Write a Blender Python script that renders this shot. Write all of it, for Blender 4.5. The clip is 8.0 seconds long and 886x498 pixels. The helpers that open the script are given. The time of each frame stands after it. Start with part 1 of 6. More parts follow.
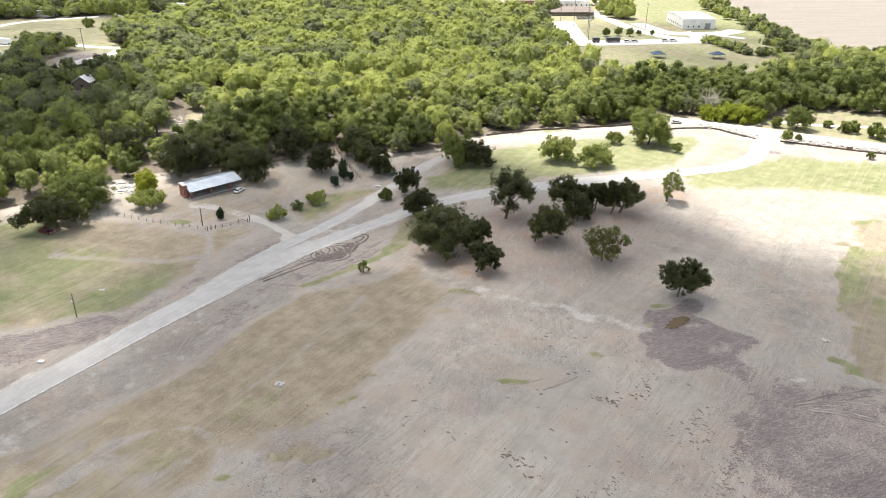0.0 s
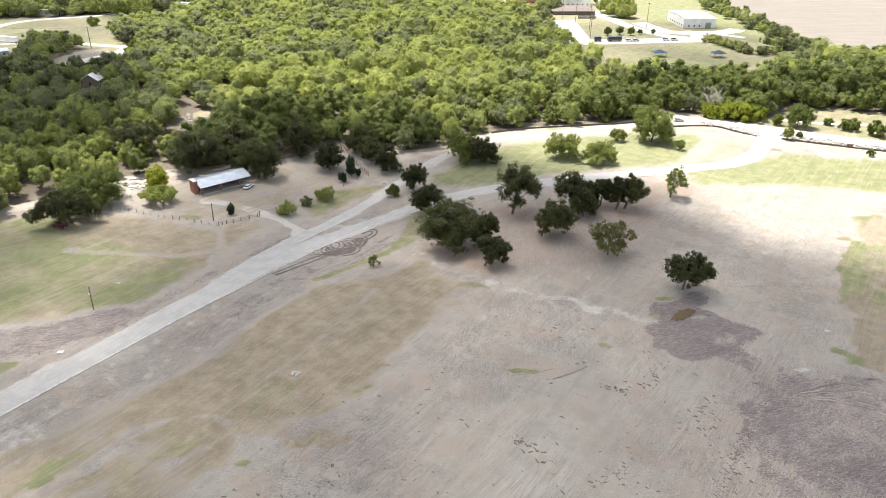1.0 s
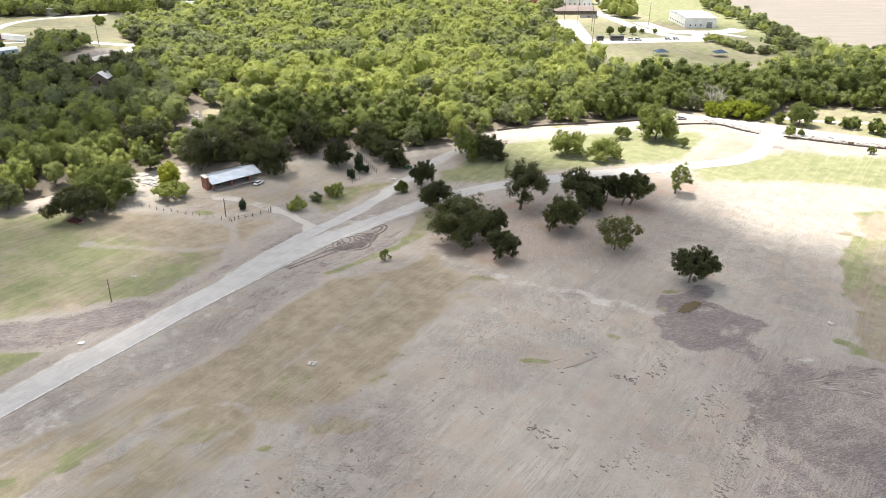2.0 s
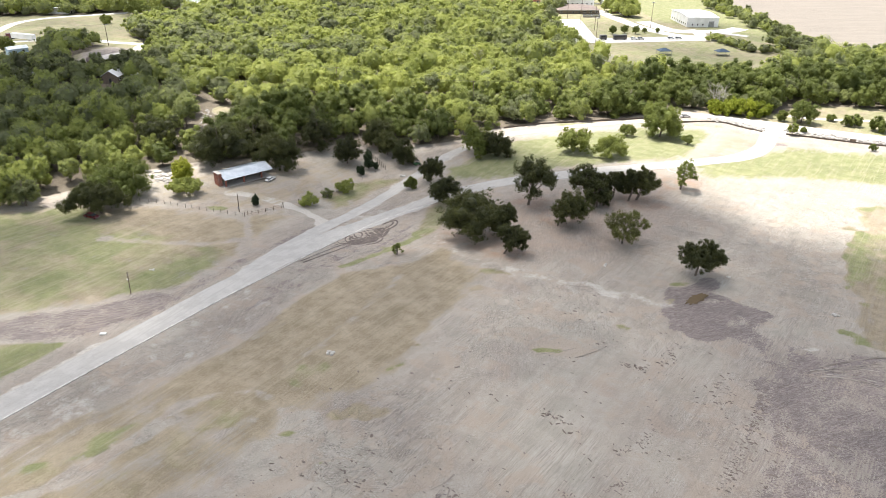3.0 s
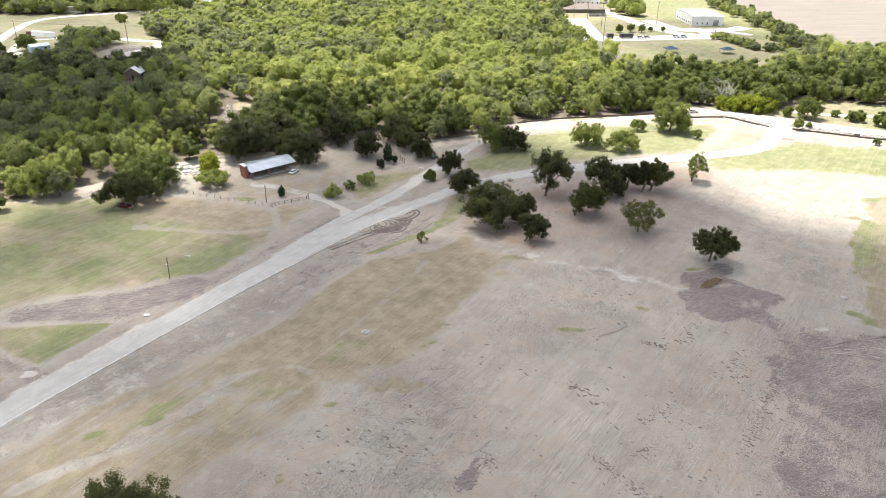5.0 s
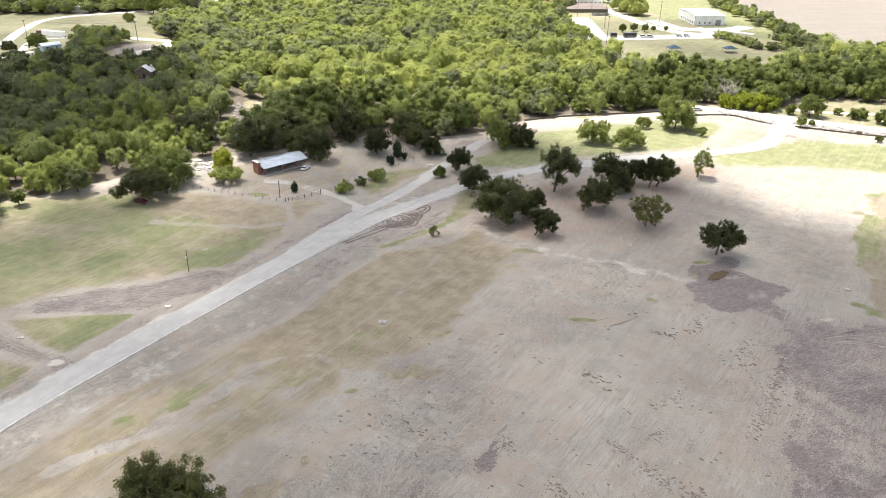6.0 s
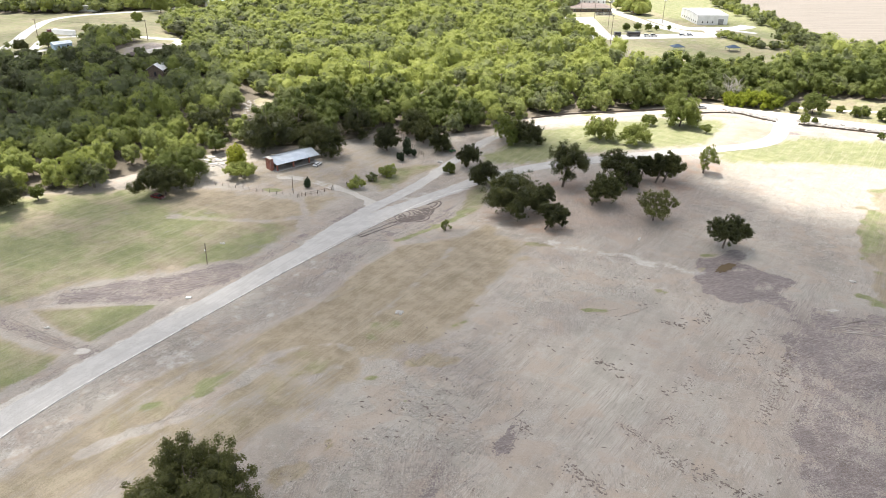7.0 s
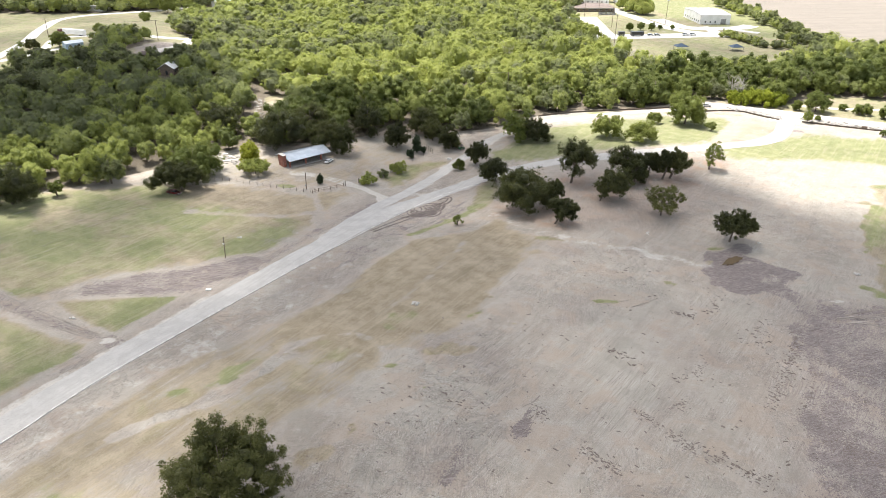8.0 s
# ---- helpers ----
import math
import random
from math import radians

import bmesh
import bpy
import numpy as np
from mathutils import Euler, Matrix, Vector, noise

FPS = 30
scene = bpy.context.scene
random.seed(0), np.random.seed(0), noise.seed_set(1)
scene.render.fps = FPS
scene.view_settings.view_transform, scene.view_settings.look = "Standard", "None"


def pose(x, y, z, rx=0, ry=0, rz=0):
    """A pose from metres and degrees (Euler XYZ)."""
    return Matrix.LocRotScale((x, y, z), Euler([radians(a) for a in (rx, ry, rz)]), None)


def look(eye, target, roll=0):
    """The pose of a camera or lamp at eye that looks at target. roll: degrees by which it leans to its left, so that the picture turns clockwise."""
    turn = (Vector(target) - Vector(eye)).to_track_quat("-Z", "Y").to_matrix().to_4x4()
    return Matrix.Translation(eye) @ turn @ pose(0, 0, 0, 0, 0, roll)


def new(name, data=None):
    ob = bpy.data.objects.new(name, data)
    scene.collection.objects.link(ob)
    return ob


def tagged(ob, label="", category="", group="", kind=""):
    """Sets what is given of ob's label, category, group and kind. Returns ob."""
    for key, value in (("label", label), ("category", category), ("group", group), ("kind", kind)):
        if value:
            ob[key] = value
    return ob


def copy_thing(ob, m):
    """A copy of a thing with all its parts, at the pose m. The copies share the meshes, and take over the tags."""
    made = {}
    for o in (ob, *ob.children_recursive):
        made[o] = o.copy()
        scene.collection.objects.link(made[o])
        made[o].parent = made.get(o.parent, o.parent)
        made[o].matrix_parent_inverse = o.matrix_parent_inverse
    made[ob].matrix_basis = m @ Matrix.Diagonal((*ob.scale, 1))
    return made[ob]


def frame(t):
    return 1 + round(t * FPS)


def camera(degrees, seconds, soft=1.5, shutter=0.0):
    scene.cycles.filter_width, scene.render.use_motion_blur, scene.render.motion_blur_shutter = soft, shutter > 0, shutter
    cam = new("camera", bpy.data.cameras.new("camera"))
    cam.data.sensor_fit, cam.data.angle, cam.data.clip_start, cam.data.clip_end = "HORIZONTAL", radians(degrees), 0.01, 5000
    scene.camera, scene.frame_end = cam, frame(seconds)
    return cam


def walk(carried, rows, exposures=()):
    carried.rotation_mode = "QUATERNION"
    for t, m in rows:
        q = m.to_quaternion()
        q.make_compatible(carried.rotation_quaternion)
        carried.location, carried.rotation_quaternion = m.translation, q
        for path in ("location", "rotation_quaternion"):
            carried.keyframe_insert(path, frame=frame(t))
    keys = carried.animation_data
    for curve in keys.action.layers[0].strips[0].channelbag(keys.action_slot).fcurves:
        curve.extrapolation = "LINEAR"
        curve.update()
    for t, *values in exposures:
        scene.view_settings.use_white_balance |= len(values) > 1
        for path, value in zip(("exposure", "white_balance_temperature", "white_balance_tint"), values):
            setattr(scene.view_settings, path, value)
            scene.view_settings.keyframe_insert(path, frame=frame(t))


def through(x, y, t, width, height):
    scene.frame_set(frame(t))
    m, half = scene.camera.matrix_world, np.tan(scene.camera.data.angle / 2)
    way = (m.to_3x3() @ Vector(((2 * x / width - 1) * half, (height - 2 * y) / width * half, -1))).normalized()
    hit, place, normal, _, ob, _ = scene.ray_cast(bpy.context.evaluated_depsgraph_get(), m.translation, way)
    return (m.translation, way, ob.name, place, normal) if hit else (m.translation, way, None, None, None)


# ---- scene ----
cam = camera(62.6, 8.0, 0.6)
METRES, EYE, TILT, LEAN, TURN = 47.2, 97.0, 0.0, 0.0, 32.0
ROWS = [
    (0.0, 0.0, 0.0, 0.0, 0.24, -26.89, -0.47),
    (0.5, -0.0304, -0.041, 0.0027, 0.19, -26.9, -0.5),
    (1.0, -0.0634, -0.0831, 0.0057, 0.13, -26.92, -0.53),
    (1.5, -0.0974, -0.1267, 0.0094, 0.09, -26.93, -0.57),
    (3.0, -0.2061, -0.2681, 0.0203, 0.02, -26.95, -0.63),
    (3.5, -0.244, -0.318, 0.0235, 0.02, -26.95, -0.64),
    (4.0, -0.2822, -0.3689, 0.0273, -0.01, -26.95, -0.65),
    (4.5, -0.3203, -0.4212, 0.0307, -0.01, -26.95, -0.65),
    (6.0, -0.4398, -0.5793, 0.0404, -0.04, -26.94, -0.66),
    (6.5, -0.4806, -0.6324, 0.044, -0.04, -26.95, -0.65),
    (7.0, -0.5208, -0.6857, 0.0466, -0.04, -26.94, -0.67),
    (7.5, -0.5615, -0.74, 0.0499, -0.04, -26.93, -0.67),
    (8.0, -0.6033, -0.7956, 0.0534, -0.04, -26.91, -0.66),
]
walk(cam, [(t, pose(0, 0, EYE, TILT, LEAN, TURN) @ pose(METRES * x, METRES * y, METRES * z, 90 + pitch, roll, yaw)) for t, x, y, z, yaw, pitch, roll in ROWS])

# ---- light: high sun behind broken cloud ----
SUN_EL, SUN_AZ = 68.0, 176.0          # azimuth counted from +x towards +y
SUN_DIR = Vector((math.cos(radians(SUN_EL)) * math.cos(radians(SUN_AZ)), math.cos(radians(SUN_EL)) * math.sin(radians(SUN_AZ)), math.sin(radians(SUN_EL))))
world = bpy.data.worlds.new("sky")
scene.world = world
world.use_nodes = True
wn = world.node_tree
sky = wn.nodes.new("ShaderNodeTexSky")
sky.sky_type = "NISHITA"
sky.sun_disc = False
sky.sun_elevation = radians(SUN_EL)
sky.sun_rotation = radians(90 - SUN_AZ)
sky.air_density, sky.dust_density, sky.ozone_density = 1.0, 3.0, 1.0
veil = wn.nodes.new("ShaderNodeMix")         # thin cloud whitens the sky all over
veil.data_type = "RGBA"
veil.inputs[0].default_value = 0.55
veil.inputs[7].default_value = (2.95, 2.95, 2.8, 1)
wn.links.new(sky.outputs[0], veil.inputs[6])
wn.links.new(veil.outputs[2], wn.nodes["Background"].inputs[0])
wn.nodes["Background"].inputs[1].default_value = 0.18
sun_lamp = bpy.data.lights.new("sun", "SUN")
sun_lamp.energy, sun_lamp.angle, sun_lamp.color = 4.9, radians(0.55), (1.0, 0.965, 0.915)
sun = new("sun", sun_lamp)
sun.matrix_world = look(SUN_DIR * 300, (0, 0, 0))
scene.view_settings.exposure = 0.93


# ---- node shorthand ----
class Nodes:
    def __init__(self, name):
        self.mat = bpy.data.materials.new(name)
        self.mat.use_nodes = True
        self.t = self.mat.node_tree
        self.t.nodes.clear()
        self.out = self.t.nodes.new("ShaderNodeOutputMaterial")
        self.pos = self.t.nodes.new("ShaderNodeNewGeometry").outputs["Position"]

    def put(self, socket, value):
        if isinstance(value, bpy.types.NodeSocket):
            self.t.links.new(value, socket)
        elif isinstance(value, tuple) and len(value) == 3 and socket.type == "RGBA":
            socket.default_value = (*value, 1)
        else:
            socket.default_value = value

    def mapped(self, scale, turn=0.0):
        m = self.t.nodes.new("ShaderNodeMapping")
        m.vector_type = "TEXTURE"
        self.t.links.new(self.pos, m.inputs[0])
        m.inputs["Rotation"].default_value = (0, 0, radians(turn))
        m.inputs["Scale"].default_value = scale
        return m.outputs[0]

    def noise(self, scale, detail=4.0, rough=0.55, vec=None, warp=0.0):
        n = self.t.nodes.new("ShaderNodeTexNoise")
        self.t.links.new(vec or self.pos, n.inputs["Vector"])
        n.inputs["Scale"].default_value, n.inputs["Detail"].default_value = scale, detail
        n.inputs["Roughness"].default_value, n.inputs["Distortion"].default_value = rough, warp
        return n.outputs["Fac"]

    def calc(self, op, a, b=0.0, clamp=False):
        n = self.t.nodes.new("ShaderNodeMath")
        n.operation, n.use_clamp = op, clamp
        self.put(n.inputs[0], a), self.put(n.inputs[1], b)
        return n.outputs[0]

    def span(self, v, lo, hi, a=0.0, b=1.0):
        n = self.t.nodes.new("ShaderNodeMapRange")
        n.interpolation_type = "SMOOTHSTEP"
        self.put(n.inputs[0], v)
        for i, w in zip((1, 2, 3, 4), (lo, hi, a, b)):
            n.inputs[i].default_value = w
        return n.outputs[0]

    def mix(self, fac, a, b, blend="MIX"):
        n = self.t.nodes.new("ShaderNodeMix")
        n.data_type, n.blend_type = "RGBA", blend
        self.put(n.inputs[0], fac), self.put(n.inputs[6], a), self.put(n.inputs[7], b)
        return n.outputs[2]

    def ramp(self, fac, *stops):
        n = self.t.nodes.new("ShaderNodeValToRGB")
        self.put(n.inputs[0], fac)
        e = n.color_ramp.elements
        while len(e) < len(stops):
            e.new(0.5)
        for s, (p, c) in zip(e, stops):
            s.position, s.color = p, (*c, 1)
        return n.outputs[0]

    def attr(self, name):
        n = self.t.nodes.new("ShaderNodeAttribute")
        n.attribute_name = name
        return n.outputs["Fac"]

    def random(self):
        return self.t.nodes.new("ShaderNodeObjectInfo").outputs["Random"]

    def bump(self, height, strength, distance):
        n = self.t.nodes.new("ShaderNodeBump")
        self.put(n.inputs["Height"], height)
        n.inputs["Strength"].default_value, n.inputs["Distance"].default_value = strength, distance
        return n.outputs[0]

    def surface(self, colour, rough=0.8, metal=0.0, normal=None, coat=0.0):
        p = self.t.nodes.new("ShaderNodeBsdfPrincipled")
        self.put(p.inputs["Base Color"], colour), self.put(p.inputs["Roughness"], rough)
        self.put(p.inputs["Metallic"], metal)
        p.inputs["Coat Weight"].default_value = coat
        if normal:
            self.put(p.inputs["Normal"], normal)
        self.t.links.new(p.outputs[0], self.out.inputs[0])
        return self.mat


def worn(name, base, dark, rough=0.7, metal=0.0, grain=6.0, broad=0.6, relief=0.02, coat=0.0):
    """A surface with stains at a broad and a fine scale."""
    n = Nodes(name)
    c = n.mix(n.span(n.noise(broad), 0.35, 0.7), base, dark)
    c = n.mix(n.span(n.noise(grain, 6), 0.45, 0.75, 0, 0.6), c, dark)
    return n.surface(c, n.span(n.noise(grain * 0.5), 0.3, 0.7, rough - 0.08, min(1.0, rough + 0.08)), metal, n.bump(n.noise(grain * 2, 5), 0.4, relief), coat)


def ground_material():
    n = Nodes("ground")
    big, mid, fine = n.noise(0.03, 5), n.noise(0.22, 6, 0.6), n.noise(2.8, 6, 0.66)
    grit = n.noise(4.6, 4, 0.7)
    drag = n.noise(1.0, 5, 0.6, n.mapped((6.0, 0.55, 1.0), 86.0), 1.6)      # scraping along the field
    drag2 = n.noise(1.0, 5, 0.6, n.mapped((4.0, 0.6, 1.0), 116.0), 1.8)
    streak = n.mix(n.span(n.noise(0.02, 2), 0.46, 0.56), drag, drag2)
    swath = n.noise(1.0, 4, 0.55, n.mapped((24.0, 3.0, 1.0), 87.0), 1.2)     # broad passes of the grader
    coarse = n.calc("MULTIPLY", n.attr("rough"), n.span(n.noise(0.34, 5, 0.62, None, 0.8), 0.4, 0.58, 0.12, 1.0))                                               # 0 graded smooth, 1 broken and strewn with straw
    soil = n.ramp(big, (0.4, (0.308, 0.265, 0.214)), (0.5, (0.358, 0.312, 0.256)), (0.6, (0.345, 0.312, 0.258)))
    soil = n.mix(n.span(swath, 0.5, 0.62, 0, 0.35), soil, (0.4, 0.36, 0.312))
    soil = n.mix(n.span(swath, 0.48, 0.36, 0, 0.3), soil, (0.265, 0.228, 0.194))
    soil = n.mix(n.span(mid, 0.5, 0.64, 0, 0.45), soil, (0.405, 0.366, 0.318))
    soil = n.mix(n.calc("MULTIPLY", n.span(mid, 0.45, 0.39, 0, 0.34), n.span(coarse, 0.0, 1.0, 0.35, 1.0)), soil, (0.215, 0.184, 0.158))
    soil = n.mix(n.calc("MULTIPLY", n.span(fine, 0.55, 0.61, 0, 0.62), n.span(coarse, 0.0, 1.0, 0.2, 1.0)), soil, (0.18, 0.152, 0.13))
    soil = n.mix(n.calc("MULTIPLY", n.span(fine, 0.46, 0.4, 0, 0.65), n.span(coarse, 0.0, 1.0, 0.2, 1.0)), soil, (0.47, 0.425, 0.372))
    straw = n.mix(n.span(n.noise(0.09, 3), 0.46, 0.54), n.noise(1.0, 4, 0.66, n.mapped((1.7, 0.36, 1.0), 34.0), 2.4), n.noise(1.0, 4, 0.66, n.mapped((1.9, 0.4, 1.0), 98.0), 2.4))
    soil = n.mix(n.calc("MULTIPLY", coarse, n.span(straw, 0.565, 0.61, 0, 0.6)), soil, (0.135, 0.113, 0.096))
    soil = n.mix(n.calc("MULTIPLY", coarse, n.span(straw, 0.455, 0.415, 0, 0.75)), soil, (0.52, 0.48, 0.425))
    worked = n.span(n.noise(0.045, 3), 0.42, 0.58, 0.1, 1.0)              # where the blade has passed
    soil = n.mix(n.calc("MULTIPLY", worked, n.span(streak, 0.55, 0.61, 0, 0.42)), soil, (0.2, 0.167, 0.143))
    soil = n.mix(n.calc("MULTIPLY", worked, n.span(streak, 0.45, 0.39, 0, 0.28)), soil, (0.46, 0.42, 0.366))
    scar = n.noise(1.0, 3, 0.5, n.mapped((9.0, 0.28, 1.0), 84.0), 0.7)      # single long scrapes of a blade's teeth
    soil = n.mix(n.calc("MULTIPLY", worked, n.span(scar, 0.6, 0.63, 0, 0.32)), soil, (0.19, 0.155, 0.132))
    soil = n.mix(n.calc("MULTIPLY", worked, n.span(scar, 0.385, 0.36, 0, 0.26)), soil, (0.49, 0.45, 0.395))
    patchy = n.noise(0.11, 5, 0.6, None, 0.6)
    soil = n.mix(n.span(patchy, 0.52, 0.62, 0, 0.5), soil, (0.375, 0.298, 0.228))
    soil = n.mix(n.span(patchy, 0.45, 0.36, 0, 0.3), soil, (0.262, 0.25, 0.205))
    red = n.attr("red")
    soil = n.mix(n.calc("MULTIPLY", red, n.span(mid, 0.3, 0.6), True), soil, (0.34, 0.235, 0.165))
    # wet soil, and the cloud shade painted in round the oaks
    damp_shade = n.calc("MULTIPLY", n.attr("damp_shade"), n.span(streak, 0.36, 0.6, 0.45, 1.0))
    soil = n.mix(n.calc("MULTIPLY", damp_shade, n.span(fine, 0.3, 0.55, 0.55, 1.0), True), soil, (0.2, 0.157, 0.139))
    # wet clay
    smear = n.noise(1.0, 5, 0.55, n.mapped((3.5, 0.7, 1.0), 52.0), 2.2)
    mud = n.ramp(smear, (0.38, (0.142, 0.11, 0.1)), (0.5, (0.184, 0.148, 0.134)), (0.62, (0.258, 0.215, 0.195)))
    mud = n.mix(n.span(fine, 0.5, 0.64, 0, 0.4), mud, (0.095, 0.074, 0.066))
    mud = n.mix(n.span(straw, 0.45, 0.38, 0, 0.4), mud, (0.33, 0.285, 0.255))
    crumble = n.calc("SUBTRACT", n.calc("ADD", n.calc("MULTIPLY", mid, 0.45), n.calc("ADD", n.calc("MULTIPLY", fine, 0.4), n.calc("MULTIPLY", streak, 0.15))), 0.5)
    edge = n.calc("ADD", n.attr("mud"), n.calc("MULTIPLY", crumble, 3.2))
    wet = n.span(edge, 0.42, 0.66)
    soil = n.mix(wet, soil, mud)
    pale = n.mix(n.span(fine, 0.4, 0.7), (0.52, 0.485, 0.43), (0.40, 0.365, 0.32))
    soil = n.mix(n.span(n.calc("ADD", n.attr("pale"), n.calc("MULTIPLY", n.calc("SUBTRACT", mid, 0.5), 1.1)), 0.4, 0.65), soil, pale)
    # mown and drought-stressed grass
    lush = n.attr("lush")
    dryness = n.ramp(n.calc("ADD", n.calc("MULTIPLY", mid, 0.55), n.calc("MULTIPLY", fine, 0.45)), (0.4, (0.205, 0.163, 0.1)), (0.5, (0.275, 0.222, 0.146)), (0.6, (0.352, 0.29, 0.203)))
    green = n.ramp(n.calc("ADD", n.calc("MULTIPLY", mid, 0.5), n.calc("MULTIPLY", fine, 0.5)), (0.4, (0.135, 0.16, 0.047)), (0.52, (0.205, 0.217, 0.088)), (0.62, (0.268, 0.264, 0.132)))
    blend = n.calc("ADD", lush, n.calc("ADD", n.calc("MULTIPLY", n.calc("SUBTRACT", big, 0.5), 0.45), n.calc("MULTIPLY", n.calc("SUBTRACT", patchy, 0.5), 0.8)))
    grass = n.mix(n.span(blend, 0.22, 0.72), dryness, green)
    mow = n.noise(1.0, 5, 0.6, n.mapped((22.0, 0.9, 1.0), 87.0), 1.0)
    grass = n.mix(n.span(mow, 0.52, 0.62, 0, 0.3), grass, (0.37, 0.31, 0.222))
    grass = n.mix(n.span(mow, 0.47, 0.38, 0, 0.26), grass, (0.185, 0.163, 0.085))
    ragged = n.calc("ADD", n.calc("ADD", n.calc("MULTIPLY", mid, 0.3), n.calc("MULTIPLY", fine, 0.2)), n.calc("ADD", n.calc("MULTIPLY", patchy, 0.2), n.calc("MULTIPLY", swath, 0.3)))
    cover = n.calc("ADD", n.attr("grass"), n.calc("MULTIPLY", n.calc("SUBTRACT", ragged, 0.5), 2.6))
    colour = n.mix(n.span(cover, 0.34, 0.72, 0, 0.94), soil, grass)
    litter = n.ramp(fine, (0.42, (0.075, 0.06, 0.04)), (0.52, (0.14, 0.115, 0.08)), (0.62, (0.24, 0.2, 0.15)))
    colour = n.mix(n.span(n.calc("ADD", n.attr("litter"), n.calc("MULTIPLY", n.calc("SUBTRACT", mid, 0.5), 0.8)), 0.35, 0.65), colour, litter)
    plough = n.mix(n.span(n.noise(1.0, 3, 0.5, n.mapped((60.0, 3.0, 1.0), 33.0)), 0.4, 0.65), (0.205, 0.178, 0.148), (0.24, 0.208, 0.174))
    colour = n.mix(n.attr("plough"), colour, plough)
    colour = n.mix(n.calc("MULTIPLY", n.span(grit, 0.545, 0.61, 0, 0.42), n.span(coarse, 0.0, 1.0, 0.4, 1.0)), colour, (0.16, 0.135, 0.11))
    colour = n.mix(n.calc("MULTIPLY", n.span(grit, 0.455, 0.39, 0, 0.36), n.span(coarse, 0.0, 1.0, 0.4, 1.0)), colour, (0.44, 0.4, 0.34))
    height = n.calc("ADD", n.calc("MULTIPLY", fine, 0.6), n.calc("ADD", n.calc("MULTIPLY", streak, 0.8), n.calc("MULTIPLY", grit, 0.25)))
    height = n.calc("MULTIPLY", n.calc("ADD", height, n.calc("MULTIPLY", straw, -0.5)), n.span(coarse, 0.0, 1.0, 0.35, 1.0))
    return n.surface(colour, n.span(wet, 0.0, 1.0, 0.95, 0.7), 0.0, n.bump(height, 0.9, 0.5))


def leaf_material(name, dark, middle, light, through=0.3, grey=None):
    n = Nodes(name)
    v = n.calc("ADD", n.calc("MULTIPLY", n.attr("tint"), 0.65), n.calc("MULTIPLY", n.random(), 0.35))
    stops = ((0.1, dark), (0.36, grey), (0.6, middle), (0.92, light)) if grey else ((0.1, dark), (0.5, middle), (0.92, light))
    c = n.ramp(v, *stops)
    d, tr, m = n.t.nodes.new("ShaderNodeBsdfPrincipled"), n.t.nodes.new("ShaderNodeBsdfTranslucent"), n.t.nodes.new("ShaderNodeMixShader")
    n.put(d.inputs["Base Color"], c), n.put(d.inputs["Roughness"], 0.55)
    d.inputs["Specular IOR Level"].default_value = 0.2
    n.put(tr.inputs[0], n.mix(0.5, c, (0.23, 0.27, 0.055)))
    m.inputs[0].default_value = through
    n.t.links.new(d.outputs[0], m.inputs[1]), n.t.links.new(tr.outputs[0], m.inputs[2]), n.t.links.new(m.outputs[0], n.out.inputs[0])
    return n.mat


def road_material(name, base, dark):
    n = Nodes(name)
    mid, fine = n.noise(0.25, 6), n.noise(3.0, 6, 0.65)
    lane = n.noise(1.0, 4, 0.5, n.mapped((0.6, 25.0, 1.0), 2.0))
    c = n.mix(n.span(mid, 0.44, 0.6, 0, 0.6), base, dark)
    c = n.mix(n.span(lane, 0.5, 0.6, 0, 0.5), c, dark)
    c = n.mix(n.span(fine, 0.5, 0.62, 0, 0.4), c, tuple(v * 0.72 for v in dark))
    return n.surface(c, 0.93, 0.0, n.bump(fine, 0.5, 0.08))


def roof_material(name, base, dark, metal=0.6, rough=0.4):
    n = Nodes(name)
    c = n.mix(n.span(n.noise(0.5, 4), 0.35, 0.7), base, dark)
    c = n.mix(n.span(n.noise(5.0, 5), 0.5, 0.8, 0, 0.4), c, dark)
    return n.surface(c, rough, metal, n.bump(n.noise(3.0, 3), 0.2, 0.02))


M_GROUND = ground_material()
M_ROAD = road_material("pale gravel road", (0.455, 0.435, 0.402), (0.375, 0.355, 0.325))
M_CALICHE = road_material("crushed limestone", (0.60, 0.555, 0.495), (0.46, 0.42, 0.365))
M_PAVE = road_material("concrete paving", (0.60, 0.58, 0.54), (0.50, 0.48, 0.44))
M_KERB = worn("kerb concrete", (0.7, 0.67, 0.625), (0.42, 0.40, 0.37), 0.85)
M_TRACK = worn("churned wet clay", (0.095, 0.073, 0.062), (0.14, 0.112, 0.096), 0.8, 0.0, 3.0, 0.5, 0.1)
M_OAK = leaf_material("oak leaves", (0.022, 0.024, 0.012), (0.05, 0.053, 0.02), (0.125, 0.125, 0.042))
M_ELM = leaf_material("elm leaves", (0.082, 0.102, 0.028), (0.165, 0.192, 0.048), (0.27, 0.292, 0.075), 0.4)
M_WOODS = leaf_material("mixed woodland leaves", (0.078, 0.08, 0.046), (0.345, 0.378, 0.112), (0.445, 0.472, 0.132), 0.54, (0.226, 0.245, 0.128))
M_LIME = leaf_material("yellow-green leaves", (0.2, 0.24, 0.026), (0.35, 0.385, 0.042), (0.48, 0.48, 0.065), 0.48)
M_JUNIPER = leaf_material("juniper needles", (0.02, 0.034, 0.018), (0.035, 0.052, 0.026), (0.055, 0.075, 0.035), 0.15)
M_BARK = worn("bark", (0.17, 0.135, 0.105), (0.085, 0.068, 0.055), 0.95, 0.0, 5.0, 1.0, 0.08)
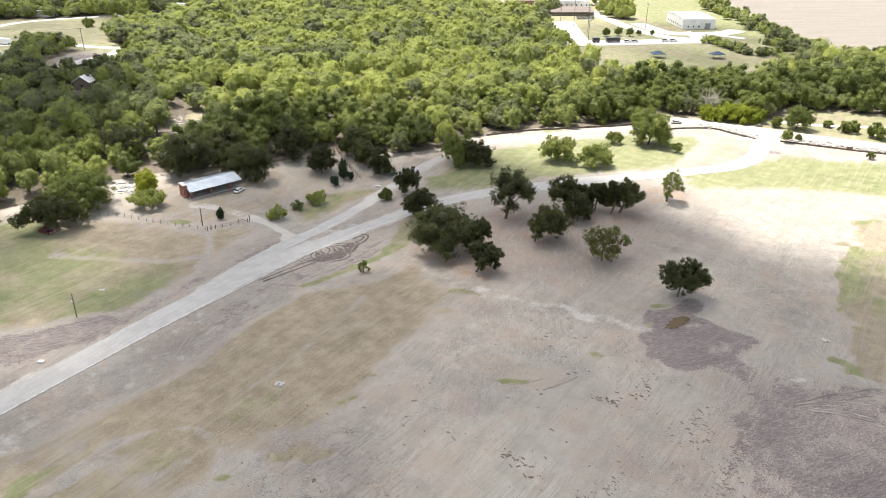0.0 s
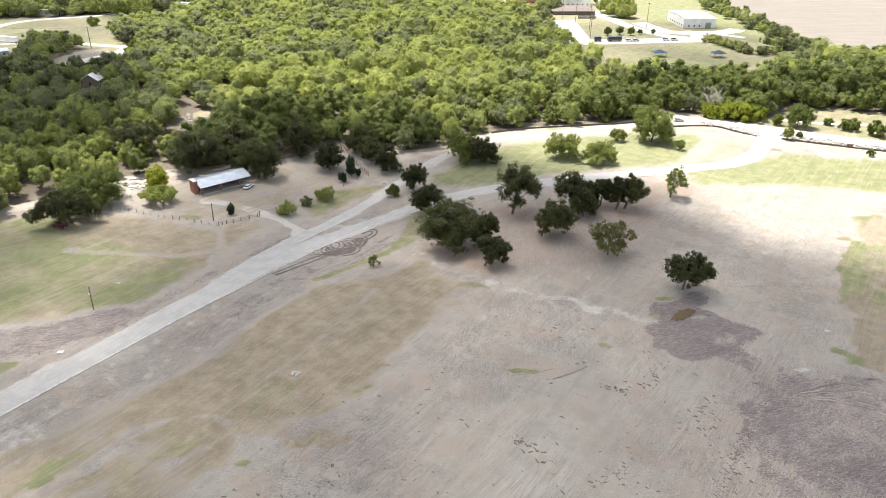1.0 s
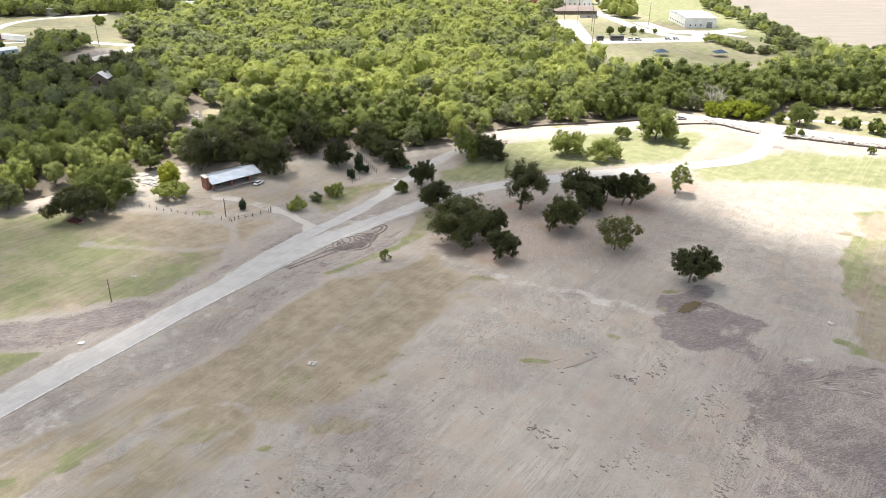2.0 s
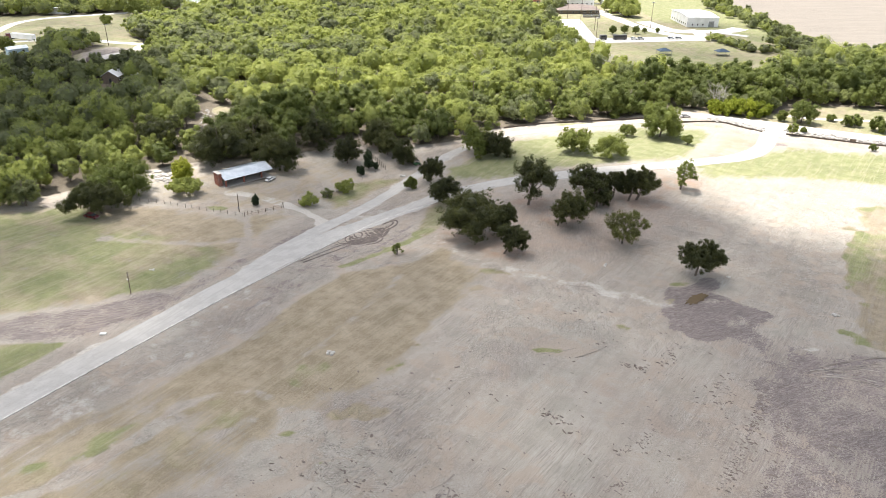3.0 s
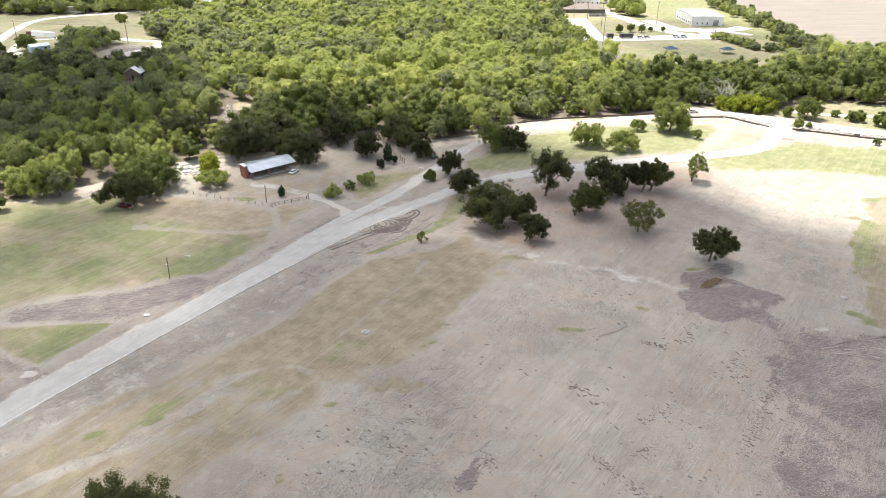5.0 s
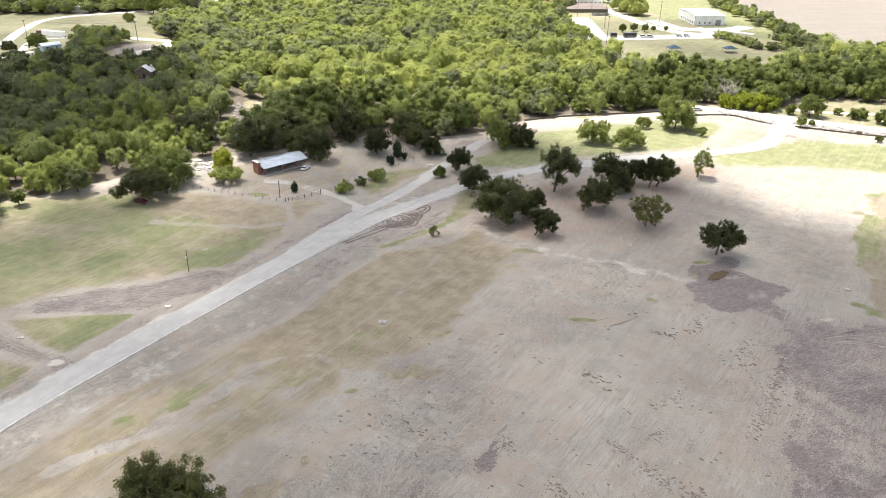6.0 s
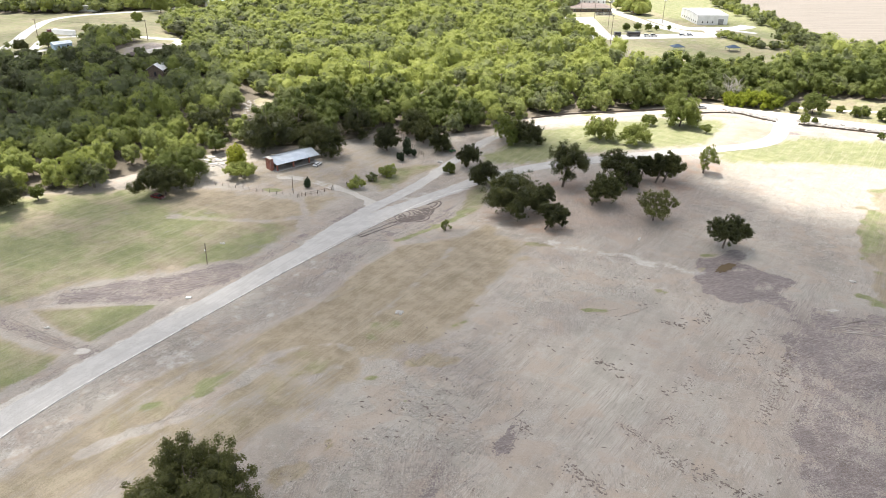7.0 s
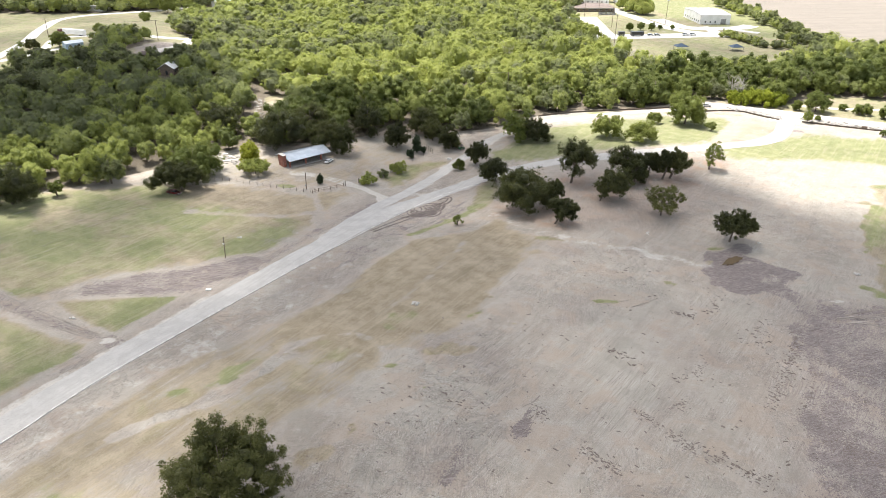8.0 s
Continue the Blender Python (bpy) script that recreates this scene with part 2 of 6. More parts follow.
M_DEAD = worn("bleached dead wood", (0.52, 0.48, 0.43), (0.34, 0.31, 0.27), 0.9, 0.0, 5.0, 1.0, 0.05)
M_ROOF = roof_material("galvanised roof", (0.52, 0.565, 0.61), (0.41, 0.46, 0.51))
M_WHITE = worn("white painted metal", (0.80, 0.79, 0.77), (0.66, 0.65, 0.62), 0.55, 0.0, 2.0, 0.2)
M_BROWNROOF = roof_material("brown shingle roof", (0.22, 0.175, 0.15), (0.15, 0.12, 0.105), 0.0, 0.9)
M_BRICK = worn("red brick", (0.30, 0.115, 0.075), (0.20, 0.075, 0.055), 0.9, 0.0, 4.0, 0.9, 0.03)
M_BRICKLIGHT = worn("pale red brick", (0.36, 0.17, 0.12), (0.26, 0.11, 0.08), 0.9, 0.0, 4.0, 0.9, 0.03)
M_MORTAR = worn("mortar", (0.42, 0.38, 0.34), (0.30, 0.27, 0.24), 0.95)
M_TIMBER = worn("weathered timber", (0.20, 0.15, 0.11), (0.12, 0.09, 0.07), 0.9, 0.0, 6.0, 1.5)
M_GREYWOOD = worn("grey fence wood", (0.30, 0.25, 0.21), (0.18, 0.15, 0.125), 0.9, 0.0, 6.0, 1.5)
M_SLAB = worn("concrete slab", (0.40, 0.37, 0.335), (0.30, 0.275, 0.25), 0.9, 0.0, 2.0, 0.3)
M_RUBBLE = worn("weathered limestone rubble", (0.40, 0.375, 0.34), (0.20, 0.185, 0.165), 0.92, 0.0, 2.0, 0.9, 0.1)
M_STONE = worn("limestone", (0.60, 0.57, 0.52), (0.44, 0.41, 0.37), 0.92, 0.0, 3.0, 0.7, 0.08)
M_BLUE = roof_material("blue metal canopy", (0.035, 0.065, 0.105), (0.028, 0.05, 0.085), 0.0, 0.6)
M_STEEL = worn("grey steel", (0.35, 0.35, 0.36), (0.24, 0.24, 0.25), 0.5, 0.7)
M_DARK = worn("near-black", (0.03, 0.03, 0.032), (0.02, 0.02, 0.021), 0.8)
M_TYRE = worn("tyre rubber", (0.025, 0.025, 0.026), (0.04, 0.038, 0.036), 0.85)
M_GLASS = worn("tinted glass", (0.02, 0.023, 0.027), (0.03, 0.034, 0.038), 0.12)
M_RED = worn("dark red car paint", (0.16, 0.014, 0.018), (0.12, 0.012, 0.015), 0.3, 0.2, 2.0, 0.5, 0.001, 0.6)
M_SILVER = worn("silver car paint", (0.62, 0.62, 0.62), (0.54, 0.54, 0.53), 0.3, 0.4, 2.0, 0.5, 0.001, 0.6)
M_WHITECAR = worn("white car paint", (0.80, 0.80, 0.79), (0.72, 0.72, 0.70), 0.3, 0.0, 2.0, 0.5, 0.001, 0.6)
M_BLACKCAR = worn("black car paint", (0.02, 0.02, 0.022), (0.03, 0.03, 0.03), 0.25, 0.0, 2.0, 0.5, 0.001, 0.6)
M_GREENPAINT = worn("green machine paint", (0.03, 0.11, 0.035), (0.02, 0.08, 0.03), 0.4)
M_WIRE = worn("black wire", (0.03, 0.03, 0.03), (0.05, 0.05, 0.05), 0.6)
M_SILT = worn("black silt barrier", (0.09, 0.07, 0.055), (0.15, 0.12, 0.095), 0.85, 0.0, 2.0, 0.4)
M_BLUEPAINT = worn("pale blue siding", (0.42, 0.55, 0.66), (0.34, 0.45, 0.55), 0.6)
M_MAROON = worn("maroon truck paint", (0.11, 0.02, 0.03), (0.08, 0.016, 0.022), 0.35, 0.0, 2.0, 0.5, 0.001, 0.5)
M_BUS = worn("dark coach paint", (0.035, 0.032, 0.034), (0.05, 0.046, 0.046), 0.35, 0.0, 2.0, 0.5, 0.001, 0.5)
M_HOSE = worn("pale hose", (0.72, 0.70, 0.62), (0.60, 0.58, 0.5), 0.6)


def water_material():
    n = Nodes("muddy water")
    return n.surface(n.mix(n.noise(0.8), (0.125, 0.092, 0.055), (0.16, 0.12, 0.075)), 0.12, 0.0, n.bump(n.noise(4.0), 0.05, 0.02))


def cloud_material(name, lo, hi):
    n = Nodes(name)
    d, tr, m = n.t.nodes.new("ShaderNodeBsdfDiffuse"), n.t.nodes.new("ShaderNodeBsdfTransparent"), n.t.nodes.new("ShaderNodeMixShader")
    d.inputs[0].default_value = (0.9, 0.9, 0.9, 1)
    n.put(m.inputs[0], n.span(n.noise(0.02, 4), 0.3, 0.62, lo, hi))
    n.t.links.new(tr.outputs[0], m.inputs[1]), n.t.links.new(d.outputs[0], m.inputs[2]), n.t.links.new(m.outputs[0], n.out.inputs[0])
    return n.mat


M_CLOD = worn("drying clay clods", (0.15, 0.117, 0.1), (0.24, 0.2, 0.17), 0.9, 0.0, 3.0, 0.4, 0.1)
M_RUT = worn("dried wheel ruts", (0.3, 0.26, 0.222), (0.235, 0.198, 0.168), 0.92, 0.0, 3.0, 0.4, 0.1)
M_RIDGE = worn("pale crumbled ridges", (0.4, 0.36, 0.31), (0.31, 0.27, 0.232), 0.95, 0.0, 3.0, 0.4, 0.1)
M_BANK = cloud_material("dense cloud", 0.7, 0.95)
M_DIM_VEIL = cloud_material("dimming cloud veil", 0.1, 0.24)
M_WATER, M_CLOUD, M_HAZE = water_material(), cloud_material("cloud", 0.35, 0.75), cloud_material("thin cloud", 0.2, 0.5)


# ---- mesh helpers ----
def smooth01(v):
    v = np.clip(v, 0, 1)
    return v * v * (3 - 2 * v)


HILLS = ((-40, 120, 70, 1.3), (-95, 70, 60, 2.0), (-140, 60, 50, -3.6), (-145, -15, 38, -2.6), (-135, 160, 45, -4.0), (-165, 200, 45, -4.9), (-100, 215, 45, 1.5), (-60, 260, 60, 1.6),
         (-215, 125, 50, -2.0), (-60, 330, 70, -2.1), (-360, 220, 70, 11.2), (-270, 200, 50, 0.3), (-450, 240, 90, 8.3))


def land(x, y):
    """Height of the ground: gentle swells, a dip by the creek, a rise beyond it."""
    return sum(k * np.exp(-(((x - a) / s) ** 2 + ((y - b) / s) ** 2)) for a, b, s, k in HILLS)


def at(x, y, dz=0.0):
    return Vector((x, y, float(land(x, y)) + dz))


def thing(name, x, y, turn=0.0, label="", category="", group="", kind="", dz=0.0):
    ob = new(name)
    ob.empty_display_size = 0.5
    ob.matrix_world = Matrix.Translation(at(x, y, dz)) @ pose(0, 0, 0, 0, 0, turn)
    return tagged(ob, label, category, group, kind)


def mesh_of(name, verts, faces, material, soft=False):
    me = bpy.data.meshes.new(name)
    me.from_pydata([tuple(v) for v in verts], [], [tuple(f) for f in faces])
    me.materials.append(material)
    if soft:
        me.shade_smooth()
    me.update()
    return me


def part(name, bm, material, parent, label="", soft=False):
    """Links a bmesh, or a mesh, as one part of a thing."""
    if isinstance(bm, bpy.types.Mesh):
        me = bm
    else:
        me = bpy.data.meshes.new(name)
        bmesh.ops.recalc_face_normals(bm, faces=bm.faces)
        bm.to_mesh(me)
        bm.free()
        me.materials.append(material)
        if soft:
            me.shade_smooth()
    ob = new(name, me)
    ob.parent = parent
    return tagged(ob, label)


def block(cx, cy, cz, sx, sy, sz, turn=0.0, bevel=0.0, tilt=0.0, bm=None):
    bm = bm or bmesh.new()
    made = bmesh.ops.create_cube(bm, size=1.0, matrix=pose(cx, cy, cz, tilt, 0, turn) @ Matrix.Diagonal((sx, sy, sz, 1)))
    if bevel:
        edges = list({e for v in made["verts"] for e in v.link_edges})
        bmesh.ops.bevel(bm, geom=edges, offset=bevel, segments=1, affect="EDGES")
    return bm


def rod(a, b, r1, r2=None, n=8, bm=None):
    """A tapered round bar from a to b."""
    bm = bm or bmesh.new()
    a, b = Vector(a), Vector(b)
    turn = (b - a).to_track_quat("Z", "Y").to_matrix().to_4x4()
    bmesh.ops.create_cone(bm, cap_ends=True, segments=n, radius1=r1, radius2=r1 if r2 is None else r2, depth=(b - a).length, matrix=Matrix.Translation((a + b) / 2) @ turn)
    return bm


def prism(outline, y0, y1, bm=None):
    """An outline in x and z, drawn out along y."""
    bm = bm or bmesh.new()
    a = [bm.verts.new((x, y0, z)) for x, z in outline]
    b = [bm.verts.new((x, y1, z)) for x, z in outline]
    bm.faces.new(a), bm.faces.new(b[::-1])
    for i in range(len(a)):
        j = (i + 1) % len(a)
        bm.faces.new((a[i], b[i], b[j], a[j]))
    return bm


def curve_through(points, step):
    """Points along a smooth line through the given ones, at about even steps."""
    p = np.array(points, float)
    ext = np.vstack([2 * p[0] - p[1], p, 2 * p[-1] - p[-2]])
    out = []
    for i in range(1, len(ext) - 2):
        a, b, c, d = ext[i - 1:i + 3]
        n = max(2, int(np.linalg.norm(c - b) / step))
        for k in range(n):
            t = k / n
            out.append(0.5 * (2 * b + (c - a) * t + (2 * a - 5 * b + 4 * c - d) * t * t + (3 * b - a - 3 * c + d) * t ** 3))
    out.append(p[-1])
    return np.array(out)


def ribbon(name, points, width, material, lift=0.06, step=3.0, fray=0.0, seed=1, crown=0.0, width2=None):
    """A strip that lies on the land, its edges let into the ground."""
    line = curve_through(points, step)
    way = np.gradient(line, axis=0)
    way /= np.linalg.norm(way, axis=1)[:, None] + 1e-9
    side = np.stack([-way[:, 1], way[:, 0]], 1)
    rng = np.random.default_rng(seed)
    n = len(line)
    wide = np.linspace(width, width2 if width2 else width, n)
    cols = []
    for u, z in ((-0.5, -0.08), (-0.47, 1.0), (-0.2, 1.0), (0.2, 1.0), (0.47, 1.0), (0.5, -0.08)):
        jitter = np.convolve(rng.normal(0, fray, n + 4), np.ones(5) / 5, "valid") if fray and abs(u) > 0.4 else np.zeros(n)
        q = line + side * (u * wide + jitter)[:, None]
        h = land(q[:, 0], q[:, 1]) + np.where(z > 0, lift + crown * (1 - (2 * u) ** 2), -0.08)
        cols.append(np.column_stack([q, h]))
    verts = np.stack(cols, 1).reshape(-1, 3)
    faces = [(i * 6 + j, i * 6 + j + 1, (i + 1) * 6 + j + 1, (i + 1) * 6 + j) for i in range(n - 1) for j in range(5)]
    return mesh_of(name, verts, faces, material)


def structure(name, me, label, category="", kind="structure"):
    return tagged(new(name, me), label, category, "", kind)


def signed(px, py, outline):
    """Distance to an outline, positive inside."""
    p = np.array(outline, float)
    best = np.full(px.shape, 1e9)
    inside = np.zeros(px.shape, bool)
    for (ax, ay), (bx, by) in zip(p, np.roll(p, -1, 0)):
        ex, ey = bx - ax, by - ay
        t = np.clip(((px - ax) * ex + (py - ay) * ey) / (ex * ex + ey * ey + 1e-9), 0, 1)
        best = np.minimum(best, np.hypot(px - ax - t * ex, py - ay - t * ey))
        cross = (ay > py) != (by > py)
        inside ^= cross & (px < (bx - ax) * (py - ay) / (by - ay + 1e-12) + ax)
    return np.where(inside, best, -best)


def along(px, py, line):
    """Distance to an open line."""
    p = np.array(line, float)
    best = np.full(px.shape, 1e9)
    for (ax, ay), (bx, by) in zip(p[:-1], p[1:]):
        ex, ey = bx - ax, by - ay
        t = np.clip(((px - ax) * ex + (py - ay) * ey) / (ex * ex + ey * ey + 1e-9), 0, 1)
        best = np.minimum(best, np.hypot(px - ax - t * ex, py - ay - t * ey))
    return best


# ---- the plan ----
WOODS = [(-256.2, 68.9), (-245, 90.2), (-240.1, 109.8), (-236.2, 124.4), (-233.3, 145), (-221.7, 164.6), (-205.1, 184.2), (-199.1, 198.7), (-196.5, 209), (-191.2, 227.7), (-169.1, 229.6), (-160.8, 234.1), (-152.6, 242.5), (-147.7, 259.3), (-138.7, 270.2), (-129.1, 284.7), (-104.1, 309), (-92.7, 343.4), (-60.6, 352.5), (-45.3, 362.7), (-36.2, 384.1), (40.3, 410.9), (60.4, 523.3), (-10.1, 509.2), (-46.3, 493.1), (-57.4, 452.3), (-68.6, 432.8), (-81.9, 411.6), (-104.4, 385.3), (-128.4, 383.2), (-153.2, 395.1), (-174.1, 418.7), (-201.2, 467.9), (-242.5, 525.3), (-284.6, 549)]
WOODS += [(-322, 575), (-420, 505), (-500, 445), (-478, 385), (-466, 350), (-442, 322), (-424, 290), (-405, 268), (-368, 256), (-345, 246), (-338, 226), (-340, 212), (-346, 197), (-366, 184), (-380, 186), (-396, 176), (-403, 165), (-394, 154), (-372, 130), (-335, 98), (-290, 62)]
CLUMP = [(-412, 217), (-410, 228), (-394, 234), (-372, 228), (-368, 214), (-362, 202), (-352, 196), (-346, 190), (-362, 176), (-392, 178), (-386, 192), (-396, 203)]
NORTHWOODS = [(-640, 268), (-588, 297), (-566, 313), (-549, 330), (-534, 352), (-520, 372), (-500, 445), (-560, 420), (-660, 330)]
NEAR_EDGE = [(-262.8, 71.2), (-246.3, 113.1), (-239, 149), (-227.1, 169.1), (-210.1, 189.1), (-201.1, 214.3), (-194.3, 231.7), (-163.5, 238.3), (-150, 263.7), (-131, 289.3), (-105.6, 313.8), (-93.9, 348.2), (-61.4, 357.4), (-36.6, 389.1), (40.3, 410.9)]
MAIN = [(-133.6, 180.1), (-129.4, 191.3), (-118.1, 202.7), (-109.9, 209.7), (-92.3, 224.3), (-72.2, 247.2), (-55.9, 266.9), (-45.3, 283.1), (-41.5, 300), (-41.8, 318.4), (-45, 340.1)]
BRANCH = [(-141.5, 98), (-144.2, 112), (-146.8, 128), (-148.2, 145.7), (-149, 162.8), (-149.6, 180.8), (-150.4, 196.1), (-149.8, 213.9), (-148.9, 226.7), (-146.4, 234.7), (-139.1, 253.6), (-128.4, 267.9), (-117.5, 283.2), (-104.2, 300.6), (-92.5, 314.1), (-85.8, 329)]
DRIVE = [(-147.6, 143.7), (-153.2, 151.8), (-163, 154.3), (-174.4, 153.9), (-186, 152.1), (-193, 148.8)]
ROAD_X, ROAD_HALF = -142.9, 4.1


def ground():
    def axis(lo, hi, step, far_lo, far_hi):
        core = list(np.arange(lo, hi, step))
        out, s, v = [], step, lo
        while v > far_lo:
            s *= 1.07
            v -= min(s, 9 if v > far_lo * 0.32 else 110)
            out.insert(0, v)
        s, v = step, core[-1]
        tail = []
        while v < far_hi:
            s *= 1.07
            v += min(s, 9 if v < far_hi * 0.28 else 110)
            tail.append(v)
        return np.array(out + core + tail)
    gx, gy = axis(-255, 22, 1.25, -2200, 1800), axis(-12, 345, 1.25, -1200, 3000)
    px, py = np.meshgrid(gx, gy)
    wob = np.array([[noise.noise(Vector((x * 0.06, y * 0.06, 0))) + 0.5 * noise.noise(Vector((x * 0.19, y * 0.19, 7))) for x in gx] for y in gy])
    rough = np.array([[noise.noise(Vector((x * 0.33, y * 0.33, 3))) for x in gx] for y in gy])

    def zone(outline, blur=5.0, wave=3.0):
        return np.clip(0.5 + (signed(px, py, outline) + wave * wob) / (2.4 * blur), 0, 1)

    def spot(x, y, rx, ry, turn=0.0):
        c, s = math.cos(radians(turn)), math.sin(radians(turn))
        u, v = (px - x) * c + (py - y) * s, -(px - x) * s + (py - y) * c
        return smooth01(1.4 - np.hypot(u / rx, v / ry) + 1.1 * wob + 0.5 * rough)

    far = smooth01(np.maximum((-238 - px) / 30, np.maximum((py - 330) / 25, 0)))
    grass, lush = far * 0.9, 0.52 * far
    meadow_edge = [(-105.4, 153.4), (-108.3, 134.8), (-120.5, 122), (-121, 105.3), (-118.2, 89.3), (-117, 79.8), (-121.5, 72.9), (-127.1, 62.7), (-129.4, 48.6), (-129.8, 43.5), (-131.1, 30), (-130.6, 15.8), (-129, 3), (-130, -60), (-92, -60), (-90, 0), (-89.6, 18.7), (-88.9, 27.6), (-91.5, 33.1),
                  (-88.2, 40.7), (-86.8, 49.6), (-87.5, 58), (-89.4, 66.5), (-87.7, 75.3), (-82.1, 81.2), (-77.4, 87.4), (-79.5, 101.2), (-82, 113.6), (-80.6, 119.2), (-83.3, 135.3), (-93.8, 144.8)]
    east = smooth01((px + 112) / 16)      # the grass thins out slowly towards the scraped clay
    field = zone(meadow_edge, 1.6, 1.8) * (1 - east) + zone(meadow_edge, 3.6, 5.0) * east
    field *= 1 - (0.3 + 0.2 * smooth01(0.2 + 1.5 * wob)) * smooth01((68 - py) / 16)
    for line, half, part_bare in (([(-110.6, 55.7), (-109.4, 61), (-106.8, 65), (-99.7, 69), (-94, 68.5), (-90.5, 65.9)], 1.6, 0.5), ([(-110.2, 57.2), (-110, 49.7), (-110.5, 43.5), (-111.6, 36.6), (-112.8, 30.2), (-116, 24.4), (-119.8, 15.6)], 2.6, 0.95),
                                  ([(-104.6, 128.6), (-100.4, 103.8), (-99.8, 89.8), (-100.8, 76.9), (-101.7, 69.4)], 2.4, 0.38), ([(-116, 84), (-111, 110), (-107, 138)], 1.4, 0.3), ([(-94, 62), (-92, 90), (-90, 128)], 1.2, 0.32), ([(-106, 40), (-99, 50), (-94, 62)], 1.2, 0.3)):
        field *= 1 - part_bare * smooth01((half - along(px, py, line) + 1.2 * wob + 0.7 * rough) / 1.6)
    grass, lush = np.maximum(grass, field), np.maximum(lush, field * (0.03 + 0.2 * smooth01(0.2 + wob) + 0.3 * smooth01((72 - py) / 20)))
    meadow = zone([(-290, 20), (-192, 30), (-184, 37), (-181, 48), (-178, 57), (-165, 73.5), (-161.3, 82), (-157.5, 86), (-154, 89), (-152, 97), (-153, 116), (-160, 134), (-162, 147), (-168, 149), (-173.5, 137), (-184, 131.8), (-201, 127), (-212, 121), (-232, 104), (-250, 84), (-290, 70)], 4, 2.5)
    grass, lush = np.maximum(grass, meadow * 0.82), np.maximum(lush, meadow * (0.48 + 0.34 * smooth01(0.3 + 1.8 * wob)) * smooth01((130 - py) / 30))
    tri = np.maximum(zone([(-179, 40), (-175, 45), (-162, 56), (-153, 63.7), (-153.6, 57), (-152.6, 40), (-155, 39.4), (-162, 38.5), (-168, 38.3)], 1.6, 1.2), zone([(-200, 26), (-164, 31), (-155, 33.4), (-152.5, 28.5), (-151.6, 16), (-150, -40), (-200, -40)], 2.0, 1.5))
    grass, lush = np.maximum(grass, tri * 0.9), np.maximum(lush, tri * (0.5 + 0.3 * smooth01(2 * wob)))
    lawn = zone([(-137.4, 221), (-131.9, 247.8), (-121, 263.1), (-94, 297.4), (-70.4, 316.3), (-61, 307.1), (-62.8, 267.3), (-94.4, 232), (-116, 210.3), (-134.9, 204.3), (-142.7, 214.5)], 5, 1.5)
    lawn = np.maximum(lawn, zone([(-59.7, 260.7), (-34.5, 304.5), (10.1, 326.2), (90.6, 332.1), (90.6, 286.8), (6, 279), (-23, 267.6), (-51.6, 246)], 6))
    lawn = np.maximum(lawn, zone([(-128.8, 281.8), (-101.4, 307.4), (-85.6, 318.1), (-61.4, 325.3), (-96.3, 304.2), (-120.5, 275.1)], 4) * 0.8)
    grass, lush = np.maximum(grass, lawn * 0.95), np.maximum(lush, lawn * 1.1)
    strip = zone([(-4, 249), (8, 256), (60, 260), (60, 157), (14, 157), (8.9, 156), (4.5, 161), (4.9, 171.6), (3.9, 182), (0.4, 193), (-2.4, 212.6), (1, 232)], 1.2, 6.0)
    grass, lush = np.maximum(grass, strip * (0.72 + 0.2 * smooth01((6 - px) / 6))), np.maximum(lush, strip * (0.08 + 0.4 * smooth01(2.4 * wob) + 0.36 * smooth01((4.5 - px) / 3)))
    verge = zone([(-154.5, 160.7), (-156.6, 190.7), (-153.3, 200.4), (-167.1, 191.3), (-167.7, 166.7)], 3) * 0.95
    grass, lush = np.maximum(grass, verge), np.maximum(lush, verge * 0.62)
    yard = zone([(-212, 128), (-176, 138), (-168, 152), (-166, 200), (-190, 212), (-205, 180), (-222, 150)], 8, 4) * 0.5
    grass = np.maximum(grass, yard)
    # roadside strips of bare graded soil, and two muddy turn-outs
    road_gap = np.abs(px - ROAD_X)
    bare = np.maximum(zone([(-151.6, -60), (-152, 28), (-152.6, 40), (-153.9, 57), (-153.5, 64), (-150, 80), (-147, 110), (-130, 110), (-130, -60)], 2.0, 1.2),
                      zone([(-150, 90), (-152, 100), (-152, 112), (-158, 132), (-160, 150), (-130, 176), (-122, 160), (-121, 130), (-120.5, 100), (-118.5, 77), (-121, 60), (-130, 40), (-140, 40)], 2.5, 1.5))
    turnout = zone([(-179.3, 46), (-180.6, 49.3), (-177.4, 57), (-173, 64), (-164.3, 74.3), (-160, 82), (-157, 87), (-147, 92), (-147, 77), (-151.8, 70.4), (-153, 65), (-154.4, 62.8), (-162.8, 56.4), (-169.6, 50.3), (-175.4, 45.3)], 1.6, 1.0)
    lane = zone([(-215, 36), (-182.5, 34.6), (-174, 36), (-166.7, 37.1), (-160.7, 37.8), (-154, 38.9), (-147, 42), (-147, 33), (-155, 34.1), (-163.6, 33.1), (-176, 31), (-215, 27)], 1.6, 1.0)
    bare = np.maximum(bare, np.maximum(turnout, lane))
    bare = np.maximum(bare, smooth01((3.0 - along(px, py, [(-158, 128), (-166, 116), (-178, 108), (-196, 100)]) + 2 * wob) / 3) * 0.55)
    bare = np.maximum(bare, smooth01((2.0 - along(px, py, [(-172, 136), (-163, 128), (-156, 118)]) + 2 * wob) / 2) * 0.7)
    grass = grass * (1 - 0.95 * bare)
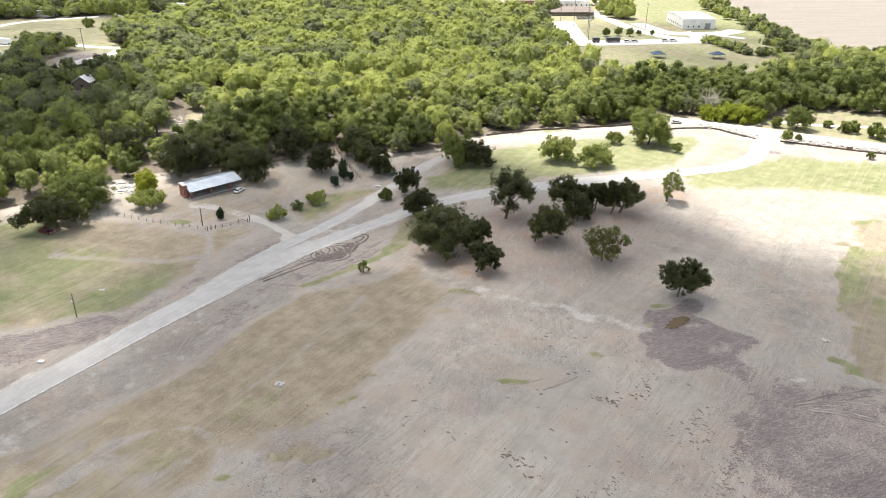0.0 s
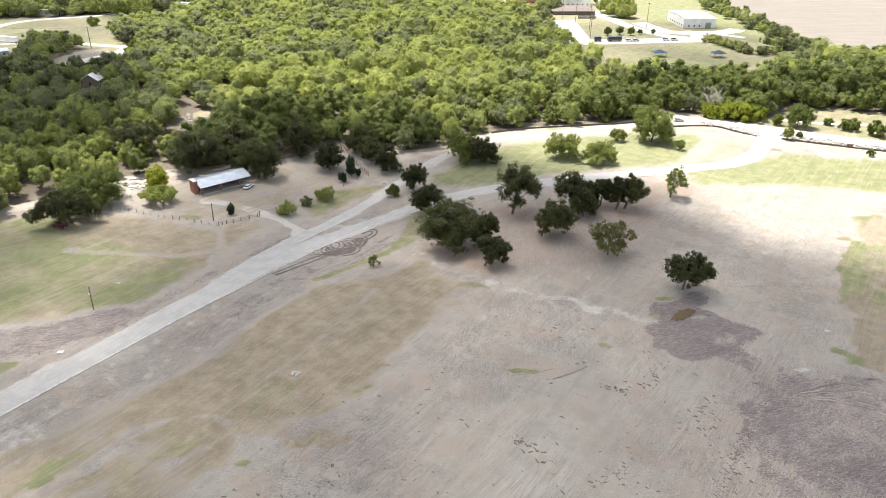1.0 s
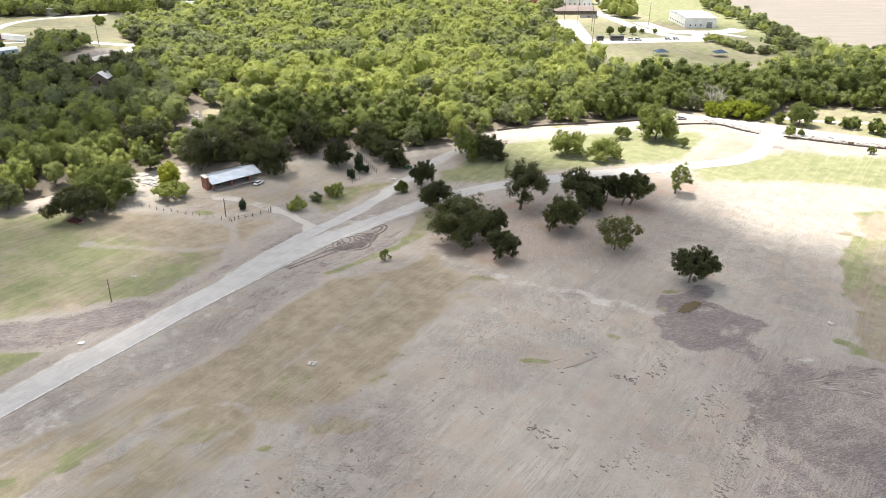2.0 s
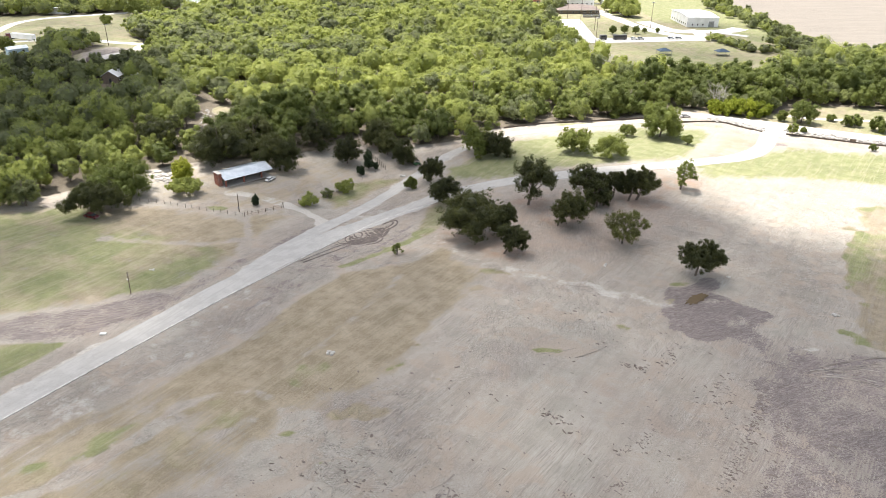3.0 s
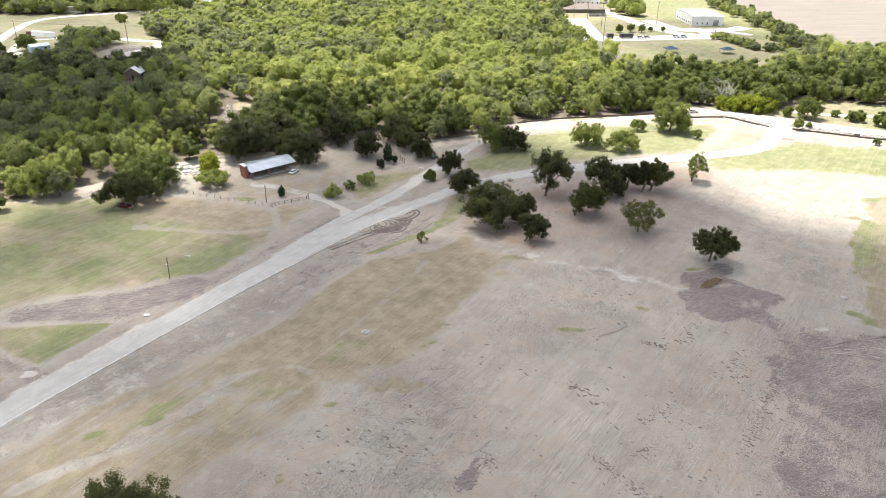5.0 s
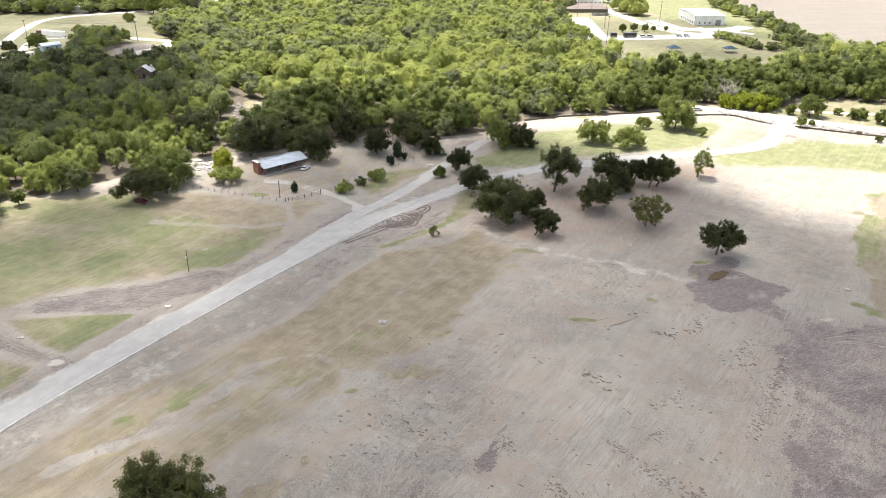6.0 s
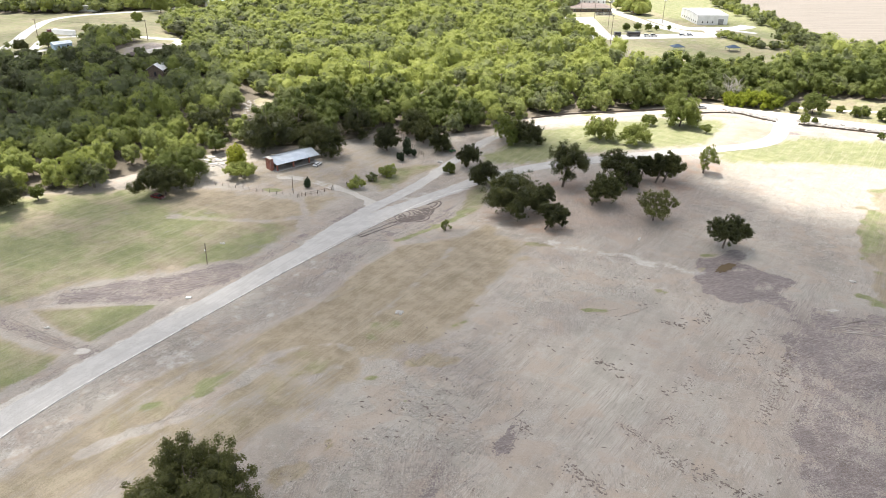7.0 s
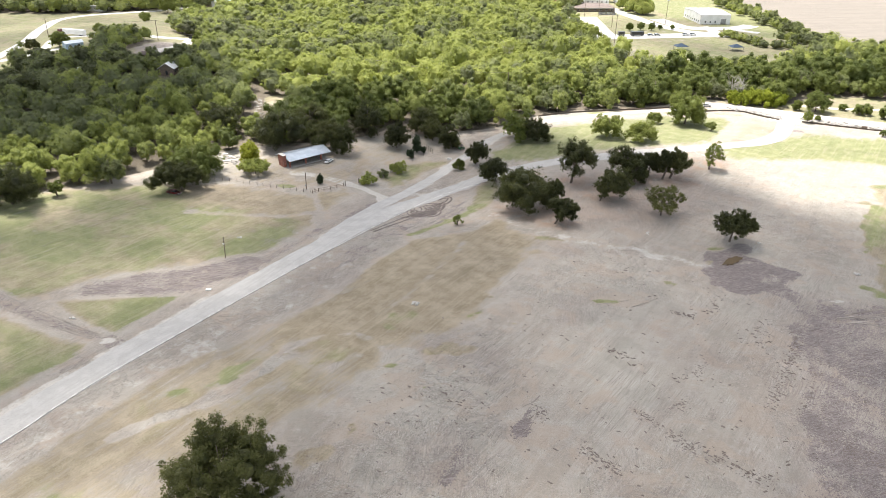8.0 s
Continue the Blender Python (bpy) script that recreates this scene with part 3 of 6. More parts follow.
    for x, y, rx, ry, turn, lus in ((-42.5, 133.6, 2.2, 1.5, 20, 0.8), (-53.3, 114.8, 2.6, 0.8, 30, 0.9), (-79.6, 90.6, 5.2, 1.3, 72, 1.0), (-84.4, 62, 2.6, 1.4, 60, 0.75), (-95, 79.5, 7, 3.2, 70, 0.62), (-79.4, 100.7, 1.5, 1.2, 0, 0.7), (-115.8, 43.6, 7.0, 3.0, 75, 1.0), (-98.4, 59.3, 5, 2, 60, 0.55), (-106, 60, 5, 1.6, 60, 0.45), (-73.8, 59.6, 1.3, 0.8, 40, 0.9), (-81.4, 30.3, 4, 2.2, 50, 0.4), (-77.1, 73.5, 4, 1.6, 40, 0.3), (-69.4, 91.7, 1.2, 0.7, 0, 0.5), (-104, 38, 4, 1.4, 62, 0.6),
                                    (-120.5, 31, 5.0, 1.6, 60, 0.8), (-119.6, 23, 3.5, 2.0, 60, 0.6), (-120.4, 139, 13, 2.3, 80, 1.0), (-118.2, 158, 2.6, 7, 0, 1.0), (-185.9, 136.7, 3.5, 2.0, 30, 1.0), (-82.9, 143.8, 4, 2, 20, 0.6),
                                    (-114.4, -0.6, 4, 3, 0, 0.8), (-79.3, 40.6, 1.2, 3.4, 20, 0.5), (-36.8, 164.2, 2.6, 1.4, 40, 0.9), (-36.8, 153, 1.0, 2.2, 0, 0.7), (1.6, 205.4, 1.8, 9, 4, 1.0), (6, 161, 3.4, 5, 40, 1.0), (-1, 218, 1.6, 5, 20, 0.9), (2, 192, 1.4, 6, -10, 1.0), (6, 181, 2.5, 3, 0, 0.6), (7, 163, 2.2, 4, 30, 0.9), (-3, 230, 3.0, 2.0, 30, 0.5)):
        s = spot(x, y, rx, ry, turn) * np.clip(0.75 + 0.5 * rough, 0, 1)
        grass, lush = np.maximum(grass, s * 0.95), np.maximum(lush, s * lus)
    corner = zone([(-121.4, 158), (-128.5, 180.7), (-129, 190), (-122.1, 184), (-116, 171), (-113.5, 157)], 1.6, 1.5)
    grass, lush = np.maximum(grass, corner * 0.85), np.maximum(lush, corner * 0.5)
    fringe = smooth01((2.4 - along(px, py, [(-123, 126), (-121, 134), (-119.4, 142), (-118.2, 152), (-119, 160)]) + 0.8 * wob + 0.8 * rough) / 1.6)
    grass, lush = np.maximum(grass, fringe), np.maximum(lush, fringe * 0.95)
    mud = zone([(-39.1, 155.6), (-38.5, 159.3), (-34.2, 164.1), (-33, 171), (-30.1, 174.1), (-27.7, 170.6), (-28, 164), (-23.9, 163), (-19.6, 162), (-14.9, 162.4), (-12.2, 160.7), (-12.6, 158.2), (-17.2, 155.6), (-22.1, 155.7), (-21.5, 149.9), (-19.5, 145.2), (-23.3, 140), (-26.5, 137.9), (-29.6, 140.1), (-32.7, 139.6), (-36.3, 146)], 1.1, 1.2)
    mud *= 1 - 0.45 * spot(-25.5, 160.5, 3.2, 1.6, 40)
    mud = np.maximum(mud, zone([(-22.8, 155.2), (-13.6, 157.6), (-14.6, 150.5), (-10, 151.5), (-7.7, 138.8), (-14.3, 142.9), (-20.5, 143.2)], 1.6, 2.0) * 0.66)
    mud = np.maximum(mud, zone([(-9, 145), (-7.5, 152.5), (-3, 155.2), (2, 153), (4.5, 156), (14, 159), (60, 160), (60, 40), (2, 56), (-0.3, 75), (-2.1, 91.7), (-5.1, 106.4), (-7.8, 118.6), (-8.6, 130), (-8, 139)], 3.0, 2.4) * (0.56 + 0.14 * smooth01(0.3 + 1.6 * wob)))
    mud = np.maximum(mud, spot(-36.5, 312, 4.5, 3, 20) * 0.6)
    mud = np.maximum(mud, zone([(-8.8, 141.4), (-4.3, 141.7), (1.9, 147), (14, 154), (14, 138), (2, 134), (-5, 132)], 1.6, 1.5) * 0.62)
    mud *= 1 - 0.55 * spot(-2.6, 149.6, 4.2, 2.6, 40)
    mud = np.maximum(mud, 0.62 * smooth01((1.6 - along(px, py, [(-128, 94), (-125, 112), (-124, 130), (-123.6, 150), (-126, 168)]) + wob + 0.6 * rough) / 1.6))
    for line in (((-7.2, 136), (-6.7, 131.1), (-3.1, 107.7), (-0.6, 88.9), (0.9, 76), (1.5, 60)), ((-10.2, 131.6), (-8.1, 119), (-8.9, 108.5))):
        mud = np.maximum(mud, 0.8 * smooth01((1.3 - along(px, py, line) + 1.5 * wob + rough) / 1.6))
    mud = np.maximum(mud, spot(-50.3, 59.3, 1.7, 4.2, 12))
    mud = np.maximum(mud, np.maximum(spot(-56.9, 43, 1.3, 7.0, 8) * 0.6, spot(0.4, 107.4, 1.6, 1.0, 20) * 0.8))
    mud = np.maximum(mud, np.maximum(turnout * 0.64, lane * 0.58))
    mud = np.maximum(mud, smooth01((2.2 - along(px, py, [(-120.8, 128), (-121.2, 143), (-121, 158), (-119, 166)]) + wob) / 2) * 0.7)
    mud = np.maximum(mud, smooth01((1.5 - along(px, py, [(-149.4, -40), (-149.6, 40), (-149.2, 70)]) + wob) / 2) * 0.5)
    mud = np.maximum(mud, zone([(-137, 118), (-136.5, 160), (-131, 172), (-124, 158), (-122, 124), (-127, 96), (-131, 96)], 3, 2) * 0.46)
    mud = np.maximum(mud, 0.12 * smooth01((7.5 - np.abs(px + 129)) / 5) * (py < 165))
    mud = np.maximum(mud, 0.5 * smooth01((4 - np.abs(px + 149.5)) / 3) * (py > 75) * (py < 135))
    damp_shade = zone([(-22, 148), (-16, 122), (-13, 100), (-8, 84), (-2, 60), (4, 20), (70, 20), (70, 148), (8, 153), (-6, 150)], 6, 5) * 0.45
    damp_shade = np.maximum(damp_shade, zone([(-137, 90), (-137, 165), (-128, 184), (-122, 165), (-120.8, 130), (-121, 100), (-126, 78), (-134, 72)], 3, 3) * 0.2)
    damp_shade = np.maximum(damp_shade, 0.3 * bare * smooth01((-146 - px) / 3))
    damp_shade = np.maximum(damp_shade, 0.4 * smooth01(wob * 1.6 - 0.2))
    # round the oaks: deeper cloud shade darkened into the reddish soil's colour
    damp_shade = np.maximum(damp_shade, zone([(-114, 160), (-84, 152), (-56, 168), (-46, 190), (-58, 228), (-92, 212), (-112, 190)], 6, 6) * 0.5)
    # soft pale patch in the east: a pool of sunlight put into the soil colour
    pale = zone([(-43.7, 236.3), (-39.8, 245.7), (-20, 262.4), (6, 281.1), (60.4, 292), (60.4, 263.7), (-9, 252.4), (-14, 223.9), (-35.8, 219.9)], 30, 9) * 0.4
    mud = np.maximum(mud, zone([(-151.5, 126), (-153, 144), (-150.3, 151), (-146.2, 142), (-146, 127)], 1.2, 1.0) * 0.75)
    pale = np.maximum(pale, 0.6 * smooth01((5.8 - np.abs(px + 144.5)) / 2) * smooth01((75 - py) / 12))
    pale = np.maximum(pale, 0.45 * smooth01((6.0 - along(px, py, [(-112, 158), (-96, 148.7), (-75, 145.8), (-57, 147.2), (-44, 150), (-37.5, 151)]) + 3 * wob) / 5))
    pale = np.maximum(pale, np.maximum(spot(-51, 176, 9, 4, 60) * 0.3, spot(-152.5, 36, 2.4, 2.0, 20) * 0.7))
    pale = np.maximum(pale, 0.38 * smooth01((10 - np.abs(px + 130.5)) / 3) * smooth01((118 - py) / 20))
    pale = np.maximum(pale, spot(-2.6, 149.6, 3.2, 1.8, 40) * 0.5)
    pale = np.maximum(pale, 0.85 * smooth01((3.0 - along(px, py, DRIVE) + 1.2 * wob) / 1.6))
    pale = np.maximum(pale, 0.5 * smooth01((6.0 - along(px, py, BRANCH[:10]) + 2 * wob) / 4))
    pale = np.maximum(pale, 0.5 * smooth01((7.0 - along(px, py, [(-142, 128), (-143, 150), (-140, 170), (-133, 182)]) + 2 * wob) / 4))
    pale = np.maximum(pale, zone([(-259.1, 200.7), (-262.3, 210.9), (-248.6, 218.8), (-244.1, 205.2)], 4) * 0.9)
    pale = np.maximum(pale, zone([(-269.3, 201.3), (-263.6, 207), (-250.6, 195), (-239, 174.7), (-250.3, 180)], 3) * 0.9)
    pale = np.maximum(pale, zone([(-238, 150), (-231, 159), (-225, 170), (-217.7, 165.5), (-226, 148), (-233, 143)], 2.5) * 0.3)
    pale = np.maximum(pale, spot(-223.3, 143.2, 7, 4, 20) * 0.4)
    pale = np.maximum(pale, zone([(-59.9, 269.6), (-61.9, 302.4), (-56.1, 317.5), (-42.7, 310.4), (-41.4, 293)], 5) * 0.15)
    red = zone([(-59.9, 269.6), (-61.9, 302.4), (-56.1, 318.6), (-41.7, 310.4), (-41.4, 293)], 5)
    grass = grass * (1 - 0.9 * red)
    for x, y, r in ((-102.6, 164, 9), (-81.1, 187.9, 9), (-76.9, 202.9, 9), (-86, 157.1, 6), (-67.1, 213, 8), (-57.6, 181.8, 6), (-96.6, 193, 5), (-59.3, 233.3, 8)):
        red = np.maximum(red, spot(x, y, r, r) * 0.95)
    red = np.maximum(red, zone([(-112, 160), (-84, 152), (-56, 168), (-48, 190), (-58, 224), (-90, 208), (-108, 188)], 6, 6) * 0.3)
    grass = grass * (1 - 0.9 * np.clip(red, 0, 1))
    red = np.maximum(red, zone([(-197.1, 207.2), (-187.3, 216.7), (-171.9, 227.6), (-182.2, 234.9), (-198.2, 224.6)], 4) * 0.7)
    farmyard = zone([(-356, 201), (-366, 214), (-368, 228), (-356, 241), (-343, 222), (-342, 202)], 3)
    grass, mud = grass * (1 - farmyard), np.maximum(mud, farmyard * 0.5)
    wood = smooth01(0.5 + signed(px, py, WOODS) / 8)
    wood = np.maximum(wood, smooth01(0.5 + signed(px, py, CLUMP) / 8))
    wood = np.maximum(wood, smooth01(0.5 + signed(px, py, NORTHWOODS) / 8))
    wood *= 1 - smooth01((10 - np.hypot(px + 258, py - 211)) / 4)
    hay = zone([(-330, 800), (-228, 672), (-205, 628), (-175, 582), (-115, 563), (-86, 533), (-62, 560), (-66, 572), (-152, 728), (-200, 800)], 6, 0)
    grass, lush = np.maximum(grass, hay * 1.2), np.maximum(lush * (1 - hay), hay * 1.25)
    turf = np.maximum(zone([(-227.4, 540.4), (-183.1, 496.1), (-149.9, 523.3), (-206.3, 577.6)], 4, 0), zone([(-183.1, 442.8), (-135.8, 489.1), (-117.7, 517.2), (-70.4, 477.1), (-79.6, 443.4), (-110.9, 428.4)], 4, 0))
    grass, lush = np.maximum(grass * (1 - turf), turf * 1.1), lush * (1 - turf) + turf * 0.55
    pale = np.maximum(pale, 0.75 * smooth01((2.5 - along(px, py, [(-131, 489), (-114, 470), (-98, 448)])) / 2))
    # how broken the surface is
    coarse = np.clip(0.5 + 0.55 * wob, 0.15, 0.8)
    coarse = np.maximum(coarse, zone([(-88.9, 74.6), (-83.4, 83.3), (-69.6, 88.7), (-58, 70), (-46, 45.5), (-60, 20), (-77.4, 20), (-78.4, 50.2)], 6, 5))
    coarse = np.maximum(coarse, zone([(-77.1, 138.7), (-52.2, 140), (-43.6, 138.2), (-42.4, 128.4), (-56.9, 118.7), (-65, 103.7), (-69.8, 94.1), (-81.2, 105.8), (-80.4, 120.4)], 5, 4) * 0.9)
    coarse = np.maximum(coarse, smooth01((11 - np.abs(px + 130)) / 3) * (py < 165) * 0.95)
    coarse = np.maximum(coarse, zone([(-112, 158), (-96, 150), (-57, 150), (-38, 153), (-44, 144), (-75, 140), (-110, 148)], 3, 3) * 0.85)
    coarse = np.maximum(coarse, zone([(-60, 160), (-56, 225), (-20, 258), (10, 258), (2, 190), (4, 158), (-14, 164), (-30, 178)], 8, 4) * 0.9)
    coarse = coarse * (1 - 0.75 * zone([(-52.9, 113), (-41, 122), (-28, 112), (-24, 80), (-34, 68), (-46, 74), (-56, 92)], 8, 8))
    coarse = np.maximum(coarse * (1 - 0.6 * smooth01(field * 1.2)), smooth01((3.2 - along(px, py, [(-110.2, 57.2), (-110, 49.7), (-110.5, 43.5), (-111.6, 36.6), (-112.8, 30.2), (-116, 24.4)])) / 2))
    plough = np.maximum(zone([(-161, 724.5), (-128.8, 676.2), (-30.2, 515.2), (300, 520), (900, 1200), (-160, 1600)], 8, 0), 0)
    base = land(px, py)
    bumpy = (0.10 * wob + 0.07 * rough) * (1 - wood) * smooth01((road_gap - 5) / 3)
    for line, half in ((MAIN, 4.5), (BRANCH, 3.5), (DRIVE, 3.0)):
        bumpy = bumpy * smooth01((along(px, py, line) - half) / 3)
    z = base + np.where((px > -260) & (px < 30) & (py < 345), np.minimum(bumpy, 0.12), 0)
    z -= 0.22 * smooth01(1.7 - np.hypot(((px + 31.2) * 0.31 + (py - 158.5) * 0.95) / 5.5, (-(px + 31.2) * 0.95 + (py - 158.5) * 0.31) / 2.4))
    verts = np.column_stack([px.ravel(), py.ravel(), z.ravel()])
    ny, nx = px.shape
    i = (np.arange(ny - 1)[:, None] * nx + np.arange(nx - 1)[None, :]).ravel()
    quads = np.column_stack([i, i + 1, i + nx + 1, i + nx])
    me = bpy.data.meshes.new("ground")
    me.vertices.add(len(verts)), me.loops.add(quads.size), me.polygons.add(len(quads))
    me.vertices.foreach_set("co", verts.ravel()), me.loops.foreach_set("vertex_index", quads.ravel())
    me.polygons.foreach_set("loop_start", np.arange(len(quads)) * 4)
    me.update(calc_edges=True)
    me.shade_smooth()
    for name, data in (("grass", grass), ("lush", lush), ("mud", mud), ("pale", pale), ("red", red), ("damp_shade", damp_shade), ("litter", wood), ("plough", plough), ("rough", coarse)):
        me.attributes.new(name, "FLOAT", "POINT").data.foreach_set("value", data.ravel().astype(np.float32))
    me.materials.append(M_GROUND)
    structure("ground", me, "scraped clay, dry grass and mud of a cleared park field", "ground")


ground()

# ---- roads and paths ----
structure("road", ribbon("road", [(-142.6, -60), (-142.4, 0), (-143.3, 20), (-144, 40), (-143.7, 60), (-142.9, 77), (-141.4, 100), (-141.4, 125), (-141.2, 146), (-138, 167)] + MAIN, 2 * ROAD_HALF, M_ROAD, 0.10, 2.5, 0.5, 3, 0.05, 7.2), "pale grey gravel road curving past the oaks", "road")
# one track in two tones: grey for its cloud-shaded stretch, white for the sunlit
structure("path", ribbon("path", BRANCH[:10], 4.2, M_ROAD, 0.07, 2.5, 0.7, 5, 0.0, 4.8), "worn gravel track beside the grassy verge, greyed as its shaded stretch", "path")
structure("path", ribbon("path", BRANCH[9:], 4.8, M_CALICHE, 0.095, 2.5, 0.3, 5, 0.0, 4.2), "crushed limestone track round the lawn, whitened as its sunlit stretch", "path")
structure("road", ribbon("upper_road", [(-119.7, 326.9), (-101.9, 331.2), (-83.8, 334.4), (-69.6, 338.7), (-43, 342), (-21.4, 342.3), (2, 344.1), (60.4, 350.5), (140.9, 358.2)], 9.0, M_CALICHE, 0.12, 4.0, 0.3, 7), "white limestone road along the woodland edge", "road")
structure("road", ribbon("fork", [(-43.9, 322.9), (-44, 333.7), (-45, 344.2)], 13.0, M_CALICHE, 0.14, 2.0, 0.4, 8, 0.0, 17.0), "wide white limestone road junction", "road")
structure("path", ribbon("woods_path", [(-40.9, 359.9), (-25.5, 362.9), (-5.1, 371.3), (30.3, 380.3)], 3.5, M_CALICHE, 0.06, 3.0, 0.3, 9), "pale limestone path through scrub", "path")
structure("road", ribbon("left_road", [(-413.8, 131.1), (-452, 195.3), (-491.9, 231.6), (-540.4, 273.4), (-552.4, 297.7), (-547.7, 319.9), (-531.3, 354.8), (-523.6, 386.6)], 8.0, M_PAVE, 0.1, 6.0), "pale country road across dry fields", "road")
structure("road", ribbon("farm_road", [(-417.7, 184.6), (-425.5, 196.7), (-439.3, 209.6), (-440.2, 218.6), (-425, 226.6), (-406.2, 234.8), (-378.3, 239.8), (-365.7, 251.2), (-353, 264.3)], 7.0, M_PAVE, 0.12, 5.0), "pale gravel farm road past the truck", "road")
structure("path", ribbon("dirt_drive", [(-353.6, 199.7), (-352.3, 210.4), (-352.6, 220.1), (-352, 232.6), (-362.5, 247.4)], 6.0, M_CALICHE, 0.06, 4.0, 0.5, 12), "pale dirt drive to a cabin", "path")
structure("road", ribbon("yard_road", [(-399, 203), (-412.4, 192.6), (-418.7, 181.1), (-430, 165)], 5.0, M_PAVE, 0.11, 5.0), "pale gravel lane beside the blue shed", "road")
structure("car_park", ribbon("car_park", [(-234, 540), (-214, 508), (-184, 461)], 24.0, M_PAVE, 0.15, 8.0, 0, 1, 0, 20.0), "bright concrete car park beside the wood", "car park")
structure("car_park", ribbon("car_park", [(-193, 466), (-172, 482), (-150, 501), (-119, 528)], 17.0, M_PAVE, 0.17, 8.0, 0, 1, 0, 15.0), "bright concrete car park with parked coaches", "car park")
structure("road", ribbon("street", [(-120.7, 529.3), (-141.9, 524.3), (-169, 537.3), (-203.3, 568.5), (-236.5, 603.8), (-282.2, 665.1)], 10.0, M_PAVE, 0.2, 8.0), "bright concrete street beside playing fields", "road")
structure("apron", ribbon("apron", [(-180, 566), (-164, 551), (-148, 541), (-126, 553), (-114, 566), (-110, 580)], 13.0, M_PAVE, 0.19, 6.0), "bright concrete apron round the metal hall", "paving")
structure("path", ribbon("hall_drive", [(-125, 530), (-132, 545), (-140, 552)], 9.0, M_PAVE, 0.21, 6.0), "bright concrete drive to the metal hall", "paving")
structure("path", ribbon("hall_path", [(-124, 556), (-112, 552), (-98, 550)], 6.0, M_PAVE, 0.23, 6.0), "bright concrete drive beside the hay field", "paving")
structure("kerb", ribbon("kerb", [(-138.6, -60), (-138.4, 0), (-139.3, 14), (-140, 27), (-140.1, 42), (-139.9, 60), (-139, 77), (-137.9, 95), (-136.9, 110), (-137.2, 130), (-137.6, 146), (-137.5, 159.4), (-133.9, 173.8), (-127.2, 186.7)], 0.34, M_KERB, 0.2, 3.0), "narrow pale concrete kerb along the gravel road", "kerb")


# ---- trees ----
def tube(points, radii, n=7):
    pts = [Vector(p) for p in points]
    verts, faces = [], []
    for i, p in enumerate(pts):
        way = (pts[min(i + 1, len(pts) - 1)] - pts[max(i - 1, 0)]).normalized()
        q = way.to_track_quat("Z", "Y")
        for k in range(n):
            a = 2 * math.pi * k / n
            verts.append(p + q @ Vector((math.cos(a) * radii[i], math.sin(a) * radii[i], 0)))
    for i in range(len(pts) - 1):
        for k in range(n):
            faces.append((i * n + k, i * n + (k + 1) % n, (i + 1) * n + (k + 1) % n, (i + 1) * n + k))
    faces.append(tuple(range((len(pts) - 1) * n, len(pts) * n)))
    return verts, faces


def wood_frame(rng, h, w, low, stems=1, girth=1.0, limbs=6, depth=0.9):
    """Trunk with limbs that reach into the crown."""
    verts, faces = [], []

    def add(v, f):
        off = len(verts)
        verts.extend(v), faces.extend(tuple(i + off for i in g) for g in f)
    for s in range(stems):
        a0 = rng.uniform(0, 6.28)
        foot = Vector((math.cos(a0), math.sin(a0), 0)) * (0.04 * w * (stems > 1))
        lean = Vector((rng.normal(0, 0.05), rng.normal(0, 0.05), 0)) * h + foot * 2.0
        r = girth * (0.02 * h + 0.1) / math.sqrt(stems)
        trunk = [foot + Vector((0, 0, -0.4)), foot + Vector((0, 0, 0.25)), foot + lean * 0.3 + Vector((0, 0, h * low)), foot + lean * 0.7 + Vector((0, 0, h * (0.3 + low * 0.7))), foot + lean + Vector((0, 0, h * 0.82))]
        add(*tube(trunk, [r * 1.6, r * 1.15, r * 0.85, r * 0.55, r * 0.15]))
        for k in range(max(2, limbs // stems)):
            a = a0 + k * 2.4 + rng.uniform(-0.4, 0.4)
            z0 = h * rng.uniform(low * 0.8, 0.55)
            start = foot + lean * (z0 / h) + Vector((0, 0, z0))
            out = Vector((math.cos(a), math.sin(a), 0)) * w * 0.5 * depth * rng.uniform(0.6, 0.9)
            rise = h * rng.uniform(0.12, 0.34)
            mid = start + out * 0.5 + Vector((0, 0, rise * 0.65))
            end = start + out + Vector((0, 0, rise))
            add(*tube([start, mid, end], [r * 0.5, r * 0.33, r * 0.09], 5))
            for side in (-1, 1):
                tip = mid + (out * 0.35) @ Matrix.Rotation(side * 0.8, 3, "Z") + Vector((0, 0, rise * 0.5))
                add(*tube([mid, tip], [r * 0.22, r * 0.06], 4))
    return verts, faces


def lobes_of(rng, w, h, low, count, ragged=0.25):
    """Clumps of foliage that make up a crown: centres and radii."""
    z0 = h * low
    a, c = w / 2, (h - z0) / 2
    centres, radii = [(0, 0, z0 + c)], [0.7 * min(math.sqrt(a * c), c)]
    for i in range(count):
        d = rng.normal(size=3)
        d /= np.linalg.norm(d)
        d[2] = d[2] * 0.9 + 0.12
        f = rng.uniform(0.5, 0.95) * (1 + rng.normal(0, ragged * 0.3))
        r = rng.uniform(0.17, 0.4) * min(math.sqrt(a * c), c * 1.4)
        taper = 1.0 - 0.18 * max(0, d[2])
        centres.append((d[0] * a * f * taper, d[1] * a * f * taper, z0 + c + d[2] * c * f))
        radii.append(r)
    centres, radii = np.array(centres), np.array(radii) * 0.9
    reach = np.quantile(np.hypot(centres[:, 0], centres[:, 1]) + radii, 0.7)
    centres[:, :2] *= max(0.3, (a - radii.mean()) / (reach - radii.mean()))
    lo, hi = np.min(centres[:, 2] - radii), np.max(centres[:, 2] + radii)
    centres[:, 2] = z0 + (centres[:, 2] - lo) * (h - z0) / (hi - lo)
    return centres, radii


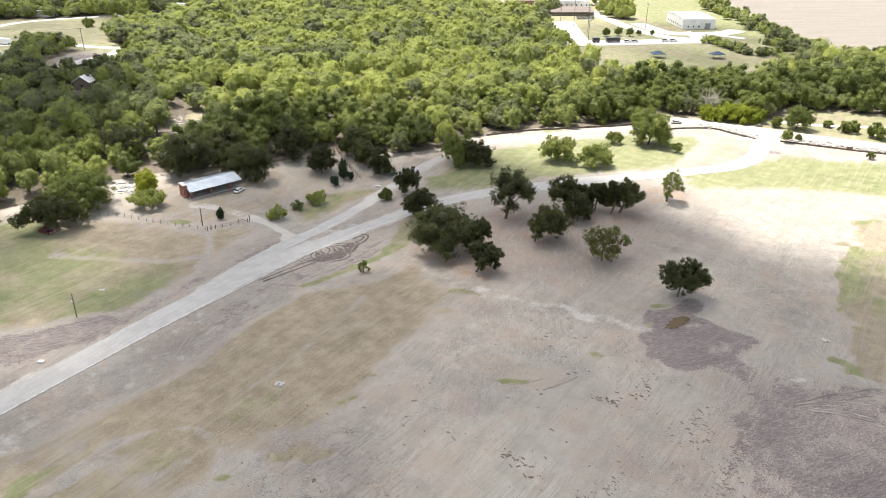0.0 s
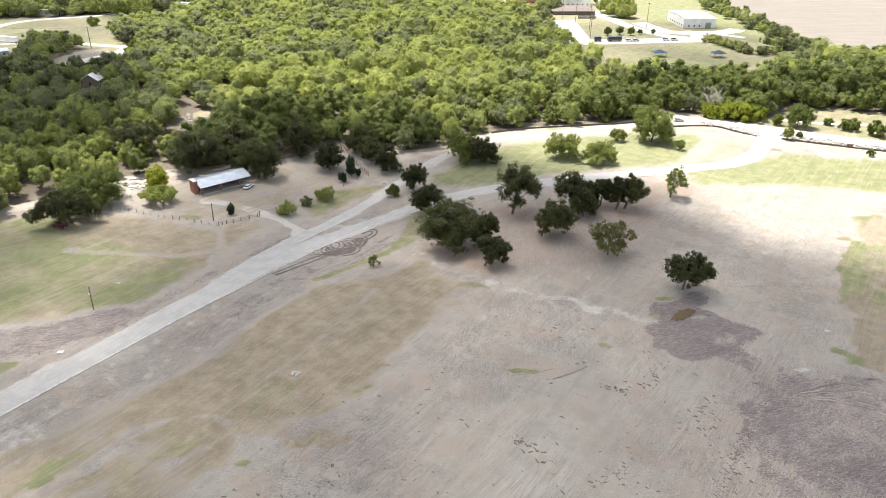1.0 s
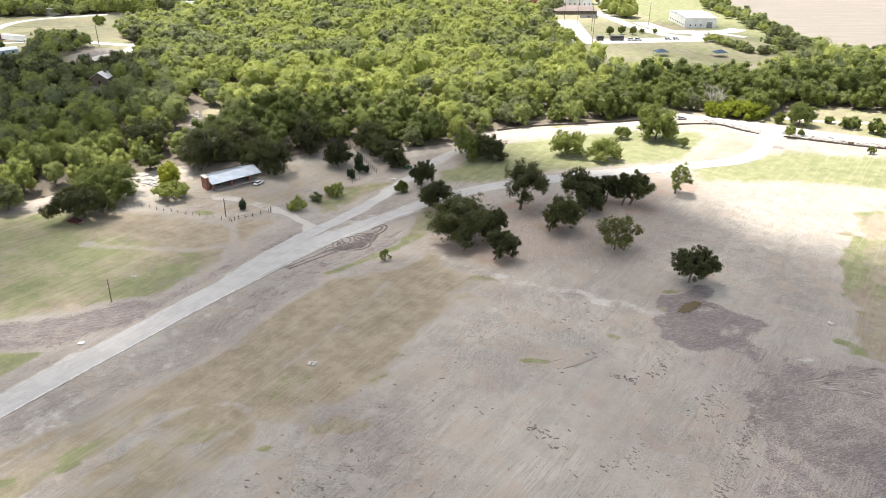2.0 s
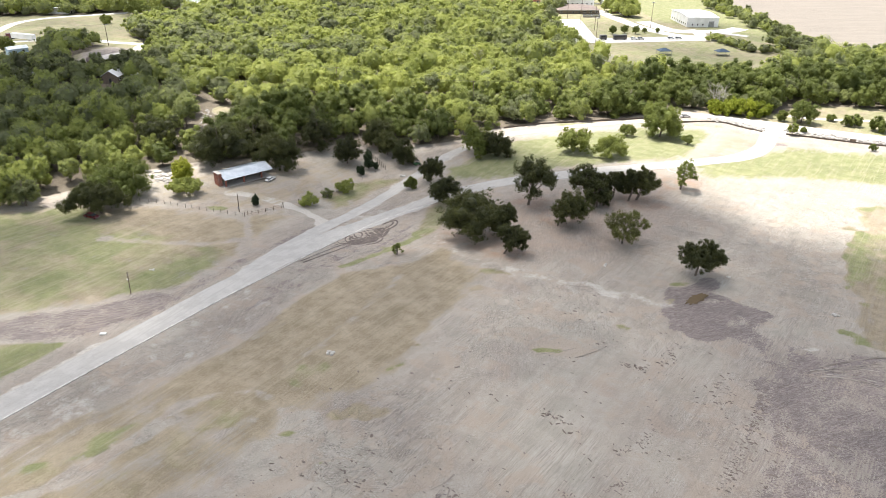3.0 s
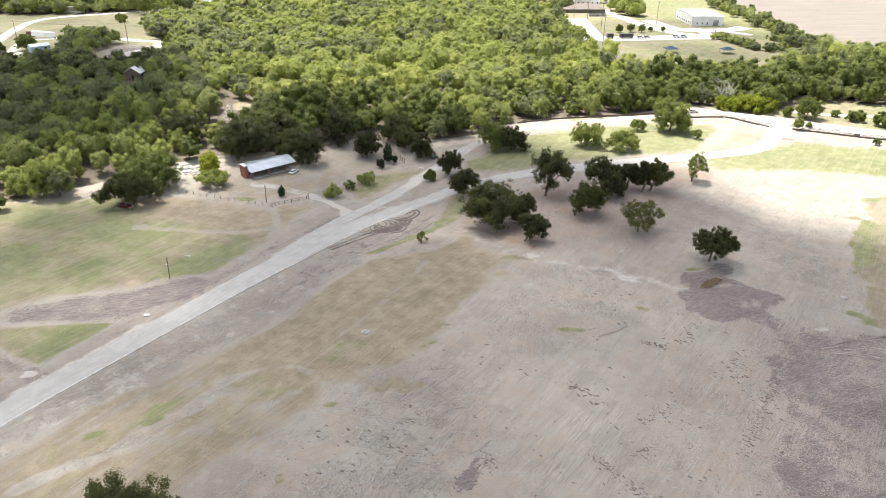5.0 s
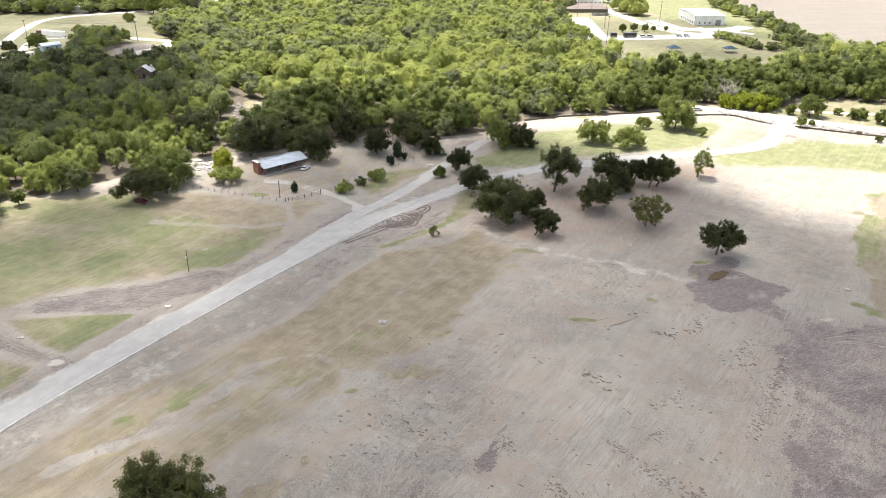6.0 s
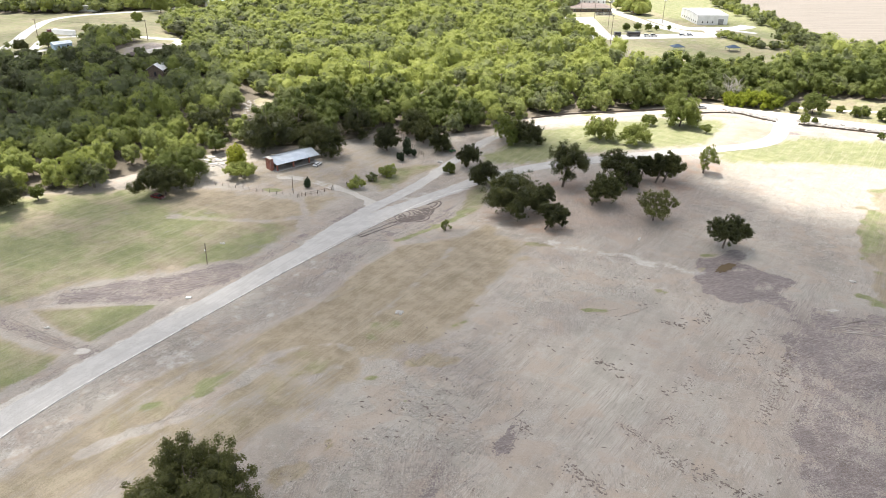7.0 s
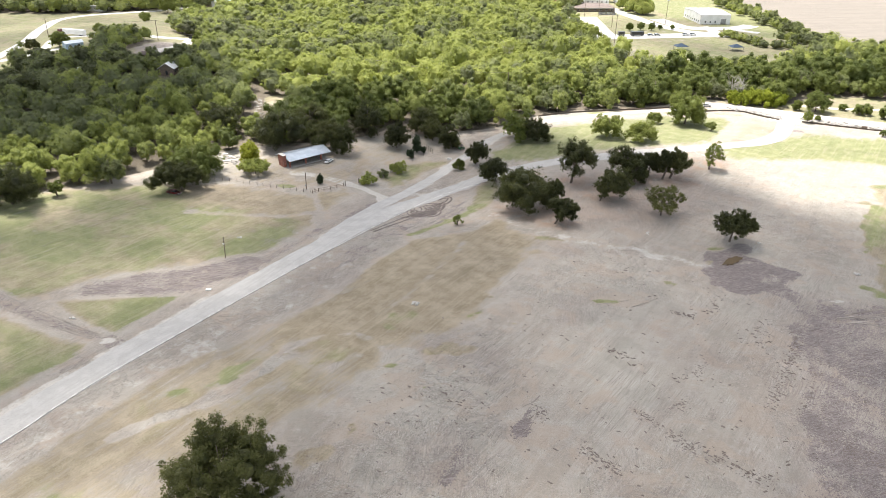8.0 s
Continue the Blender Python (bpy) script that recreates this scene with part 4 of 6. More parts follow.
def leaves_of(rng, centres, radii, count, size, corners=4, shade=0.5, keep=0.82, lift=0.3, spread=(0.8, 1.22), toss=0.36, vary=0.2):
    """Leaf sprays spread over the clumps: corner points and a tint for each."""
    pick = rng.choice(len(radii), count * 2, p=radii ** 2 / np.sum(radii ** 2))
    d = rng.normal(size=(count * 2, 3))
    d /= np.linalg.norm(d, axis=1)[:, None]
    d[:, 2] = np.where(d[:, 2] < -0.7, -d[:, 2], d[:, 2])
    p = centres[pick] + d * (radii[pick] * rng.uniform(*spread, count * 2) )[:, None]
    gap = np.min(np.linalg.norm(p[:, None, :] - centres[None], axis=2) / radii[None], axis=1)
    ok = np.nonzero(gap > keep)[0][:count]
    p, d = p[ok], d[ok]
    n = d + rng.normal(0, toss, d.shape)
    n[:, 2] += lift
    n /= np.linalg.norm(n, axis=1)[:, None]
    t = np.cross(n, rng.normal(size=n.shape))
    t /= np.linalg.norm(t, axis=1)[:, None]
    b = np.cross(n, t)
    s = (size * rng.uniform(0.6, 1.35, len(p)))[:, None]
    if corners == 4:
        v = np.stack([p - t * s * 0.6, p - b * s * 0.42 + n * s * 0.12, p + t * s * 0.6, p + b * s * 0.42 - n * s * 0.1], 1)
    else:
        v = np.stack([p - t * s * 0.6 - b * s * 0.35, p + t * s * 0.6 - b * s * 0.3, p + b * s * 0.7], 1)
    tint = np.clip(shade + rng.normal(0, vary, len(p)), 0, 1)
    return v, tint


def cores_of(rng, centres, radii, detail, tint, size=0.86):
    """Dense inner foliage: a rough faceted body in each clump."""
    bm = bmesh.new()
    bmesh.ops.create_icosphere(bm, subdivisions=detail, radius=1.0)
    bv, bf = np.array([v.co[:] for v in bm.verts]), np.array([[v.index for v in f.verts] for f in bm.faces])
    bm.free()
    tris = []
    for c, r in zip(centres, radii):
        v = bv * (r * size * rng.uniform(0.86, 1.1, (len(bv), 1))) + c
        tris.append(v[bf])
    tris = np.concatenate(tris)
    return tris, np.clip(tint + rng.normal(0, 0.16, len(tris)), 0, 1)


def leaf_mesh(name, v, tint, material, core=None):
    """Leaf sprays, and the cores within, as one mesh."""
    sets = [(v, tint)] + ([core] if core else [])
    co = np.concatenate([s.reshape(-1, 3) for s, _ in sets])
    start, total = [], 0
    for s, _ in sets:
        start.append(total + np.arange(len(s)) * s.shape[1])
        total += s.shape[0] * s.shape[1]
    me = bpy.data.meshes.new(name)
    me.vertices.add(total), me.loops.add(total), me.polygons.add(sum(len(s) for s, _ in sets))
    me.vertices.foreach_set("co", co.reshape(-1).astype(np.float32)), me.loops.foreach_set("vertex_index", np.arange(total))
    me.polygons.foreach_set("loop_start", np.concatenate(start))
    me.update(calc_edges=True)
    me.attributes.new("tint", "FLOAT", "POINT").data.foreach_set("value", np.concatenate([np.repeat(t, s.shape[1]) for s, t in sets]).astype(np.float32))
    me.materials.append(material)
    return me


def crown_of(rng, w, h, low, boughs, ragged=0.3):
    """A crown of boughs, each carrying smaller leafy clumps: bough centres and radii, clump centres, radii and boughs."""
    a, z0 = w / 2, h * low
    c = (h - z0) / 2
    k = np.arange(boughs) + 0.5
    up = np.clip(1 - 1.62 * k / boughs, -0.72, 1)                     # few boughs underneath
    turn = k * 2.39996 + rng.uniform(0, 6.28)
    wide = (1 - np.abs(up) ** 3) ** 0.42
    d = np.stack([np.cos(turn) * wide, np.sin(turn) * wide, up], 1) + rng.normal(0, 0.14, (boughs, 3))
    size = (a * a * c) ** (1 / 3)
    far = rng.uniform(0.52, 0.7, boughs) * (1 + ragged * rng.normal(0, 0.3, boughs))
    big = np.vstack([[(0, 0, z0 + c)], d * far[:, None] * (a, a, c) + (0, 0, z0 + c)])
    big_r = np.concatenate([[0.6 * min(a, c)], size * rng.uniform(0.32, 0.48, boughs) * (14 / boughs) ** 0.3])
    subs, sub_r, owner = [], [], []
    for i, (p, r) in enumerate(zip(big[1:], big_r[1:])):
        m = rng.integers(15, 22)
        e = rng.normal(size=(m, 3))
        e /= np.linalg.norm(e, axis=1)[:, None]
        e += 0.45 * d[i] / (np.linalg.norm(d[i]) + 1e-6)
        subs.append(p + e * r * rng.uniform(0.5, 1.15, (m, 1)) * (1, 1, 0.85))
        sub_r.append(r * rng.uniform(0.2, 0.42, m))
        owner.extend([i] * m)
    subs, sub_r = np.vstack(subs), np.concatenate(sub_r)
    reach = np.quantile(np.abs(subs[:, :2]) + sub_r[:, None], 0.97)
    lo, hi = np.quantile(subs[:, 2] - sub_r, 0.02), np.max(subs[:, 2] + 0.8 * sub_r)
    for q in (big, subs):
        q[:, :2] *= a / reach
        q[:, 2] = z0 + (q[:, 2] - lo) * (h - z0) / (hi - lo)
    return big, big_r * min(1.0, a / reach), subs, sub_r, np.array(owner)


def crown_leaves(rng, big, big_r, subs, sub_r, owner, count, size, shade, vary, loose=0.38, floor=0.0):
    """Leaf sprays round the clumps, none of them inside a bough's core."""
    pick = rng.choice(len(sub_r), int(count * 1.5), p=sub_r ** 2 / np.sum(sub_r ** 2))
    d = rng.normal(size=(len(pick), 3))
    d /= np.linalg.norm(d, axis=1)[:, None]
    p = subs[pick] + d * (sub_r[pick] * np.clip(rng.normal(0.85, loose, len(pick)), 0.1, 1.9))[:, None]
    clear = p[:, 2] > floor
    for c, r in zip(big, big_r):
        clear &= np.linalg.norm(p - c, axis=1) > r * 0.58
    p, d, pick = p[clear][:count], d[clear][:count], pick[clear][:count]
    n = d + rng.normal(0, 0.42, d.shape)
    n[:, 2] += 0.3
    n /= np.linalg.norm(n, axis=1)[:, None]
    t = np.cross(n, rng.normal(size=n.shape))
    t /= np.linalg.norm(t, axis=1)[:, None]
    b = np.cross(n, t)
    s = (size * rng.uniform(0.55, 1.4, len(p)))[:, None]
    v = np.stack([p - t * s * 0.6 - b * s * 0.35, p + t * s * 0.6 - b * s * 0.3, p + b * s * 0.7], 1)
    hue, spray = rng.normal(0, 0.08, owner.max() + 1), rng.normal(0, 0.1, len(sub_r))
    return v, np.clip(shade + hue[owner[pick]] + spray[pick] + rng.normal(0, vary, len(p)), 0, 1)


def tree(name, x, y, h, w, seed, label, low=0.28, material=None, shade=0.45, sparse=1.0, leaf=0.31, stems=1, girth=1.0, lobes=16, category="tree", group="", ragged=0.4, lean=0.0, loose=0.38, core=0.6):
    """lean: metres by which the crown stands off its foot, towards the south-east."""
    rng = np.random.default_rng(seed)
    ob = thing(name, x, y, 0, label, category, group)
    shift = np.array((0.848, 0.53, 0.0)) * lean
    tv, tf = wood_frame(rng, h, w * 0.92, max(low, 0.12), stems, girth)
    tv = [v + Vector(shift) * float(smooth01(v.z / (0.5 * h))) for v in tv]
    part("trunk", mesh_of("trunk", tv, tf, M_BARK, True), None, ob)
    big, big_r, subs, sub_r, owner = crown_of(rng, w, h, low, lobes, ragged)
    big, subs = big + shift, subs + shift
    area = 4 * math.pi * float(np.sum(sub_r ** 2))
    v, tint = crown_leaves(rng, big, big_r, subs, sub_r, owner, int(np.clip(0.8 * sparse * area / (0.42 * leaf * leaf), 250, (20000 if w > 16 else 11000) if leaf > 0.26 else 48000)), leaf, shade, 0.08, loose, low * h * 0.96)
    # cores get a darker tint than the leaves, inner crown shade as colour
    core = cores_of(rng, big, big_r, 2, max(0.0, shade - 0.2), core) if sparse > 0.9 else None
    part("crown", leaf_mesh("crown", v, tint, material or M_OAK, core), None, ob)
    return ob


OAK = "mature live oak with a dense dark green crown on bare soil"
SHADE_OAK = "broad dark green oak shading the bare ground below"
LAWN_OAK = "rounded sunlit oak standing on mown lawn"
tree("oak_tree", -102.2, 163.3, 16.6, 20.5, 1, "large spreading dark oak, the biggest of the roadside group", 0.14, lobes=26, lean=0.6)
tree("oak_tree", -123.8, 185.4, 9.8, 11.4, 2, SHADE_OAK, 0.18, shade=0.6, lean=-1.2)
tree("oak_tree", -94.1, 167.9, 10.4, 6.6, 3, "slender upright oak at the edge of the group", 0.34, lobes=11, lean=1.6)
tree("oak_tree", -86.3, 155.7, 9.4, 8.8, 4, "small bushy oak in front of the large group", 0.26, lobes=13, lean=2.6)
tree("oak_tree", -96, 191.5, 17.4, 14.2, 5, "tall open-crowned oak with a visible leaning trunk", 0.26, lobes=17, ragged=0.55, lean=1.8)
tree("oak_tree", -141.4, 200.6, 9.8, 9.6, 6, "round dark oak on a short trunk beside the track", 0.24, lean=0.6)
tree("oak_tree", -80.1, 180.7, 12.8, 11.8, 7, SHADE_OAK, 0.14, lobes=16, stems=2, lean=3.4)
tree("oak_tree", -80.3, 204.3, 12.4, 12.4, 8, SHADE_OAK, 0.26, lobes=16)
tree("oak_tree", -74.9, 199.5, 10.4, 9.0, 9, OAK, 0.08)
tree("elm_tree", -73.3, 210.3, 9.8, 7.8, 10, "small dark elm at the rim of the oak group", 0.2, shade=0.6, lobes=12, lean=0.7)
tree("elm_tree", -67.9, 210.1, 11.6, 6.0, 11, "slender elm with several thin trunks", 0.22, shade=0.66, stems=2, lobes=11, lean=0.9)
tree("elm_tree", -65.6, 212.2, 11.9, 8.2, 12, "sunlit elm with an open base of thin trunks", 0.22, shade=0.66, stems=2, lobes=12, lean=1.8)
tree("elm_tree", -56, 230.3, 10.6, 7.4, 13, "slim young elm standing alone on bare pale soil", 0.22, M_ELM, 0.45, 0.34, 0.34, 2, 0.8, 11, ragged=0.7, lean=1.2)
tree("mesquite_tree", -58.8, 178.9, 11.0, 12.4, 14, "thin-leaved small tree with open ragged branches", 0.24, None, 0.85, 0.22, 0.34, 1, 0.8, 17, ragged=1.0, lean=0.4)
tree("oak_tree", -34.9, 170.8, 10.2, 12.0, 115, "lone round-topped oak beside the muddy puddle", 0.3, lobes=24, ragged=0.25, lean=1.2)
tree("oak_tree", -103.4, 247.4, 10.8, 13.6, 16, LAWN_OAK, 0.1, M_ELM, 0.7)
tree("oak_tree", -89.2, 249.7, 8.4, 13.0, 17, LAWN_OAK, 0.1, M_ELM, 0.85)
tree("sapling", -93.3, 282, 5.2, 6.4, 18, "small pale green tree on the lawn", 0.2, M_ELM, 0.6, 0.6)
tree("oak_tree", -81.5, 290.0, 15.6, 17.2, 19, "big rounded oak near the limestone road", 0.04, M_ELM, 0.75, lobes=22)
tree("sapling", -68.4, 285.3, 4.3, 4.6, 20, "thin young tree on the sunny lawn", 0.25, M_ELM, 0.4, 0.4)
tree("oak_tree", -128.2, 230.5, 10.8, 11.4, 21, "dark oak at the corner of the lawn", 0.08, None, 0.5)
tree("elm_tree", -138.3, 232, 13.3, 14.0, 22, "bright green elm beside the limestone track", 0.1, M_ELM, 0.42)
tree("sapling", -134, 225.9, 5.8, 5.0, 23, "small pale tree in front of the oak", 0.2, M_ELM, 0.5, 0.5)
tree("shrub", -145, 193.3, 5.0, 4.4, 24, "round grey-green shrub on an island in the gravel", 0.08, M_ELM, 0.35, category="shrub")
tree("oak_tree", -180.5, 199.8, 11.6, 10.8, 25, SHADE_OAK, 0.13)
tree("oak_tree", -161.4, 211.7, 11.0, 10.8, 26, SHADE_OAK, 0.07)
tree("oak_tree", -172.3, 215.9, 10.4, 11.0, 27, SHADE_OAK, 0.1)
for x, y, h, w, s in ((-170.7, 201, 8.3, 3.9, 28), (-169.7, 194.6, 4.1, 3.2, 29), (-168.1, 202.3, 3.3, 2.2, 30), (-178, 146.5, 4.2, 2.5, 31)):
    tree("juniper", x, y, h, w, s, "narrow dark juniper standing in dry grass", 0.06, M_JUNIPER, 0.4, 1.0, 0.26, lobes=12, group="junipers", ragged=0.1)
for x, y, h, w, s in ((-165.5, 159.4, 4.2, 6.6, 32), (-166, 170, 3.2, 4.4, 33), (-164.2, 177.9, 4.6, 6.8, 34)):
    tree("shrub", x, y, h, w, s, "bushy olive-green shrub on the grassy verge", 0.06, M_WOODS, 0.6, 0.7, 0.3, 2, lobes=9, category="shrub", group="verge shrubs", ragged=0.3)
tree("sapling", -114.8, 141.4, 3.7, 3.4, 35, "tiny green sapling at the field's edge", 0.2, M_ELM, 0.6, 0.4, 0.32, lobes=8)
tree("oak_tree", -212.9, 111.4, 11.4, 17.4, 36, "wide low oak with a car parked in its shade", 0.2, lobes=22, shade=0.6, lean=-1.6)
tree("oak_tree", -219.5, 124.6, 13.6, 20.0, 37, "large olive-green oak behind the parked car", 0.1, M_ELM, 0.08, lobes=24)
tree("elm_tree", -242.5, 97.8, 14.0, 10.5, 38, "bright green elm at the meadow's edge", 0.15, M_WOODS, 0.6)
tree("elm_tree", -238.1, 100.7, 11.3, 10.3, 39, "sunlit green elm at the meadow's edge", 0.15, M_WOODS, 0.62)
tree("sapling", -242, 82, 5.5, 5.0, 40, "small young tree in the meadow", 0.3, M_ELM, 0.4, 0.7, 0.4)
tree("oak_tree", -247, 69.1, 15.1, 19.5, 41, "wide dark oak at the meadow's corner", 0.07, lobes=22)
tree("elm_tree", -213.2, 145.6, 9.4, 7.4, 42, "bright lime-green young tree behind the yard", 0.04, M_LIME, 1.0, lobes=18, ragged=0.2)
tree("mesquite_tree", -203.5, 138.6, 5.6, 11.0, 43, "low umbrella-shaped green tree in the yard", 0.3, M_WOODS, 0.8, 1.0, 0.34, lobes=18, ragged=0.2)
tree("oak_tree", -84.4, 13.0, 18.0, 18.6, 144, "huge olive-green oak with a full leafy crown", 0.1, M_OAK, 0.85, 2.2, 0.25, lobes=40, ragged=0.16, loose=0.26, core=0.5)
for x, y, h, w, s in ((-71, 346, 6.5, 8.5, 45), (-64.5, 347.5, 8.2, 9.5, 46), (-58.2, 349, 9.0, 10.0, 157), (-52, 352, 7.6, 9.0, 158)):
    tree("shrub", x, y, h, w, s, "yellow-green shrub beside the limestone road", 0.03, M_LIME, 0.1, 1.0, 0.36, lobes=12, category="shrub", group="roadside shrubs", ragged=0.2)
tree("elm_tree", -33.7, 351.6, 10.9, 11.4, 47, "rounded green tree at the road junction", 0.07, M_ELM, 0.4)
tree("shrub", -42.2, 350.1, 5.5, 4.2, 48, "upright green shrub at the road junction", 0.06, M_ELM, 0.35, category="shrub")
for x, y, h, w, s in ((-34.3, 329.1, 5.3, 4.4, 49), (-30.4, 335, 2.8, 2.8, 50), (-2.3, 323.3, 3.0, 3.0, 51)):
    tree("sapling", x, y, h, w, s, "thin young tree beside the limestone road", 0.2, M_ELM, 0.4, 0.6, 0.38)
for x, y, h, w, s in ((-2.1, 355.4, 6.7, 8.0, 52), (-13.2, 358.2, 5.2, 8.0, 53), (-22.4, 361.8, 3.2, 4.0, 54), (8.1, 358.7, 7.0, 9.0, 55), (-71.6, 353.3, 6.0, 8.0, 56), (-99.8, 323.9, 5.5, 7.0, 57), (-108.4, 307.1, 3.6, 4.4, 58)):
    tree("shrub", x, y, h, w, s, "rough green shrub at the woodland edge", 0.05, M_ELM, 0.4, 1.0, 0.36, lobes=10, category="shrub", group="woodland edge shrubs")


tree("oak_tree", -216.5, 166.5, 18.0, 22.0, 61, "massive dark oak behind the picnic shelter", 0.08, lobes=28)
tree("oak_tree", -197.1, 178.6, 14.0, 17.5, 62, "broad dark oak at the end of the shelter", 0.05, shade=0.55)
tree("oak_tree", -199.0, 203.0, 14.5, 15.0, 63, "dark oak at the woodland edge", 0.05)
tree("oak_tree", -214.0, 184.0, 15.0, 16.5, 64, "dark oak at the woodland edge", 0.06)
tree("oak_tree", -246.0, 161.0, 14.0, 17.0, 65, "dark oak at the woodland edge above the creek", 0.06)
tree("oak_tree", -181.0, 222.0, 12.0, 14.0, 66, "dark oak at the woodland edge", 0.05)


# ---- woodland ----
def scatter(outline, spacing, seed, keep_off=()):
    rng = np.random.default_rng(seed)
    p = np.array(outline)
    gx, gy = np.meshgrid(np.arange(p[:, 0].min(), p[:, 0].max(), spacing), np.arange(p[:, 1].min(), p[:, 1].max(), spacing))
    q = np.column_stack([gx.ravel(), gy.ravel()]) + rng.uniform(-0.42, 0.42, (gx.size, 2)) * spacing
    ok = signed(q[:, 0], q[:, 1], outline) > 0
    for x, y, r in keep_off:
        ok &= np.hypot(q[:, 0] - x, q[:, 1] - y) > r
    return q[ok]


CREEK = [(-268.8, 206.5), (-259, 198.5), (-249.5, 190), (-241, 181.5), (-275, 212)]
CLEAR = [(x, y, 6.2) for x, y in CREEK] + [(-255.5, 208.9, 10), (-289.5, 308.6, 6), (-316.8, 195.3, 8), (-311.6, 192.1, 6), (-354.3, 172.2, 7.5), (-347.8, 169.9, 5), (-328.8, 180.1, 5), (-247.3, 170.5, 5), (-352.3, 201.5, 6), (-351.8, 213.1, 7), (-349, 206, 9), (-354, 224, 9), (-352, 235, 7), (-257, 198, 8), (-246, 183, 7), (-229, 157, 5), (-340, 212, 5), (-392, 182, 8), (-384, 184, 6)]
spots = scatter(WOODS, 8.4, 5, CLEAR)

order = np.argsort(along(spots[:, 0], spots[:, 1], NEAR_EDGE))
scrub = scatter(WOODS, 7.4, 55, CLEAR)
scrub = scrub[(scrub[:, 0] < -285) & (scrub[:, 1] < 262)]
near_spots, far_spots = spots[order[:300]], np.vstack([spots[order[300:]], scrub, scatter(NORTHWOODS, 7.5, 7)])
rng_w = np.random.default_rng(11)
patterns = []
for k in range(7):
    rng = np.random.default_rng(100 + k)
    h, w = (11.5, 10.2, 12.5, 9.0, 14.0, 11.0, 10.5)[k], (10.5, 11.5, 10.0, 9.0, 12.5, 9.6, 11.0)[k]
    c, r = lobes_of(rng, w, h, 0.03 if k % 2 else 0.08, 24, 0.5)
    r[0] *= 1.2
    v, tint = leaves_of(rng, c, r, 1750, 0.45, 3, (0.3, 0.5, 0.65, 0.42, 0.2, 0.8, 0.55)[k], lift=0.2, spread=(0.8, 1.18), toss=0.4, vary=0.06)
    ob = thing("woodland_tree", *near_spots[k], 0, "dense green broadleaf tree at the edge of the wood", "tree", "woodland edge trees")
    part("trunk", mesh_of("trunk", *wood_frame(rng, h, w, 0.22, 1 + k % 2, 0.9, 5), M_BARK, True), None, ob)
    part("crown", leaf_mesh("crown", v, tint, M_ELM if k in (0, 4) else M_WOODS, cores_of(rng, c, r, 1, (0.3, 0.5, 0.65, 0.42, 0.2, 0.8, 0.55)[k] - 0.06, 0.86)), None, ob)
    patterns.append(ob)
for i, (x, y) in enumerate(near_spots[7:]):
    s = rng_w.uniform(0.65, 1.12) * (1.2 if x > -110 else 1.0)
    kinds = (0, 4, 4, 3) if x > -120 or (-235 < x < -170 and y < 245) else ((5, 2, 6, 5) if x < -228 and y < 170 else (0, 1, 2, 6))
    copy_thing(patterns[kinds[rng_w.integers(4)]], Matrix.Translation(at(x, y)) @ pose(0, 0, 0, 0, 0, rng_w.uniform(0, 360)) @ Matrix.Diagonal((s, s, s * rng_w.uniform(0.88, 1.15), 1)))


def tint_shift(x, y):
    """Darker oaks stand on the east side and grey-green scrub in the west; paler elms between. The tint also pales far
    trees as haze and darkens western ones as cloud shade.
    """
    return 0.12 * float(smooth01((y - 300) / 80)) - 0.2 * float(smooth01((x + 130) / 50)) - 0.38 * float(smooth01((-258 - x) / 30)) * float(smooth01((245 - y) / 30))


def wood_stuff(name, spots, leaves, size, seed, label, tall=1.0, scale=1.0):
    """Far trees, too many to count, in one mesh."""
    rng = np.random.default_rng(seed)
    stock = []
    for k in range(12):
        h, w = rng.uniform(8.5, 12.5), rng.uniform(8.0, 11.5)
        c, r = lobes_of(rng, w, h, 0.1, 13, 0.4)
        r[0] *= 1.4
        v, tint = leaves_of(rng, c, r, leaves, size, 3, 0.55, 0.8, 0.2, (0.8, 1.14), 0.45, 0.05)
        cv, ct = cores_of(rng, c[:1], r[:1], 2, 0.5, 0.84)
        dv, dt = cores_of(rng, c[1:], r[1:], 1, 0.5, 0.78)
        stock.append((np.concatenate([v, cv, dv]), np.concatenate([tint, ct, dt])))
    allv, allt = [], []
    for x, y in spots:
        v, tint = stock[rng.integers(12)]
        a, s = rng.uniform(0, 6.28), rng.choice((0.74, 0.88, 1.0, 1.12, 1.3)) * rng.uniform(0.92, 1.08) * scale * (0.78 if x < -285 and y < 262 else 1.0)
        m = np.array([[math.cos(a), -math.sin(a), 0], [math.sin(a), math.cos(a), 0], [0, 0, tall * rng.uniform(0.84, 1.22)]]) * s
        allv.append(v @ m.T + np.array([x, y, float(land(x, y))]))
        hue = noise.noise(Vector((x * 0.02, y * 0.02, 5))) * 0.3 + rng.normal(0.03, 0.25) + tint_shift(x, y)
        allt.append(np.clip(tint + hue, 0, 1))
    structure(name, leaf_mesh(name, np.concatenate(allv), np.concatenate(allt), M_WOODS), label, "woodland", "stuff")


depth_in = along(far_spots[:, 0], far_spots[:, 1], NEAR_EDGE)
wood_stuff("woodland", far_spots[depth_in < 105], 740, 0.46, 21, "dense green broadleaf woodland seen from above", 1.0, 1.0)
wood_stuff("woodland", far_spots[depth_in >= 105], 345, 0.70, 22, "dense green broadleaf woodland seen from above", 0.84, 1.14)
wood_stuff("thicket", scatter(CLUMP, 5.8, 6, [(-402, 199, 13), (-392, 194, 9), (-384, 190, 6)]), 420, 0.5, 23, "dark low thicket of trees beside a dirt yard", 0.85, 0.92)


